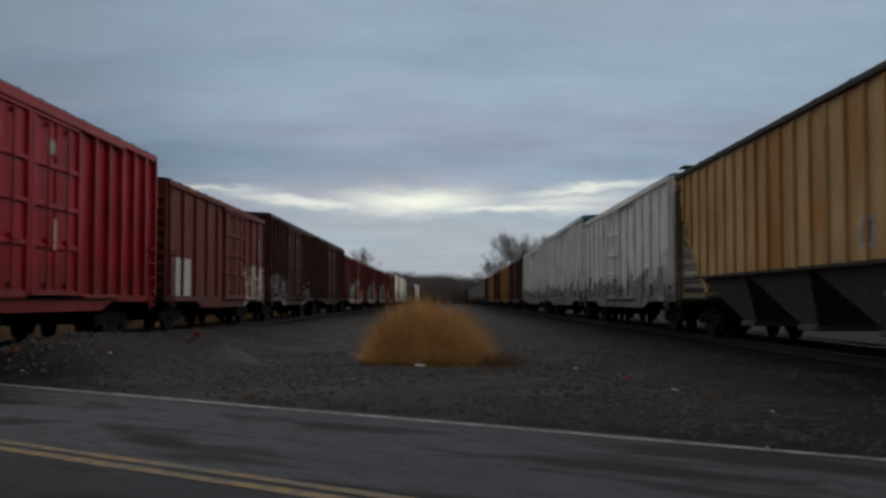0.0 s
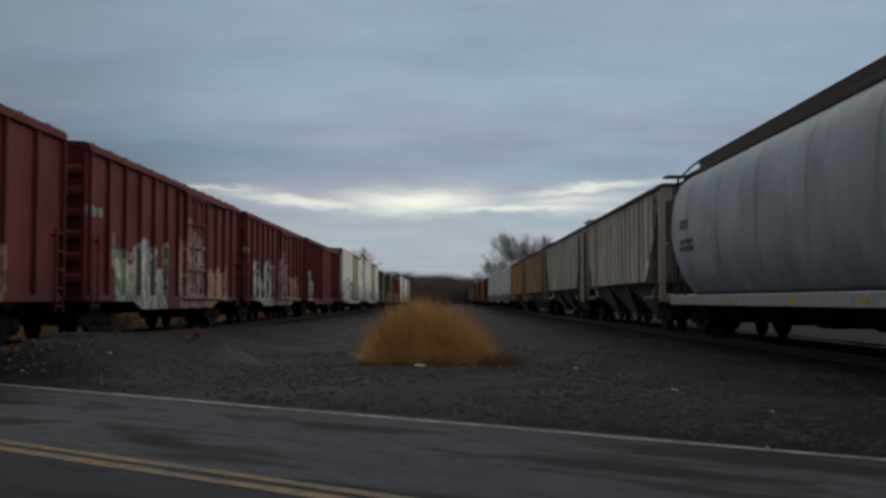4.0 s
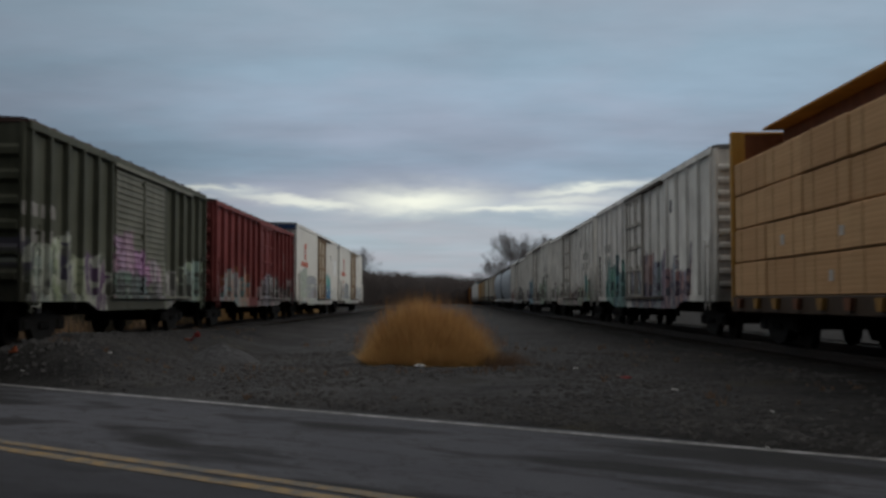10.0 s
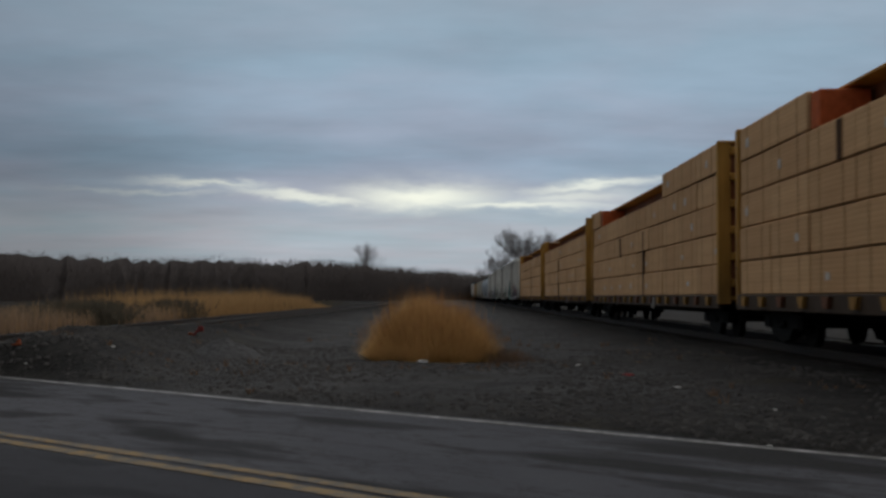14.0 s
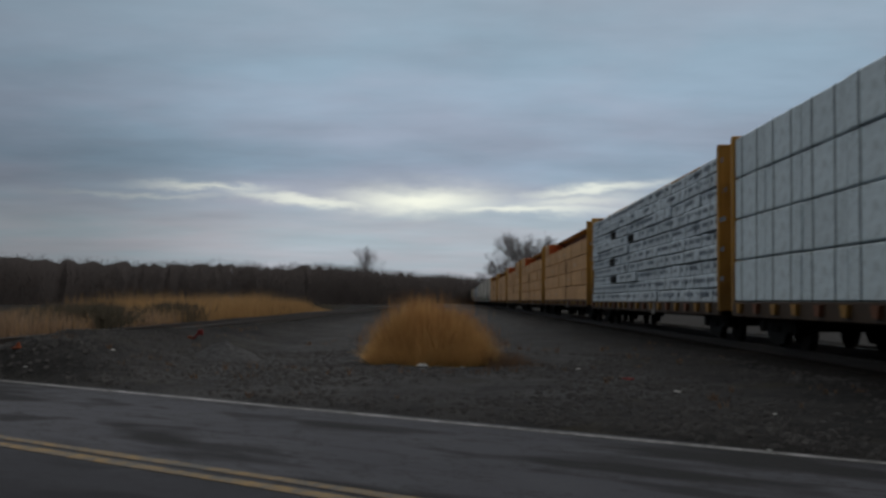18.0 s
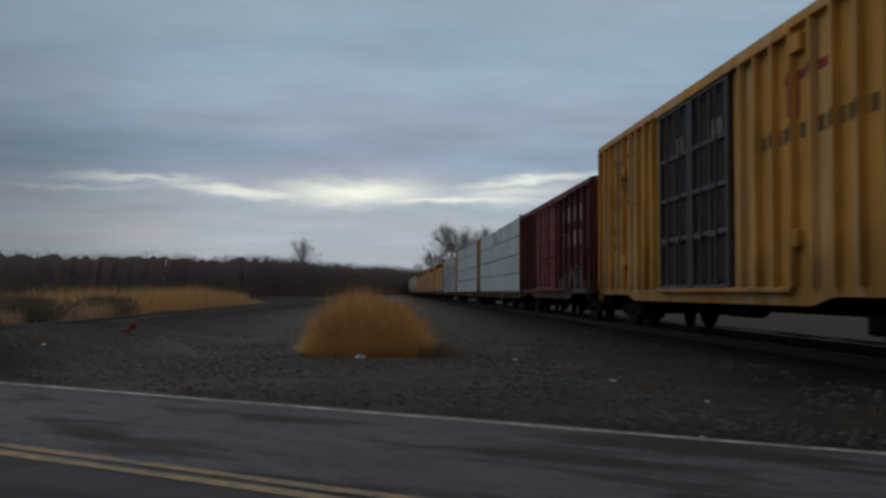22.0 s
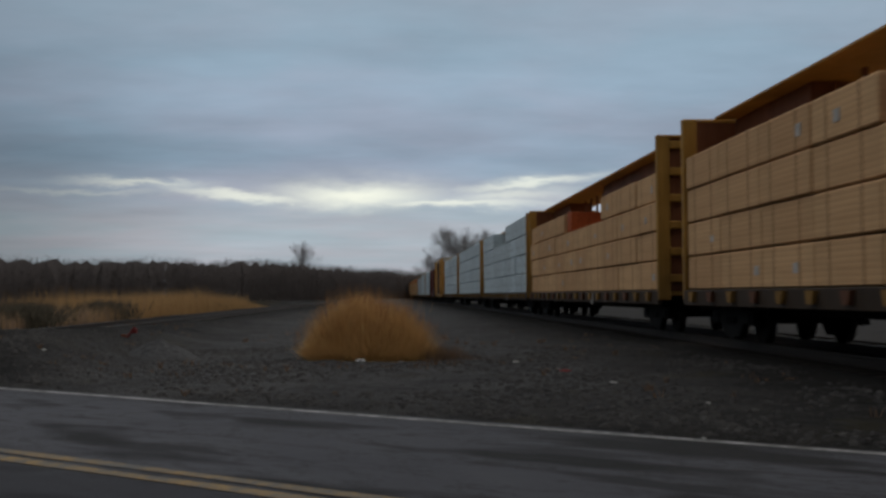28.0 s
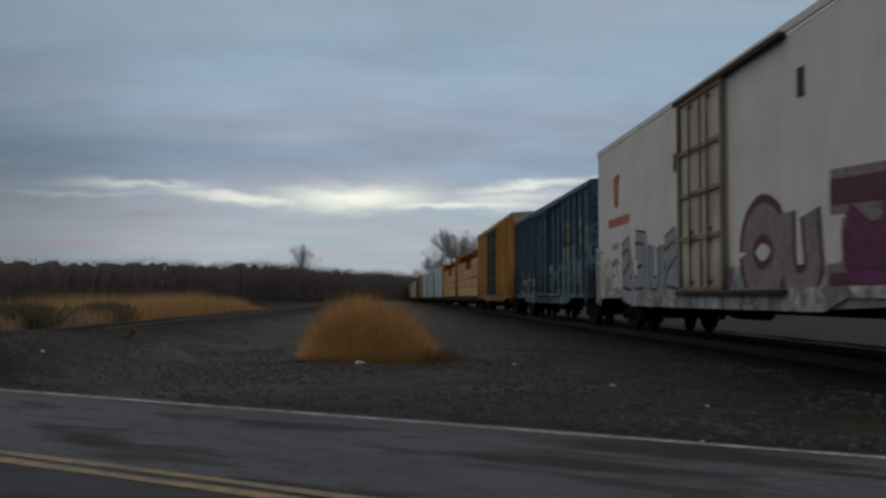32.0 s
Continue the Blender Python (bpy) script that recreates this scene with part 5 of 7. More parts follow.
    bars(c, 1, 0, [(-7.9, -7.5, 3.5, 3.75), (-7.9, -7.5, 3.0, 3.25), (-7.1, -6.7, 3.0, 3.3), (-6.1, -5.7, 2.9, 3.1), (-7.9, -7.6, 2.6, 2.75), (-7.1, -6.8, 2.5, 2.7)], M_MARK_DIM)
    bars(c, 1, 0, [(-0.6, -0.35, 1.35, 1.45), (2.2, 2.45, 1.35, 1.45)], M_MARK, "door_latch", lift=0.055)
    left_car(c, 134.9, 152.21)
    tan = paint_set("cream_door_paint", (0.52, 0.45, 0.31), seed=9, rust=0.38, rust_color=(0.22, 0.11, 0.05), grime=0.5, low=(0.9, 2.4))
    for i, (a, f) in enumerate(((154.5, 172.9), (175.3, 193.91))):
        p = paint_set("white_reefer_paint", (0.60, 0.585, 0.53), [(-9.2, 9.2, 0.6, 1.7, (0.50, 0.49, 0.45), (0.24, 0.25, 0.26), (0.45, 0.46, 0.41))], 10 + i, rust=0.08, streak=0.07, grime=0.25, mottle=0.35)
        c = boxcar("white refrigerator car with cream door and graffiti", f - a, 4.66, p, M_GALV, p, 0, [(-1.0, 2.4, "ladder")], tan, rib=(0.05, 0.03), group=G, category="refrigerator car", name="refrigerator_car", end_ribs=0, track_mat=M_DOOR_TRACK)
        h = (f - a) / 2
        part("end_band", Build().box(-1.5, 1.5, -h - 0.03, -h - 0.004, 4.3, 4.62), M_NAVY, c, "dark blue painted band")
        part("end_grille", Build().box(-1.35, -0.2, -h - 0.08, -h - 0.004, 1.1, 3.2, 0.02), M_DARK_IRON, c, "dark machinery grille")
        bars(c, 1, 0, word(-5.9, 0.32, 4, 2.3, 0.32) + word(-5.9, 0.32, 4, 1.78, 0.28), M_STENCIL)
        bars(c, 1, 0, [(6.8, 7.3, 3.0, 3.5)], M_FADED_EMBLEM, "emblem", "faded painted emblem")
        bars(c, 1, 0, [(7.4, 8.6, 3.25, 3.38), (7.4, 8.4, 3.05, 3.16)], M_GREYMARK)
        bars(c, 1, 0, [(6.1, 6.35, 3.5, 3.85)], M_BLACK, "vent_plate")
        h = (f - a) / 2
        if not i:
            spray(c, 1, -h + 0.5, -h + 1.5, 2.9, 4.0, None, M_SPRAY_SALMON, 1, 109, 0.13)
            spray(c, 1, -8.7, -7.0, 1.5, 2.45, M_SPRAY_SKY, M_SPRAY_SKY, 2, 101, 0.05, 1.0)
            spray(c, 1, -8.8, -6.0, 1.0, 1.95, M_SPRAY_PALE, M_SPRAY_SLATE, 4, 103, 0.07)
            spray(c, 1, -8.6, -7.4, 1.0, 1.4, M_SPRAY_RUST, M_SPRAY_BLACK, 2, 105, 0.05)
            spray(c, 1, -6.2, -4.0, 1.0, 1.75, M_SPRAY_PALE, M_SPRAY_BLACK, 3, 107, 0.08, 0.8)
            spray(c, 1, -4.3, -1.2, 1.0, 2.25, M_SPRAY_SLATE, M_SPRAY_BLACK, 4, 100, 0.09)
            spray(c, 1, -0.8, 2.2, 1.0, 1.95, None, M_SPRAY_SLATE, 4, 104, 0.07)
            spray(c, 1, 2.7, 5.8, 1.0, 2.2, M_SPRAY_SLATE, M_SPRAY_PALE, 4, 102, 0.09, 0.9)
            spray(c, 1, 6.0, 8.6, 1.0, 1.95, M_SPRAY_SKY, M_SPRAY_PALE, 4, 106, 0.08)
        else:
            spray(c, 1, -8.8, -5.8, 1.0, 2.0, M_SPRAY_PALE, M_SPRAY_SLATE, 4, 108, 0.07)
            spray(c, 1, -6.0, -4.2, 1.4, 2.0, None, M_SPRAY_SLATE, 3, 113, 0.06)
            spray(c, 1, -4.4, -1.4, 1.0, 1.75, M_TAG_MOSS, M_SPRAY_GREY, 3, 110, 0.07)
            spray(c, 1, -0.8, 2.2, 1.0, 1.5, None, M_SPRAY_RUST, 3, 111, 0.07)
            spray(c, 1, 2.7, 8.4, 1.0, 1.95, M_SPRAY_SKY, M_SPRAY_GREY, 7, 112, 0.08, 0.8)
        bars(c, 1, 0, [(-8.4, -8.0, 1.2, 1.5), (-3.3, -3.15, 1.7, 2.0)], M_SPRAY_OCHRE, "graffiti", "ochre sprayed mark")
        left_car(c, a, f)
    for i, (a, f) in enumerate(((196.7, 211.1), (213.1, 227.3))):
        p = paint_set("olive_paint", (0.070, 0.073, 0.053), [(-5.4, -2.0, 0.6, 2.4, (0.045, 0.085, 0.115), (0.13, 0.15, 0.15), (0.06, 0.09, 0.10)), (3.4, 7.0, 0.6, 1.75, (0.50, 0.46, 0.27), (0.10, 0.10, 0.07), (0.44, 0.42, 0.30))] if not i else
                      [(-7.0, -2.2, 0.6, 2.4, (0.05, 0.05, 0.05), (0.40, 0.42, 0.36), (0.24, 0.28, 0.22)), (2.6, 6.8, 0.6, 2.1, (0.30, 0.36, 0.27), (0.10, 0.10, 0.09), (0.22, 0.24, 0.20))], 12 + i, rust=0.2)
        c = boxcar("olive green ribbed boxcar with blue and yellow graffiti" if not i else "olive green boxcar with slatted doors and pink graffiti", f - a, 4.2, p, M_ROOF_BROWN, p, 15, [(-1.9, 2.3, "panel" if not i else "slats")], door_mat=M_OLIVE_DOOR if not i else M_OLIVE_DOOR_TAGGED, group=G)
        bars(c, 1, 0, word(-7.2, 0.45, 4, 2.5, 0.25) + word(-7.2, 0.45, 3, 2.0, 0.25), M_MARK_DIM)
        left_car(c, a, f)
    p = paint_set("faded_red_paint", (0.165, 0.035, 0.033), [(-7.8, -2.4, 0.5, 2.25, (0.34, 0.33, 0.31), (0.16, 0.26, 0.27), (0.46, 0.19, 0.11)), (-0.6, 8.6, 0.5, 1.95, (0.33, 0.32, 0.32), (0.06, 0.05, 0.05), (0.20, 0.19, 0.19))], 15, rust=0.15)
    c = boxcar("faded red ribbed boxcar with graffiti along its foot", 17.6, 4.2, p, M_ROOF_BROWN, p, 15, [(-0.6, 2.5, "ladder")], group=G)
    bars(c, 1, 0, word(6.2, 0.3, 2, 2.3, 0.8, 0.4), M_MARK_DIM)
    left_car(c, 228.76, 246.36)
    rusty = paint_set("rust_streaked_door", (0.54, 0.48, 0.38), seed=16, rust=0.58, rust_color=(0.20, 0.10, 0.045))
    rust_frame = paint_set("rusty_door_frame", (0.30, 0.20, 0.12), seed=16.5, rust=0.8, rust_color=(0.15, 0.075, 0.035))
    for i, (a, f) in enumerate(((247.7, 267.61), (269.0, 288.64))):
        p = paint_set("white_smooth_paint", (0.62, 0.605, 0.565), [(-9.2, 9.2, 0.5, 1.6, (0.52, 0.51, 0.47), (0.36, 0.36, 0.36), (0.46, 0.46, 0.44))], 17 + i, rust=0.08, streak=0.07, grime=0.2, mottle=0.35)
        c = boxcar("smooth white refrigerator car with rusty door and orange emblem", f - a, 4.8, p, M_GALV, p, 0, [(-1.4, 1.9, "ladder")], rusty, rib=(0.05, 0.03), group=G, category="refrigerator car", name="refrigerator_car", end_ribs=6, rise=0.12, frame_mat=rust_frame, track_mat=M_DOOR_TRACK)
        emblem(c, 1, -6.75, 3.52, 0.85)
        bars(c, 1, 0, word(-8.3, 0.27, 10, 2.72, 0.26, 0.75), M_ORANGE_MARK, "lettering", "worn orange lettering")
        bars(c, 1, 0, word(-7.4, 0.2, 5, 2.2, 0.16, 0.8) + word(-7.4, 0.2, 4, 1.8, 0.16, 0.8), M_PALE_ORANGE)
        bars(c, 1, 0, [(5.5, 5.75, 3.5, 3.85)], M_BLACK, "vent_plate")
        if i == 1:
            bars(c, 1, 0, [(4.2, 4.32, 3.2, 3.32), (4.6, 4.7, 2.9, 3.02), (4.1, 4.22, 2.85, 2.95), (4.7, 4.8, 2.6, 2.7), (3.9, 4.0, 2.6, 2.7)], M_DARK_IRON, "dent_spot")
            spray(c, 1, -5.4, -2.6, 1.05, 2.25, M_SPRAY_SLATE, M_SPRAY_SLATE, 4, 113, 0.1)
            spray(c, 1, -8.8, -5.8, 1.05, 1.9, M_SPRAY_GREY, M_SPRAY_SLATE, 4, 114, 0.1)
            bars(c, 1, 0, [(-7.2, -6.6, 1.35, 1.6)], M_SPRAY_OCHRE, "graffiti", "ochre sprayed mark")
            spray(c, 1, 2.6, 8.9, 1.05, 1.9, M_SPRAY_GREY, M_SPRAY_GREY, 8, 115, 0.1, 0.7)
        else:
            for z0, z1, m, k in ((0.98, 1.45, M_SPRAY_BLUE, 116), (1.4, 1.95, M_SPRAY_TEAL, 118), (1.85, 2.45, M_SPRAY_AQUA, 119)):
                spray(c, 1, 2.2, 5.4, z0, z1, m, m, 3, k, 0.2, 1.0)
            spray(c, 1, 2.3, 5.4, 1.05, 2.4, None, M_SPRAY_SKY, 4, 127, 0.08)
            spray(c, 1, -9.0, -4.6, 1.0, 2.5, M_SPRAY_GREEN, M_SPRAY_GREY, 3, 117, 0.12, 0.9)
            spray(c, 1, -6.6, -2.0, 1.0, 2.1, M_SPRAY_GREY, M_TAG_MOSS, 4, 124, 0.1, 0.9)
            spray(c, 1, -3.6, -2.2, 1.0, 1.8, M_TAG_BROWN, M_SPRAY_SLATE, 2, 125, 0.1, 1.0)
            spray(c, 1, 5.8, 9.2, 1.0, 1.6, M_SPRAY_PALE, M_SPRAY_GREEN, 5, 126, 0.08, 0.8)
            bars(c, 1, 0, [(7.0, 9.0, 2.6, 3.6)], M_PATCH_WHITE, "painted_patch", "fresh white painted patch")
        h = (f - a) / 2
        part("end_band", Build().box(-1.5, 1.5, -h - 0.13, -h - 0.004, 4.56, 4.78, 0.01), M_NAVY, c, "dark blue band along the top of the end")
        left_car(c, a, f)


M_PATCH_WHITE = plain("fresh_white_paint", (0.68, 0.68, 0.67), 0.5)


def build_right():
    G = "freight cars of the right train"
    white = paint_set("grey_white_paint", (0.74, 0.74, 0.73), [(-9, 9, 0.5, 1.9, (0.3, 0.3, 0.3), (0.1, 0.1, 0.1), (0.36, 0.3, 0.28))], 50, rust=0.18, streak=0.25)
    far_dark = paint_set("far_maroon_paint", (0.10, 0.035, 0.03), seed=51)
    far_tan = paint_set("far_tan_paint", (0.38, 0.20, 0.07), seed=52)
    grey = paint_set("far_grey_paint", (0.36, 0.37, 0.36), seed=53, rust=0.3)
    y = 28.66 + 18.9
    for i, tp in enumerate((4.36, 4.75, 4.5)):
        c = boxcar("white refrigerator car with streaked ribbed sides", 18.2, tp, white, M_TEAL if i == 1 else M_GALV, white, 13, [(-0.6, 2.4, "ladder")], white, rib=(0.03, 0.06), group=G, category="refrigerator car", name="refrigerator_car", end_ribs=9)
        if i == 1:
            part("end_band", Build().box(-1.5, 1.5, -9.1 - 0.13, -9.1 - 0.004, 4.2, 4.72, 0.01), M_TEAL, c, "teal painted top of the end")
        right_car(c, y, 18.2)
        y += 19.5
    for i, m in enumerate((far_dark, far_tan, far_dark, far_tan, far_dark)):
        c = boxcar("distant weathered ribbed boxcar", 16.6, 4.5, m, M_ROOF_BROWN, m, 9, [(-1.6, 1.6, "panel")], group=G)
        right_car(c, y, 16.6)
        y += 18.0
    for i in range(9):
        c = hopper("distant pale grey covered hopper car", 17.2, 4.3, grey, M_DARK_IRON, 9)
        right_car(c, y, 17.2)
        y += 18.6
    # covered hoppers
    fr = [28.66, 11.0, -7.88, -26.96, -45.27, -63.32, -82.86, -102.81, -122.83, -142.53, -162.86]
    cols = [((0.56, 0.37, 0.18), 0.46), ((0.50, 0.385, 0.245), 0.22), ((0.60, 0.59, 0.52), 0.12), ((0.58, 0.56, 0.50), 0.46)]
    names = ["yellow-tan ribbed covered hopper car with orange rust streaks", "tan ribbed covered hopper car", "pale grey ribbed covered hopper car", "grey covered hopper car with rusty side streaks"]
    for i, (c, r) in enumerate(cols):
        m = paint_set("hopper_paint", c, seed=54 + i, rust=r, rust_color=(0.30, 0.12, 0.035) if i < 2 else (0.26, 0.12, 0.07), streak=0.4, grime=0.0, low=(0.4, 1.2), sheet=(fr[i] - fr[i + 1] - 1.54) / 20, sheet_tint=(0.9, 0.6, 0.45, 0.8)[i], sheet_color=((0.40, 0.17, 0.036), (0.30, 0.20, 0.11), (0.36, 0.33, 0.27), (0.32, 0.18, 0.11))[i])
        u = plain("hopper_underside", (0.15, 0.143, 0.132), 0.95)
        car = hopper(names[i], fr[i] - fr[i + 1] - 1.3, 4.24, m, M_DARK_IRON, under=u)
        if i in (0, 3):
            bars(car, -1, 0, [(-5.05, -4.5, 1.68, 2.2)], M_MARK, "data_plate", "white framed data plate")
            WALL[car] += 0.006
            bars(car, -1, 0, [(-4.95, -4.6, 1.78, 2.1)], M_GREYMARK, "data_plate", "dark centre of the plate")
            WALL[car] -= 0.006
        if i == 2:
            bars(car, -1, 0, word(6.4, -0.7, 2, 3.0, 0.3) + word(6.4, -0.7, 3, 2.2, 0.3) + word(2.0, -0.55, 6, 1.75, 0.35), M_DULLMARK)
        right_car(car, fr[i], fr[i] - fr[i + 1] - 1.3)
    steel = paint_set("smooth_grey_paint", (0.265, 0.30, 0.335), seed=60, rust=0.05, streak=0.25, rough=0.42, grime=0.25)
    for i in (4, 5):
        car = round_hopper("smooth grey covered hopper car with rounded sides", fr[i] - fr[i + 1] - 1.2, 4.3, steel, M_DARK_IRON)
        h = (fr[i] - fr[i + 1] - 1.2) / 2
        bars(car, -1, 1.592, word(h - 1.6, -0.34, 3, 2.75, 0.26) + word(h - 1.6, -0.3, 5, 2.2, 0.12, 0.7) + word(h - 1.6, -0.3, 5, 2.38, 0.12, 0.7), M_GREYMARK_DARK, lift=0.004)
        right_car(car, fr[i], fr[i] - fr[i + 1] - 1.2)
    tagset = [
        [(4.4, 8.6, 0.5, 2.2, (0.30, 0.10, 0.09), (0.42, 0.42, 0.42), (0.24, 0.11, 0.11)), (2.0, 4.6, 0.5, 2.5, (0.10, 0.20, 0.27), (0.44, 0.42, 0.42), (0.28, 0.12, 0.11)), (-8.8, 1.6, 0.5, 2.15, (0.24, 0.23, 0.24), (0.05, 0.05, 0.06), (0.46, 0.45, 0.44))],
        [(2.3, 8.4, 0.5, 2.25, (0.50, 0.50, 0.52), (0.07, 0.07, 0.10), (0.22, 0.22, 0.32)), (3.2, 7.0, 1.6, 2.45, (0.16, 0.34, 0.44), (0.10, 0.12, 0.16), (0.20, 0.32, 0.42)), (-9, -1.2, 0.5, 2.5, (0.33, 0.42, 0.35), (0.14, 0.13, 0.12), (0.36, 0.44, 0.38)), (-1.0, 2.2, 0.5, 1.9, (0.40, 0.36, 0.33), (0.04, 0.04, 0.05), (0.16, 0.13, 0.16))],
        [(-9, 9, 0.5, 1.8, (0.46, 0.42, 0.36), (0.11, 0.09, 0.09), (0.34, 0.37, 0.33)), (-8.6, -6.2, 0.5, 2.2, (0.10, 0.26, 0.22), (0.3, 0.3, 0.28), (0.12, 0.28, 0.24))],
        [(2.4, 7.2, 0.5, 2.5, (0.055, 0.255, 0.235), (0.05, 0.08, 0.09), (0.10, 0.28, 0.26)), (-7, 1.6, 0.5, 2.35, (0.30, 0.19, 0.18), (0.09, 0.08, 0.12), (0.20, 0.22, 0.30))]]
    tops = (4.34, 4.56, 4.42, 4.46)
    for i in range(4):
        L = fr[6 + i] - fr[7 + i] - 1.2
        m = paint_set("white_insulated_paint", (0.70, 0.69, 0.66), tagset[i], 61 + i, rust=0.3, streak=0.4, grime=0.3)
        em = car_paint("rusty_white_end_paint", (0.80, 0.78, 0.74), rust=0.2, seed=71 + i, grime=0.7, low=(0.9, 2.5), rust_color=(0.16, 0.08, 0.045))
        # rusty frame paint, greyed to hold the shadow gaps round the door
        dm = car_paint("gap_shade_door_frame", (0.36, 0.34, 0.31), rust=0.45, seed=76 + i, rust_color=(0.14, 0.08, 0.05))
        c = boxcar("dirty white refrigerator car with graffiti and ribbed end", L, tops[i], m, M_GALV, em, 15, [(-0.9, 2.1, "ladder")], m, rib=(0.025, 0.06), group=G, category="refrigerator car", name="refrigerator_car", end_ribs=10, track_mat=M_DOOR_TRACK, frame_mat=dm)
        h = L / 2
        bars(c, -1, 0, word(h - 2.0 if i == 3 else -h + 3.6, -0.42, 4, 2.75, 0.3) + word(h - 2.0 if i == 3 else -h + 3.6, -0.42, 4, 2.3, 0.3), M_GREYMARK)
        if i == 3:
            x0, y0, y1, z0, z1 = -(WALL[c] + 0.012), h - 1.0, h - 0.4, 1.1, 2.7
            gr = part("machinery_grille", Build().box(x0 + 0.02, x0, y0, y1, z0, z1, 0.01), M_DARK_IRON, c, "dark refrigeration grille")
            for k in range(1, 6):
                part("grille_bar", Build().box(x0, x0 - 0.02, y0, y1, z0 + (z1 - z0) * k / 6 - 0.02, z0 + (z1 - z0) * k / 6 + 0.02), m, gr)
        bars(c, -1, 0, [(-4.9, -4.65, 3.35, 3.7)], M_BLACK, "vent_plate")
        if i in (0, 2):
            bars(c, -1, 0, [(-h + 1.2, -h + 1.7, 1.0, 1.3)], M_SPRAY_OCHRE, "graffiti", "ochre sprayed mark")
        right_car(c, fr[6 + i], L)
    # timber flats
    fb = [-162.86, -186.9, -211.3, -235.3, -259.6, -284.13]
    ex = [(), (), (0, 1, 2, 9), (8, 9), (9,)]
    sp = [((-1.6, 0.98, 3.1),), ((2.0, 0.98, 3.1),), ((-1.3, 0.98, 3.1), (3.4, 2.4, 3.1)), ((5.1, 3.18, 3.85), (1.5, 0.98, 3.1)), ((-2.0, 0.98, 3.1),)]
    for i in range(5):
        c = centerbeam("ochre centre-beam flat car stacked with tan lumber", M_FLAT, M_LUMBER, M_STRAP_BROWN, 4, 0.715, 10, 2, ex[i], foot=0.02, seed=70 + i, wood_dark=M_FLAT_BROWN, marks=M_MARK, splits=sp[i])
        if i >= 2:
            y = 6.15 if i == 3 else 8.3
            part("lumber_block", Build().box(-1.40, -0.5, y, y + 0.45, 3.9, 4.55, 0.02), M_LUMBER_RED, c, "bundle with red-sealed end")
        right_car(c, fb[i] - (0.9 if i else 0.1), 22.4)
    c = centerbeam("centre-beam flat car stacked with blue-grey wrapped boards", M_FLAT, M_WRAP_BLUE, M_STRAP_PALE, 10, 0.335, 6, 3, zd=0.92, seed=80, wood_dark=M_FLAT_BROWN, stagger=True, foot=0.01, sag=0.035, prints=True)
    # slots are black boxes on the stack, the hollow's shade painted on
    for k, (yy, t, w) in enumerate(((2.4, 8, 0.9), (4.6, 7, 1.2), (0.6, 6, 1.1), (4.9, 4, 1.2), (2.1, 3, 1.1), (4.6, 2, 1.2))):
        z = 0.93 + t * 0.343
        part("gap", Build().box(-1.465, -1.2, yy, yy + w, z + 0.02, z + 0.29), M_HOLLOW_SHADE, c, "black box standing for the shade in a slot of missing boards")
    right_car(c, -284.13 - 0.5, 22.4)
    for f in (-307.3, -331.75):
        c = centerbeam("centre-beam flat car stacked with white wrapped lumber", M_FLAT, M_WRAP, M_STRAP_PALE, 4, 0.895, 10, 2, zd=0.92, drop=(5,), band=0.034, seed=int(-f), wood_dark=M_FLAT_BROWN)
        right_car(c, f - 0.9, 22.4)
    m = paint_set("weathered_maroon_paint", (0.100, 0.027, 0.023), [(-7.8, -2.6, 0.5, 1.7, (0.105, 0.027, 0.027), (0.22, 0.2, 0.2), (0.10, 0.03, 0.03))], seed=83, rust=0.25, streak=0.5)
    md = paint_set("maroon_door_paint", (0.16, 0.034, 0.028), seed=83.5, rust=0.15, streak=0.4)
    c = boxcar("dark maroon ribbed boxcar with large white lettering", 17.4, 4.38, m, M_ROOF_BROWN, m, 15, [(-1.8, 3.5, "panel")], md, group=G)
    bars(c, -1, 0, word(-3.2, -0.47, 8, 3.3, 0.5, 0.6) + word(-3.9, -0.47, 7, 2.5, 0.46, 0.6), M_DOOR_MARK, "lettering", "large faded white lettering")
    bars(c, -1, 0, [(-7.2, -6.6, 1.95, 2.02), (-7.2, -6.6, 1.6, 1.67)], M_MARK_DIM)
    right_car(c, -356.0, 17.4)
    door_grey = paint_set("charcoal_door_paint", (0.020, 0.021, 0.024), seed=84.5, rust=0.1)

    def yellow_box(front, seed):
        m = paint_set("amber_boxcar_paint", (0.60, 0.31, 0.068), seed=seed, rust=0.2, streak=0.45, rust_color=(0.22, 0.09, 0.02), sheet=0.39, sheet_tint=0.75, sheet_color=(0.60, 0.46, 0.27))
        em = paint_set("amber_end_paint", (0.52, 0.24, 0.045), seed=seed + 0.5, rust=0.25, streak=0.5, grime=0.6, low=(0.9, 2.6))
        c = boxcar("tall amber yellow boxcar with black double doors", 19.6, 5.08, m, M_PALE_ROOF, em, 25, [(-2.1, 0.32, "ladder"), (0.38, 2.8, "ladder")], door_grey, group=G, end_ribs=6, frame_mat=M_ROD, track_mat=m, z0=0.9, belly=0.14)
        part("end_band", Build().box(-1.5, 1.5, -9.8 - 0.1, -9.8 - 0.004, 4.7, 5.06), M_PALE_ROOF, c, "pale painted top of the end")
        # two crossed stripes, painted over sheet and ribs alike
        for mat, ya, yb, lab in ((M_BLUEMARK, 7.5, 5.8, "blue stripe of the crossed emblem"), (M_REDMARK, 5.8, 7.5, "red stripe of the crossed emblem")):
            zt, zb, wide = 4.5, 3.1, 0.2
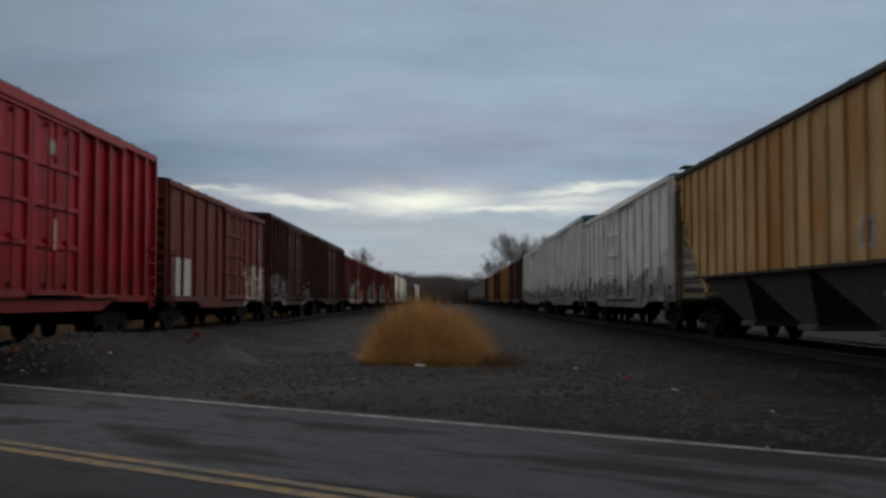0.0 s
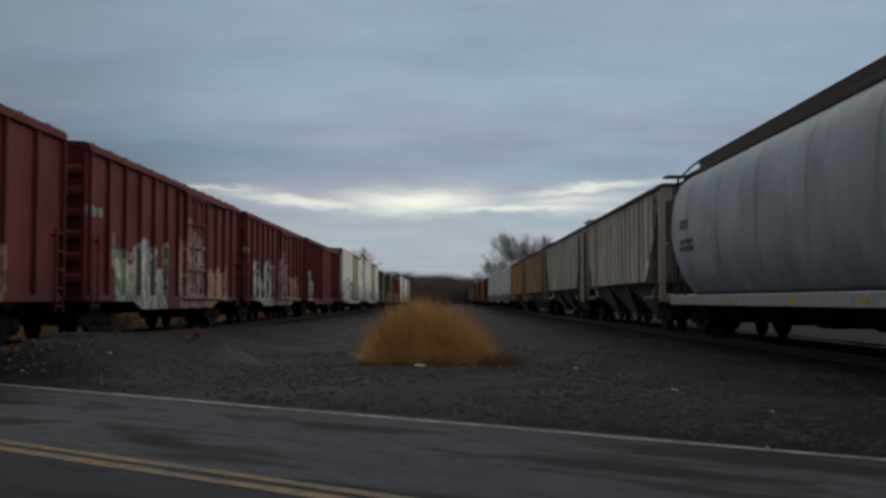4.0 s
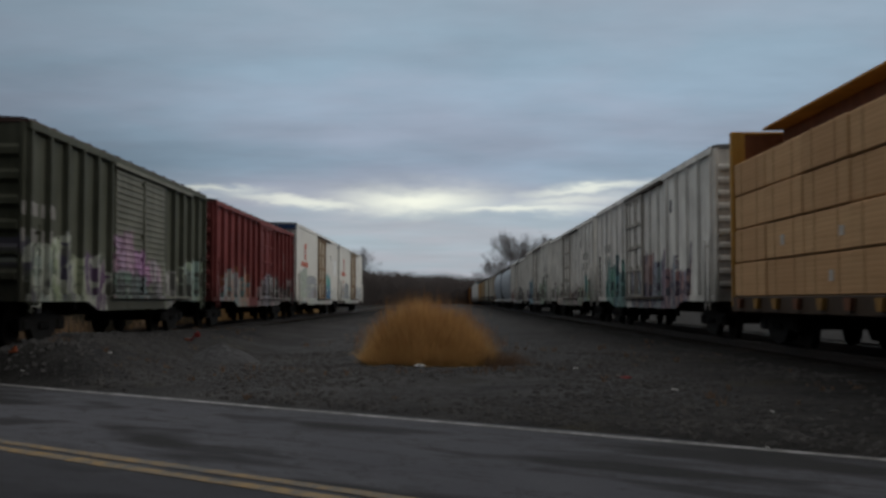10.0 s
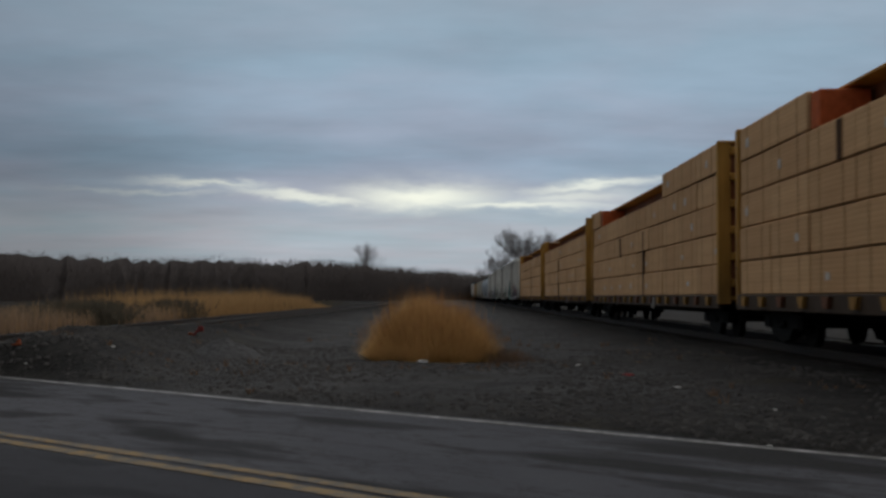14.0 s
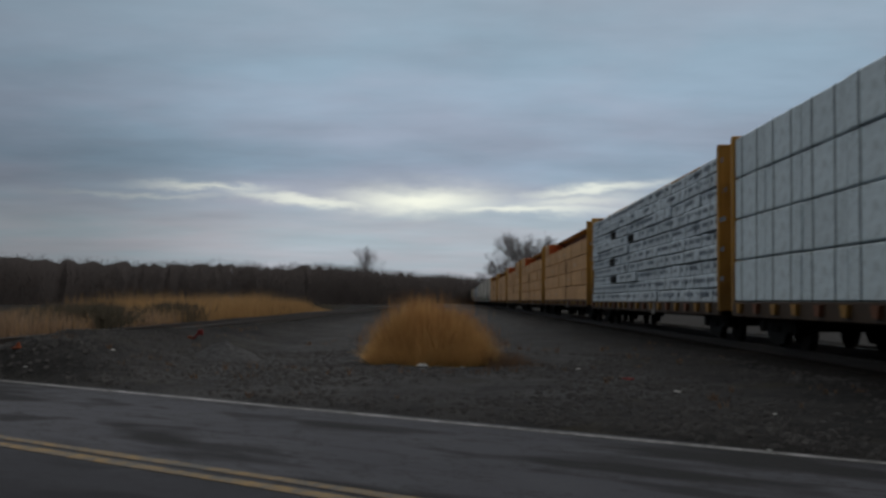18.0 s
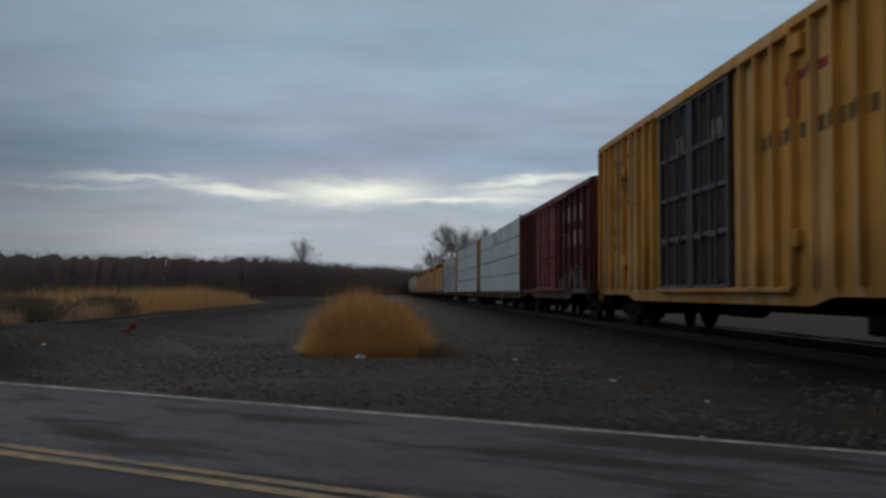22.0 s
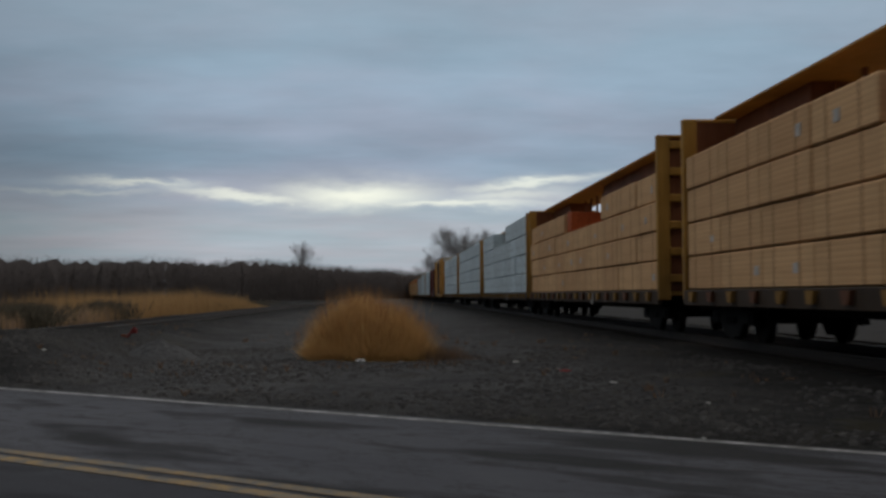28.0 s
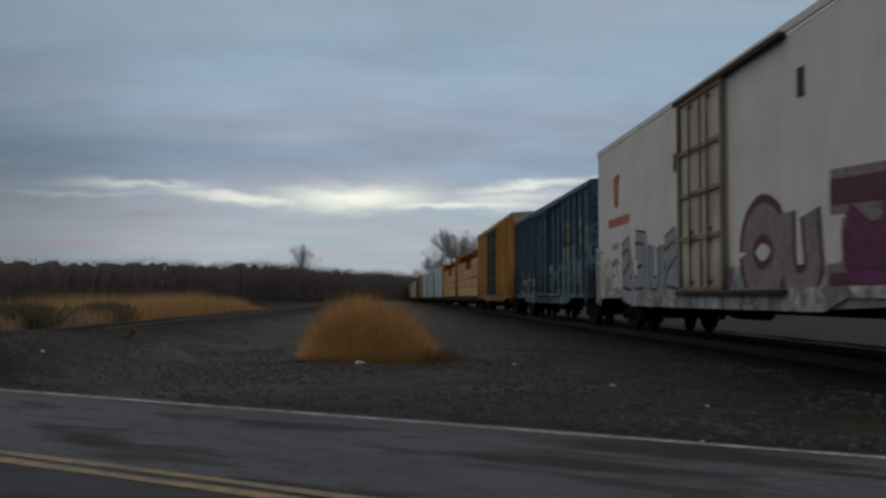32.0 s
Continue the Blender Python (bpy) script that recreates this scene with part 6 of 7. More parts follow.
            stripe = part("emblem", Build().cross(((ya - wide, zt), (ya + wide, zt), (yb + wide, zb), (yb - wide, zb)), -(WALL[c] - 0.01), -(WALL[c] + (0.006 if mat == M_BLUEMARK else 0.009))), mat, c, lab)
            for k in range(26):
                y = -9.7 + 19.4 * k / 25
                f0, f1 = sorted(((y - wide - ya) / (yb - ya), (y + wide - ya) / (yb - ya)))
                f0, f1 = max(0.0, f0), min(1.0, f1)
                if f1 > f0:
                    part("rib_stripe", Build().box(-1.61, -(1.624 if mat == M_BLUEMARK else 1.627), y - 0.046, y + 0.046, zt + (zb - zt) * f1, zt + (zb - zt) * f0), mat, stripe)
        bars(c, -1, 0, word(8.7, -0.55, 3, 2.45, 0.2) + word(8.7, -0.55, 3, 2.05, 0.2), M_DIMMARK)
        bars(c, -1, 0, word(-3.5, -0.34, 13, 3.25, 0.24, 0.7), M_DIMMARK)
        bars(c, -1, 0, [(-6.3, -4.6, 4.15, 4.3), (-5.2, -4.95, 3.6, 4.15)], M_REDMARK, "emblem", "small dark red emblem")
        bars(c, -1, 0, [(-8.6, -8.3, 1.62, 1.72), (-8.6, -8.3, 2.0, 2.2)], M_BLACK, "data_plate")
        bars(c, -1, 0, [(-8.7, -8.25, 1.74, 1.96)], M_MARK, "data_plate", "white data plate")
        bars(c, -1, 0, [(1.0, 1.5, 3.9, 4.2), (-1.6, -1.0, 3.9, 4.2)], M_MARK_DIM, "door_stencil", lift=0.055)
        for yy, zz in ((6.6, 4.05), (6.6, 1.75), (-5.2, 4.7), (-5.0, 1.75)):
            part("placard_board", Build().box(-(WALL[c] - 0.01), -1.61, yy - 0.25, yy + 0.15, zz - 0.14, zz + 0.14, 0.01), m, c)
        right_car(c, front, 19.6)
    yellow_box(-374.68, 84)
    for f, dr in ((-395.1, (5,)), (-419.65, ()), (-444.1, (4, 5, 6))):
        c = centerbeam("centre-beam flat car stacked with printed white wrapped lumber", M_FLAT, M_WRAP, M_STRAP_PALE, 4, 0.885, 10, 2, drop=dr, seed=int(-f), wood_dark=M_FLAT, prints=True, band=0.03)
        right_car(c, f - 0.9, 22.4)
    for i, f in enumerate((-467.6, -492.1)):
        c = centerbeam("ochre centre-beam flat car stacked with tan lumber, upper tier incomplete", M_FLAT, M_LUMBER_FRESH, M_STRAP_BROWN, 4, 0.69, 10, 2, drop=(3, 4, 5), seed=90 + i, wood_dark=M_FLAT_BROWN, windows=(0.2, 6.9), marks=M_MARK, top_chord=4.64)
        part("lumber_block", Build().box(-1.36, -0.16, 1.2, 2.0, 3.15, 3.8, 0.02), M_LUMBER_RED, c, "bundle with red-sealed end")
        right_car(c, f - 0.9, 22.4)
    yellow_box(-516.7, 92)
    m = paint_set("deep_blue_paint", (0.062, 0.112, 0.158), [(2.6, 7.4, 0.5, 2.2, (0.42, 0.40, 0.37), (0.06, 0.07, 0.08), (0.30, 0.30, 0.30)), (-9.2, -1.2, 0.5, 2.2, (0.28, 0.34, 0.36), (0.07, 0.09, 0.10), (0.20, 0.26, 0.29)), (-6.4, -4.0, 1.9, 2.6, (0.14, 0.22, 0.28), (0.10, 0.14, 0.17), (0.16, 0.24, 0.30)), (-9.3, -8.0, 2.2, 3.2, (0.12, 0.20, 0.26), (0.08, 0.11, 0.13), (0.14, 0.22, 0.28))], 93, rust=0.15)
    c = boxcar("deep blue insulated boxcar with grey graffiti and yellow lettering", 18.95, 4.45, m, M_DARK_IRON, m, 17, [(-1.0, 2.1, "ladder")], rib=(0.03, 0.065), group=G, end_ribs=10)
    bars(c, -1, 0, word(-4.3, -0.3, 6, 3.25, 0.26, 0.7) + word(-4.8, -0.3, 4, 2.85, 0.26, 0.7) + word(-4.3, -0.3, 7, 2.4, 0.26, 0.7) + [(-8.0, -7.6, 3.15, 3.5)] + word(-7.6, -0.45, 2, 2.6, 0.32), M_YELLOW_MARK, "lettering", "worn yellow lettering")
    bars(c, -1, 0, [(-7.1, -6.85, 2.6 + k * 0.4, 2.9 + k * 0.4) for k in range(3)], M_REDMARK)
    bars(c, -1, 0, [(-4.6, -4.35, 3.6, 3.95)], M_BLACK, "vent_plate")
    right_car(c, -538.0, 18.95)
    m = paint_set("white_tall_paint", (0.68, 0.67, 0.64), [(-9.4, 9.4, 0.4, 1.4, (0.45, 0.44, 0.42), (0.2, 0.16, 0.18), (0.36, 0.34, 0.34))], 94, rust=0.08, streak=0.10, grime=0.15, mottle=0.4)
    rd = car_paint("rust_streaked_white", (0.52, 0.47, 0.41), rust=0.3, seed=95)
    rf = car_paint("rust_streaked_frame", (0.28, 0.22, 0.17), rust=0.7, seed=96)
    c = boxcar("tall smooth white refrigerator car with rusty door and graffiti", 20.2, 5.12, m, M_GALV, m, 0, [(-1.7, 1.3, "ladder")], rd, rib=(0.05, 0.03), group=G, category="refrigerator car", name="refrigerator_car", end_ribs=0, rise=0.1, soft_top=0.25, frame_mat=rf, track_mat=M_DOOR_TRACK)
    emblem(c, -1, 7.7, 3.76, 0.8)
    bars(c, -1, 0, word(8.7, -0.26, 10, 2.82, 0.24, 0.75), M_ORANGE_MARK, "lettering", "worn orange lettering")
    bars(c, -1, 0, word(8.2, -0.2, 4, 2.2, 0.16, 0.8) + word(8.2, -0.2, 3, 1.75, 0.16, 0.8), M_PALE_ORANGE)
    bars(c, -1, 0, [(-5.3, -5.0, 3.9, 4.35), (1.7, 1.95, 3.6, 4.0)], M_BLACK, "vent_plate")
    spray(c, -1, 1.4, 7.2, 1.0, 2.25, M_SPRAY_GREY, M_SPRAY_BLACK, 4, 120, 0.12, 1.0, (3, 5, 1, 3), 0.5)
    spray(c, -1, 7.3, 9.3, 1.0, 1.95, None, M_SPRAY_BLACK, 4, 121, 0.07)
    # three round maroon letters, then magenta filling
    spray(c, -1, -4.5, -2.4, 1.0, 2.35, M_SPRAY_MAUVE, M_SPRAY_PURPLE, 1, 122, 0.34, 1.0, (6,), 0.36)
    spray(c, -1, -5.8, -4.3, 1.0, 2.35, M_SPRAY_MAUVE, M_SPRAY_PURPLE, 1, 128, 0.3, 1.0, (5,), 0.36)
    spray(c, -1, -8.6, -5.7, 1.0, 2.4, M_SPRAY_PURPLE, M_SPRAY_MAUVE, 1, 129, 0.3, 1.0, (1,), 0.24)
    spray(c, -1, -9.2, -6.6, 1.2, 2.1, M_TAG_MAGENTA, M_SPRAY_PURPLE, 2, 130, 0.1, 1.0)
    bars(c, -1, 0, [(-7.5, -7.0, 1.35, 1.6)], M_MARK, "graffiti", "pale sprayed patch")
    spray(c, -1, -1.4, 1.1, 1.0, 1.9, None, M_SPRAY_PURPLE, 3, 123, 0.09)
    right_car(c, -558.32, 20.2)


M_TEAL = plain("teal_roof_paint", (0.03, 0.14, 0.17), 0.6)
M_GREYMARK = plain("grey_marking", (0.16, 0.16, 0.16), 0.7)
M_DIMMARK = plain("dim_brown_marking", (0.14, 0.10, 0.06), 0.7)
M_BLUEMARK = plain("blue_marking", (0.04, 0.06, 0.18), 0.6)
M_PALE_ROOF = plain("pale_roof_paint", (0.45, 0.42, 0.36), 0.6)
build_left()
build_right()

# ---- plants and distance ----
def blades(b, cx, cy, cz, n, spread, high, rnd, lean=0.5, wide=0.012):
    for _ in range(n):
        a, r = rnd.uniform(0, 2 * math.pi), spread * math.sqrt(rnd.random())
        x, y = cx + r * math.cos(a), cy + r * math.sin(a)
        h = high * rnd.uniform(0.55, 1.1)
        t = rnd.uniform(0, math.pi)
        dx, dy = math.cos(t) * wide, math.sin(t) * wide
        lx, ly = lean * h * rnd.uniform(-1, 1) * 0.5, lean * h * rnd.uniform(-1, 1) * 0.5
        i = len(b.v)
        b.v += [(x - dx, y - dy, cz), (x + dx, y + dy, cz), (x + lx * 0.5 + dx * 0.8, y + ly * 0.5 + dy * 0.8, cz + h * 0.6), (x + lx * 0.5 - dx * 0.8, y + ly * 0.5 - dy * 0.8, cz + h * 0.6), (x + lx * 1.3, y + ly * 1.3, cz + h)]
        b.f += [(i, i + 1, i + 2, i + 3), (i + 3, i + 2, i + 4)]


def raw(b, name, mat):
    me = bpy.data.meshes.new(name)
    me.from_pydata(b.v, [], b.f)
    me.materials.append(mat)
    return me


def straw_clump():
    """A broad sheaf: stalks fan out from a wide foot to a loose, flat, reddish top."""
    rnd = random.Random(11)
    tufts = [Build() for _ in range(7)]
    heads = Build()

    def stalk(b, x, y, lx, ly, h, w):
        t = rnd.uniform(0, math.pi)
        dx, dy = math.cos(t) * w, math.sin(t) * w
        i = len(b.v)
        b.v += [(x - dx, y - dy, -0.02), (x + dx, y + dy, -0.02), (x + lx * 0.42 + dx, y + ly * 0.42 + dy, h * 0.58), (x + lx * 0.42 - dx, y + ly * 0.42 - dy, h * 0.58), (x + lx, y + ly, h)]
        b.f += [(i, i + 1, i + 2, i + 3), (i + 3, i + 2, i + 4)]

    for _ in range(26000):
        a, r = rnd.uniform(0, 2 * math.pi), rnd.random() ** 0.55
        x, y = 1.08 * r * math.cos(a), 0.85 * r * math.sin(a)
        b = tufts[0] if r < 0.4 else tufts[1 + int(a / (2 * math.pi) * 6) % 6]
        lump = 1.05 + 0.30 * noise.noise(Vector((x * 1.7, y * 1.7, 1.0))) + 0.14 * noise.noise(Vector((x * 5.0, y * 5.0, 4.0)))
        full = (0.18 + 0.97 * (1 - r ** 2.5)) * lump
        h = full * (1.0 - 0.80 * rnd.random() ** 1.2)
        lx, ly = x * 0.16 + rnd.gauss(0, 0.13), y * 0.16 + rnd.gauss(0, 0.13)
        stalk(b, x, y, lx, ly, h, rnd.uniform(0.002, 0.0045))
        if rnd.random() < 0.16 and r < 0.9:
            # thin seed stalks that stand above the leaves
            top = full * rnd.uniform(0.8, 1.16)
            px, py = x + lx * 1.1 + rnd.gauss(0, 0.05), y + ly * 1.1 + rnd.gauss(0, 0.05)
            t, w = rnd.uniform(0, math.pi), rnd.uniform(0.0015, 0.004)
            i = len(heads.v)
            heads.v += [(px - w * math.cos(t), py - w * math.sin(t), top * 0.7), (px + w * math.cos(t), py + w * math.sin(t), top * 0.7), (px + rnd.gauss(0, 0.04), py + rnd.gauss(0, 0.04), top)]
            heads.f.append((i, i + 1, i + 2))
    # pale flattened stalks round the foot
    for _ in range(4200):
        a, r = rnd.uniform(0, 2 * math.pi), rnd.uniform(0.86, 1.3)
        blades(tufts[1 + int(a / (2 * math.pi) * 6) % 6], 1.0 * r * math.cos(a), 0.84 * r * math.sin(a), -0.02, 1, 0.05, rnd.uniform(0.04, 0.34) * (1.45 - r), rnd, 1.8, 0.0035)
    t = thing("dry_grass_clump", "tall dense clump of golden dry grass on gravel", "grass clump", at=(-0.36, 19.0, ground_z(-0.36, 19.0)))
    for b in tufts:
        part("tuft", raw(b, "tuft", M_STRAW), None, t)
    part("seed_haze", raw(heads, "seed_haze", M_SEED), None, t, "thin reddish-brown seed heads")["kind"] = "stuff"


def reed_field():
    """Reeds on the bank beyond the left-hand track: a low faded stretch, then a taller golden hump."""
    rnd = random.Random(12)
    gold, pale = Build(), Build()
    n = 0
    while n < 21000:
        y = 24 + 84 * rnd.random() ** 1.25
        x = -12.1 - 7.5 * rnd.random() ** 1.5
        k = noise.noise(Vector((x * 0.22, y * 0.09, 4.0)))
        bush = max(math.exp(-((y - by) / 2.2) ** 2) for by in (39.0, 49.5))
        if rnd.random() < bush * 0.7 or k < -0.32:
            n += 1
            continue
        hump = smooth(46, 56, y) * smooth(112, 72, y)
        h = (0.78 + 0.80 * hump + 0.30 * k) * rnd.uniform(0.62, 1.08) * smooth(112, 88, y)
        golden = rnd.random() < smooth(41, 58, y) + 0.12
        blades(gold if golden else pale, x, y, -0.05, 1, 0.1, max(0.15, h), rnd, 0.4, 0.013)
        n += 1
    for b, mat, lab in ((gold, M_REED, "golden dry reeds beyond the track"), (pale, M_REED_PALE, "faded tan dry reeds beyond the track")):
        ob = new("dry_reeds", raw(b, "dry_reeds", mat))
        tagged(ob, lab, "reeds", kind="stuff")


def grow(b, p, d, length, r, depth, rnd, spread=0.55):
    q = p + d * length
    b.tube(p, q, r, r * 0.66, 5 if depth > 2 else 3)
    if depth == 0:
        return
    for _ in range(3):
        nd = (d + Vector((rnd.gauss(0, spread), rnd.gauss(0, spread), rnd.gauss(0.22, spread * 0.5)))).normalized()
        grow(b, p + d * length * rnd.uniform(0.55, 1.0), nd, length * rnd.uniform(0.6, 0.8), r * 0.6, depth - 1, rnd, spread)


def bare_tree(x, y, high, seed, label, twigs=5, spread=0.55, limbs=10):
    rnd = random.Random(seed)
    t = thing("bare_tree", label, "tree", "bare trees", at=(x, y, -0.1))
    trunk = Build().tube((0, 0, 0), (0.1, 0, high * 0.45), high * 0.020, high * 0.012, 8)
    part("trunk", trunk, M_BARK_GREY, t)
    b = Build()
    for i in range(limbs):
        d = Vector((rnd.gauss(0, spread), rnd.gauss(0, spread), 1)).normalized()
        grow(b, Vector((0.1, 0, high * rnd.uniform(0.22, 0.45))), d, high * 0.21, high * 0.0062, twigs, rnd, 0.5)
    o = new("crown", raw(b, "crown", M_BARK_GREY))
    o.parent = t
    return t


def woods():
    rnd = random.Random(13)
    b = Build()
    line = [(-320, 60), (-150, 95), (-69, 135), (-38, 190), (-14, 260), (12, 345), (60, 420), (260, 470)]
    for k in range(len(line) - 1):
        (xa, ya), (xb, yb) = line[k], line[k + 1]
        ln = math.hypot(xb - xa, yb - ya)
        # the shaded thicket inside the wood, which no light comes through
        m = int(ln / 1.2)
        i0 = len(b.v)
        for j in range(m + 1):
            t = j / m
            x, y = xa + (xb - xa) * t - 1.8, ya + (yb - ya) * t + 3
            h = (7.5 + 1.5 * smooth(165, 240, y) + 1.3 * noise.noise(Vector((x * 0.05, y * 0.05, 0)))) * rnd.uniform(0.80, 0.93)
            b.v += [(x, y, -1), (x + rnd.gauss(0, 0.5), y + rnd.gauss(0, 0.5), h * 0.5), (x, y, h)]
        for j in range(m):
            for q in (0, 1):
                k0 = i0 + 3 * j + q
                b.f.append((k0, k0 + 3, k0 + 4, k0 + 1))
        for _ in range(int(ln * 6)):
            t, off = rnd.random(), abs(rnd.gauss(0, 8))
            x, y = xa + (xb - xa) * t - off * 0.6, ya + (yb - ya) * t + off
            h = 7.45 + 1.5 * smooth(165, 240, y) + 1.1 * noise.noise(Vector((x * 0.05, y * 0.05, 0))) + 0.7 * noise.noise(Vector((x * 0.23, y * 0.23, 6))) + rnd.gauss(0, 0.2)
            rad = rnd.uniform(1.3, 2.4)
            for _ in range(20):
                # the dense dark foot of the wood
                q, w = rnd.uniform(0, math.pi), rnd.uniform(0.05, 0.16)
                px, py, zc = x + rnd.gauss(0, 1.4), y + rnd.gauss(0, 1.4), h * rnd.uniform(-0.05, 0.70)
                i = len(b.v)
                b.v += [(px - w * math.cos(q), py - w * math.sin(q), zc), (px + w * math.cos(q), py + w * math.sin(q), zc), (px + rnd.gauss(0, 0.3), py + rnd.gauss(0, 0.3), zc + rnd.uniform(0.5, 1.2))]
                b.f.append((i, i + 1, i + 2))
            for _ in range(58):
                # twigs spread through an upright oval crown that reaches the brush below
                u, a = rnd.random(), rnd.uniform(0, 2 * math.pi)
                zc = h * (0.02 + 0.95 * u)
                rr = rad * math.sqrt(max(0.05, 1 - (2 * u - 0.75) ** 2 / 1.6)) * math.sqrt(rnd.random())
                px, py = x + rr * math.cos(a), y + rr * math.sin(a)
                near = min(1.0, 0.3 + y / 330)
                ln2 = rnd.uniform(0.35, 0.85) * near
                w = rnd.uniform(0.025, 0.085) * (1.3 - 0.75 * u) * near
                q = rnd.uniform(0, math.pi)
                lx, ly = math.cos(a) * rnd.uniform(0, 0.7), math.sin(a) * rnd.uniform(0, 0.7)
                i = len(b.v)
                b.v += [(px - w * math.cos(q), py - w * math.sin(q), zc - 0.4), (px + w * math.cos(q), py + w * math.sin(q), zc - 0.4), (px + lx, py + ly, min(h * 1.03, zc - 0.4 + ln2))]
                b.f.append((i, i + 1, i + 2))
    ob = new("far_woods", raw(b, "far_woods", M_BRUSH))
    tagged(ob, "distant belt of bare brown winter woods", "woods", kind="stuff")


def gravel():
    """Loose stones on the ground before the tracks."""
    rnd = random.Random(17)
    b = Build()
    n = 0
    while n < 15000:
        y = 5 + 32 * rnd.random() ** 1.5
        x = rnd.uniform(-7.6, 6.3)
        s = road_off(x, y)
        if s < 3.7:
            continue
        if noise.noise(Vector((x * 0.5, y * 0.5, 8.0))) + rnd.uniform(-0.35, 0.35) < -0.1:
            continue
        r = 0.010 + 0.04 * rnd.random() ** 6
        z = ground_z(x, y)
        a = rnd.uniform(0, 6.28)
        i = len(b.v)
        c, d = math.cos(a) * r, math.sin(a) * r
        k = rnd.uniform(0.6, 1.3)
        b.v += [(x + c, y + d, z), (x - d * k, y + c * k, z + r * 0.15), (x - c, y - d, z), (x + d * k, y - c * k, z + r * 0.1), (x + c * 0.3, y + d * 0.3, z + r * rnd.uniform(0.2, 0.5)), (x - c * 0.4, y - d * 0.2, z + r * rnd.uniform(0.15, 0.4))]
        b.f += [(i, i + 1, i + 4), (i + 1, i + 5, i + 4), (i + 1, i + 2, i + 5), (i + 2, i + 3, i + 5), (i + 3, i + 4, i + 5), (i + 3, i, i + 4)]
        n += 1
    # clods and broken ballast lying thick on the yard
    n = 0
    while n < 6000:
        y = 7.5 + 15 * rnd.random() ** 1.4
        x = rnd.uniform(-7.8, 6.2)
        if road_off(x, y) < 3.85 or noise.noise(Vector((x * 0.33, y * 0.33, 5.0))) + 0.10 * abs(x) + rnd.uniform(-0.25, 0.25) < 0.12:
            continue
        n += 1
        r, a, z = rnd.uniform(0.02, 0.065), rnd.uniform(0, 6.28), ground_z(x, y)
        ring = [(x + r * rnd.uniform(0.7, 1.2) * math.cos(a + q * 1.047), y + r * rnd.uniform(0.7, 1.2) * math.sin(a + q * 1.047)) for q in range(6)]
        i = len(b.v)
        b.v += [(px, py, z - 0.01) for px, py in ring] + [(x + (px - x) * 0.55, y + (py - y) * 0.55, z + r * rnd.uniform(0.15, 0.42)) for px, py in ring]
        b.f += [(i + q, i + (q + 1) % 6, i + 6 + (q + 1) % 6, i + 6 + q) for q in range(6)] + [tuple(range(i + 6, i + 12))]
    ob = new("loose_gravel", raw(b, "loose_gravel", M_STONE))
    tagged(ob, "loose grey gravel scattered on the yard", "gravel", kind="stuff")


M_STONE = blade_mat("gravel_stone", (0.060, 0.059, 0.060), (0.036, 0.035, 0.036), (0.040, 0.039, 0.039), 0.0)


def weeds():
    rnd = random.Random(18)
    b = Build()
    for _ in range(420):
        y = 7 + 24 * rnd.random()
        x = rnd.uniform(-7.2, 5.6)
        if road_off(x, y) < 3.55 or noise.noise(Vector((x * 0.4, y * 0.4, 2.0))) < 0.05:
            continue
        blades(b, x, y, ground_z(x, y) - 0.01, rnd.randint(4, 12), rnd.uniform(0.03, 0.14), rnd.uniform(0.05, 0.16), rnd, 1.2, 0.006)
    # a low reddish skirt of weeds beside the tall clump
    for _ in range(150):
        x, y = 0.5 + abs(rnd.gauss(0, 0.5)), 18.9 + rnd.gauss(0, 0.4)
        blades(b, x, y, ground_z(x, y) - 0.01, 9, 0.12, rnd.uniform(0.1, 0.5) * max(0.25, 1.3 - 0.6 * x), rnd, 1.0, 0.003)
    ob = new("withered_weeds", raw(b, "withered_weeds", M_WEED))
    tagged(ob, "low withered brown weeds on gravel", "weeds", kind="stuff")


M_WEED = blade_mat("withered_weed", (0.17, 0.105, 0.07), (0.10, 0.07, 0.05), (0.07, 0.05, 0.035))
gravel()
weeds()


def scrub():
    """Two dark bushes and low thicket among the reeds."""
    rnd = random.Random(19)
    b = Build()
    for k in range(800):
        if k < 300:
            by, bx = rnd.choice(((39.0, -12.9), (39.0, -13.6), (49.5, -13.0)))
            x, y, high = bx + rnd.gauss(0, 0.45), by + rnd.gauss(0, 1.0), 0.85
        else:
            x, y, high = -12.4 - abs(rnd.gauss(0, 1)) * 8, rnd.uniform(28, 125), 0.5
        for _ in range(16):
            px, py = x + rnd.gauss(0, 0.35), y + rnd.gauss(0, 0.4)
            q, w, z = rnd.uniform(0, math.pi), rnd.uniform(0.01, 0.04), rnd.uniform(-0.1, high * 0.75)
            i = len(b.v)
            b.v += [(px - w * math.cos(q), py - w * math.sin(q), z), (px + w * math.cos(q), py + w * math.sin(q), z), (px + rnd.gauss(0, 0.2), py + rnd.gauss(0, 0.2), z + rnd.uniform(0.2, 0.45))]
            b.f.append((i, i + 1, i + 2))
    ob = new("low_scrub", raw(b, "low_scrub", M_SCRUB))
    tagged(ob, "low bare grey-brown scrub among reeds", "scrub", kind="stuff")


M_SCRUB = blade_mat("grey_scrub", (0.10, 0.085, 0.062), (0.075, 0.065, 0.05), (0.06, 0.055, 0.045))


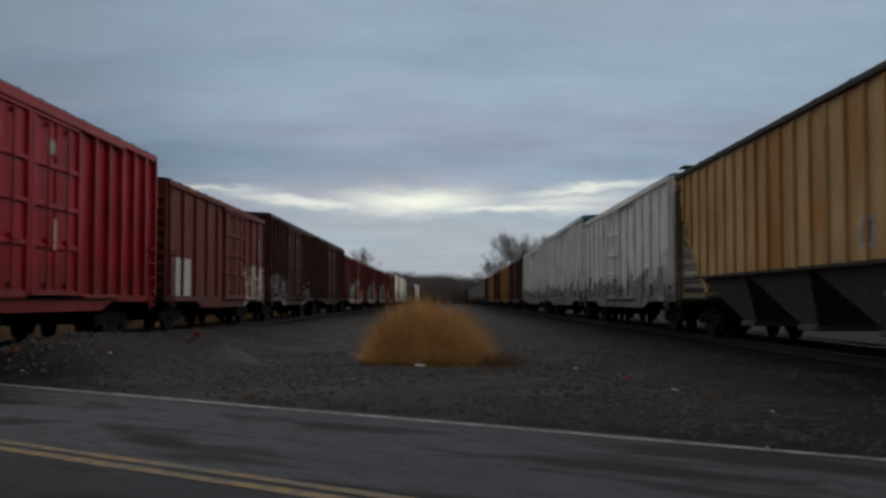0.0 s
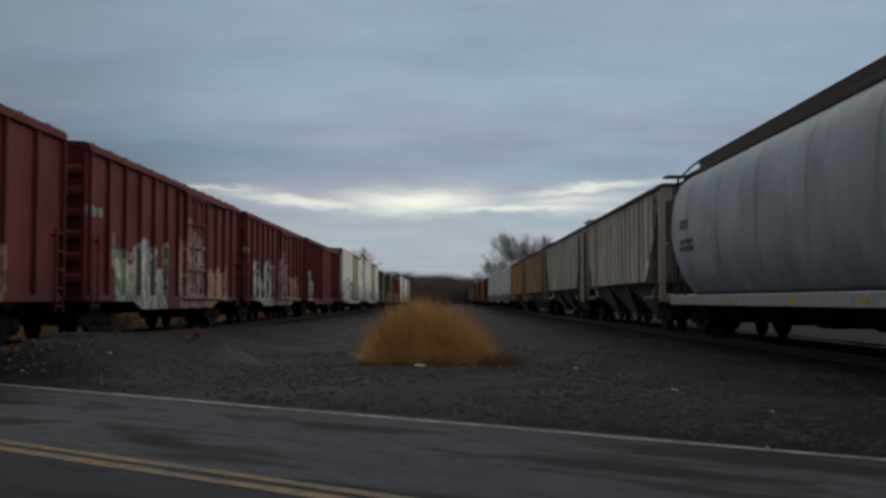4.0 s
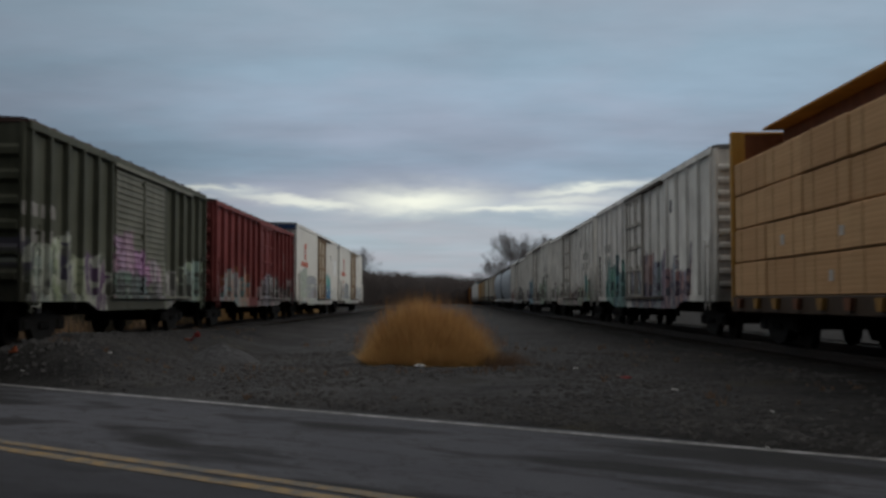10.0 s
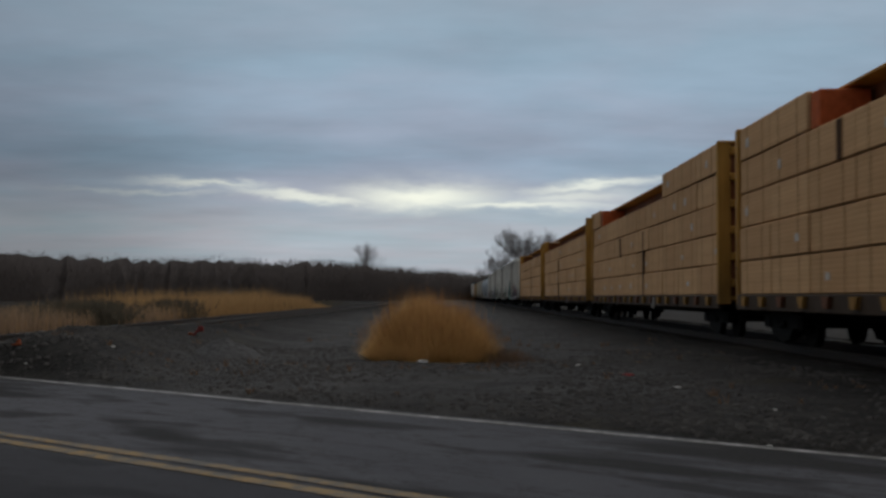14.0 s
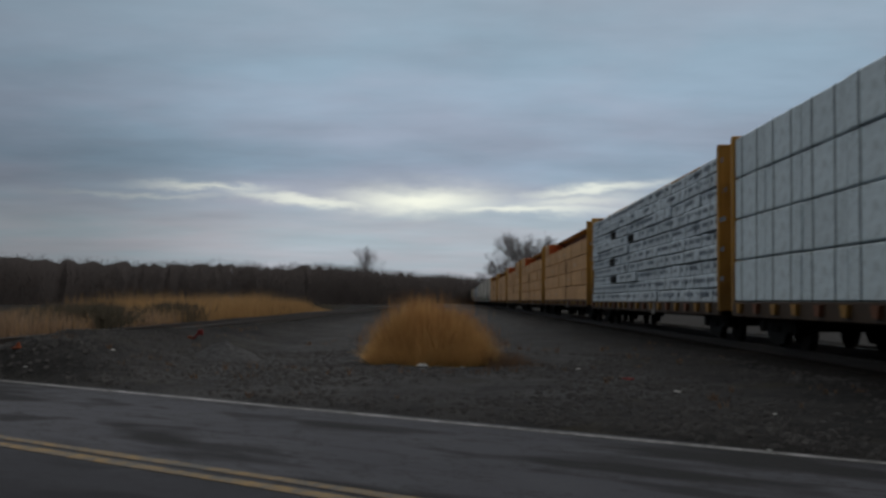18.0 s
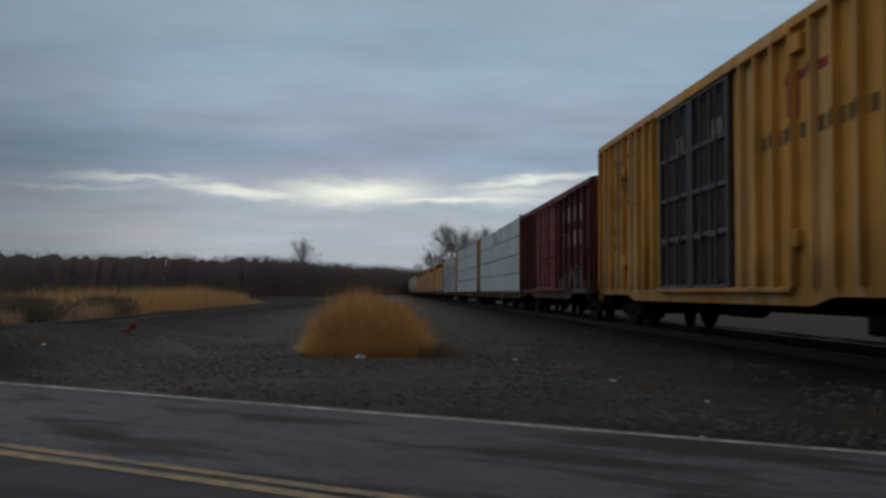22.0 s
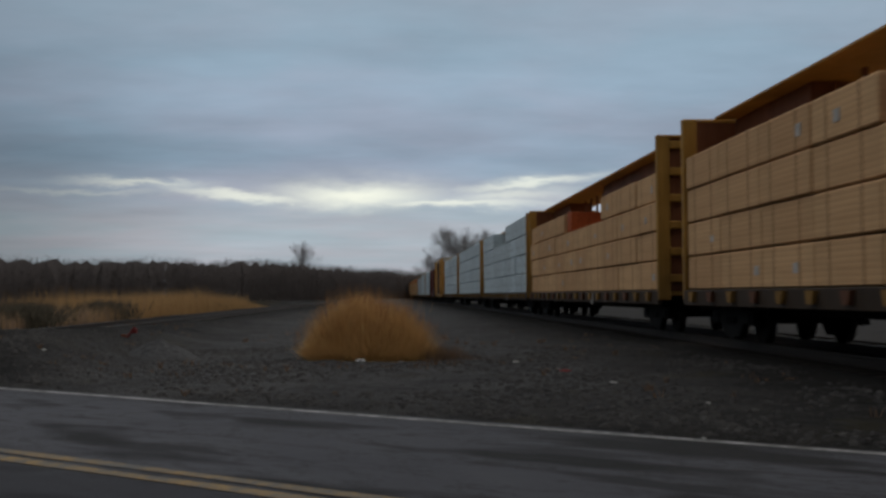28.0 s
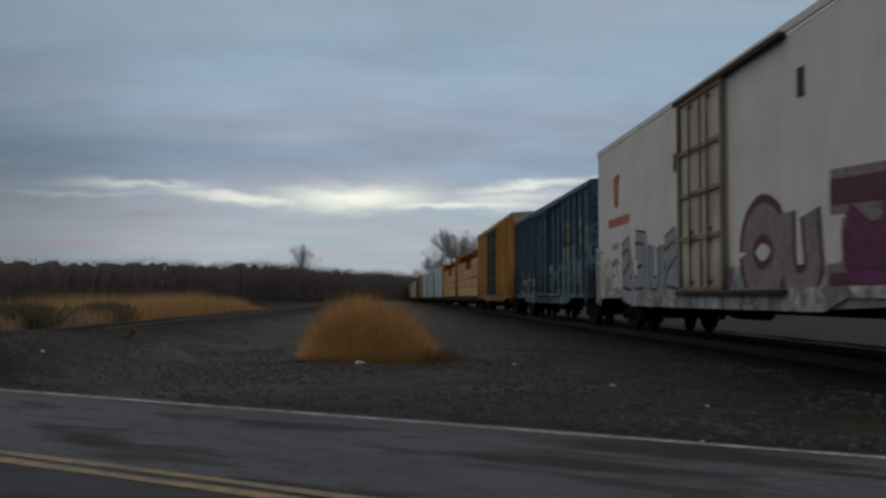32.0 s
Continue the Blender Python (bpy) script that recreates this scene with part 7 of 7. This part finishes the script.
def scrap(x, y, size, mat, name, label, category, seed, flat=0.35):
    """A crumpled bit lying on the ground."""
    rnd = random.Random(seed)
    b = Build()
    n, m = 9, 5
    for j in range(m):
        for i in range(n):
            a, e = 2 * math.pi * i / n, math.pi * (j + 0.5) / m
            r = size * rnd.uniform(0.7, 1.15)
            b.v.append((r * math.sin(e) * math.cos(a), r * 0.7 * math.sin(e) * math.sin(a), size * flat + r * flat * math.cos(e)))
    for j in range(m - 1):
        for i in range(n):
            b.f.append((j * n + i, j * n + (i + 1) % n, (j + 1) * n + (i + 1) % n, (j + 1) * n + i))
    b.f += [tuple(range(n)), tuple(range((m - 1) * n, m * n))]
    ob = solid(name, b, mat, label, category)
    ob.location = (x, y, ground_z(x, y) - 0.005)


M_PAPER = plain("dirty_white_paper", (0.34, 0.34, 0.345), 0.8)
M_RED_RAG = plain("faded_red_plastic", (0.15, 0.022, 0.022), 0.6)
M_ORANGE = plain("orange_plastic", (0.15, 0.04, 0.018), 0.6)


def yard_bits():
    G = "litter on the gravel"
    for k, (x, y, s) in enumerate(((-0.47, 17.72, 0.10), (2.74, 12.95, 0.055), (2.1, 17.6, 0.06), (2.5, 8.4, 0.03), (-5.15, 16.2, 0.045), (0.75, 18.6, 0.045), (-6.0, 15.0, 0.035), (0.2, 17.85, 0.045), (3.2, 10.6, 0.035))):
        scrap(x, y, s, M_PAPER, "litter_scrap", "crumpled dirty white litter on gravel", "litter", 40 + k)
    scrap(2.54, 15.3, 0.10, M_RED_RAG, "litter_scrap", "flattened faded red plastic scrap on gravel", "litter", 60, 0.2)
    # broken orange marker leaning on the bank
    t = thing("orange_marker", "leaning broken orange marker post on gravel", "marker", at=(-5.2, 21.8, ground_z(-5.2, 21.8)))
    part("post", Build().tube((-0.1, 0, 0.0), (0.08, 0, 0.22), 0.025, 0.02, 8), M_RED_RAG, t)
    part("flap", Build().box(0.0, 0.12, -0.02, 0.02, 0.1, 0.2, 0.01), M_RED_RAG, t)
    part("flap", Build().box(-0.2, -0.1, -0.03, 0.03, 0.0, 0.08, 0.01), M_ORANGE, t)
    x, y = -6.52, 16.0
    t = thing("traffic_cone_stub", "small squashed orange cone on the bank", "cone", at=(x, y, ground_z(x, y)))
    part("base", Build().box(-0.07, 0.07, -0.07, 0.07, -0.01, 0.015, 0.006), M_ORANGE, t)
    part("cone", Build().tube((0, 0, 0.012), (0.012, 0, 0.085), 0.045, 0.02, 10), M_ORANGE, t)
    # small heap of pale stone
    rnd = random.Random(3)
    b = Build()
    n = 26
    for j in range(n):
        for i in range(n):
            u, v = 2 * i / (n - 1) - 1, 2 * j / (n - 1) - 1
            d = math.hypot(u, v)
            b.v.append((u * 0.72, v * 0.7, 0.34 * max(0, 1 - d) ** 0.8 * (1 + 0.2 * rnd.random()) - 0.04))
    for j in range(n - 1):
        for i in range(n - 1):
            b.f.append((j * n + i, j * n + i + 1, (j + 1) * n + i + 1, (j + 1) * n + i))
    ob = solid("gravel_mound", b, M_HEAP, "small low mound of grey gravel", "gravel mound")
    ob.location = (-4.05, 19.0, ground_z(-4.05, 19.0))


M_HEAP = plain("heaped_grey_gravel", (0.048, 0.049, 0.053), 0.95, vary=0.4, scale=9)
straw_clump()
reed_field()
scrub()
yard_bits()
woods()
bare_tree(12.2, 200, 15.4, 21, "tall bare winter tree beyond the tracks", 6, 0.42, 13)
bare_tree(10.9, 262, 13.0, 22, "bare winter tree beyond the tracks", 6, 0.5, 11)
bare_tree(14.0, 170, 12.6, 23, "bare winter tree beyond the tracks", 6, 0.45, 12)
bare_tree(-23.2, 285, 16.2, 24, "slender bare tree standing above the far woods", 5, 0.2, 8)

# ---- what moves ----
RIGHT_RUN = [0, 74.9, 149.1, 223.2, 295.5, 368.5, 442.2, 515.2, 589.0]
LEFT_RUN = [0, 77.0, 154.6, 233.1, 312.1, 391, 470, 549, 628]


def motions():
    for car, y in LEFT:
        walk(car, [(4 * i, pose(LEFT_X, y - d, RAIL_Z)) for i, d in enumerate(LEFT_RUN)])
    for car, y in RIGHT:
        walk(car, [(4 * i, pose(RIGHT_X, y + d, RAIL_Z)) for i, d in enumerate(RIGHT_RUN)])


motions()
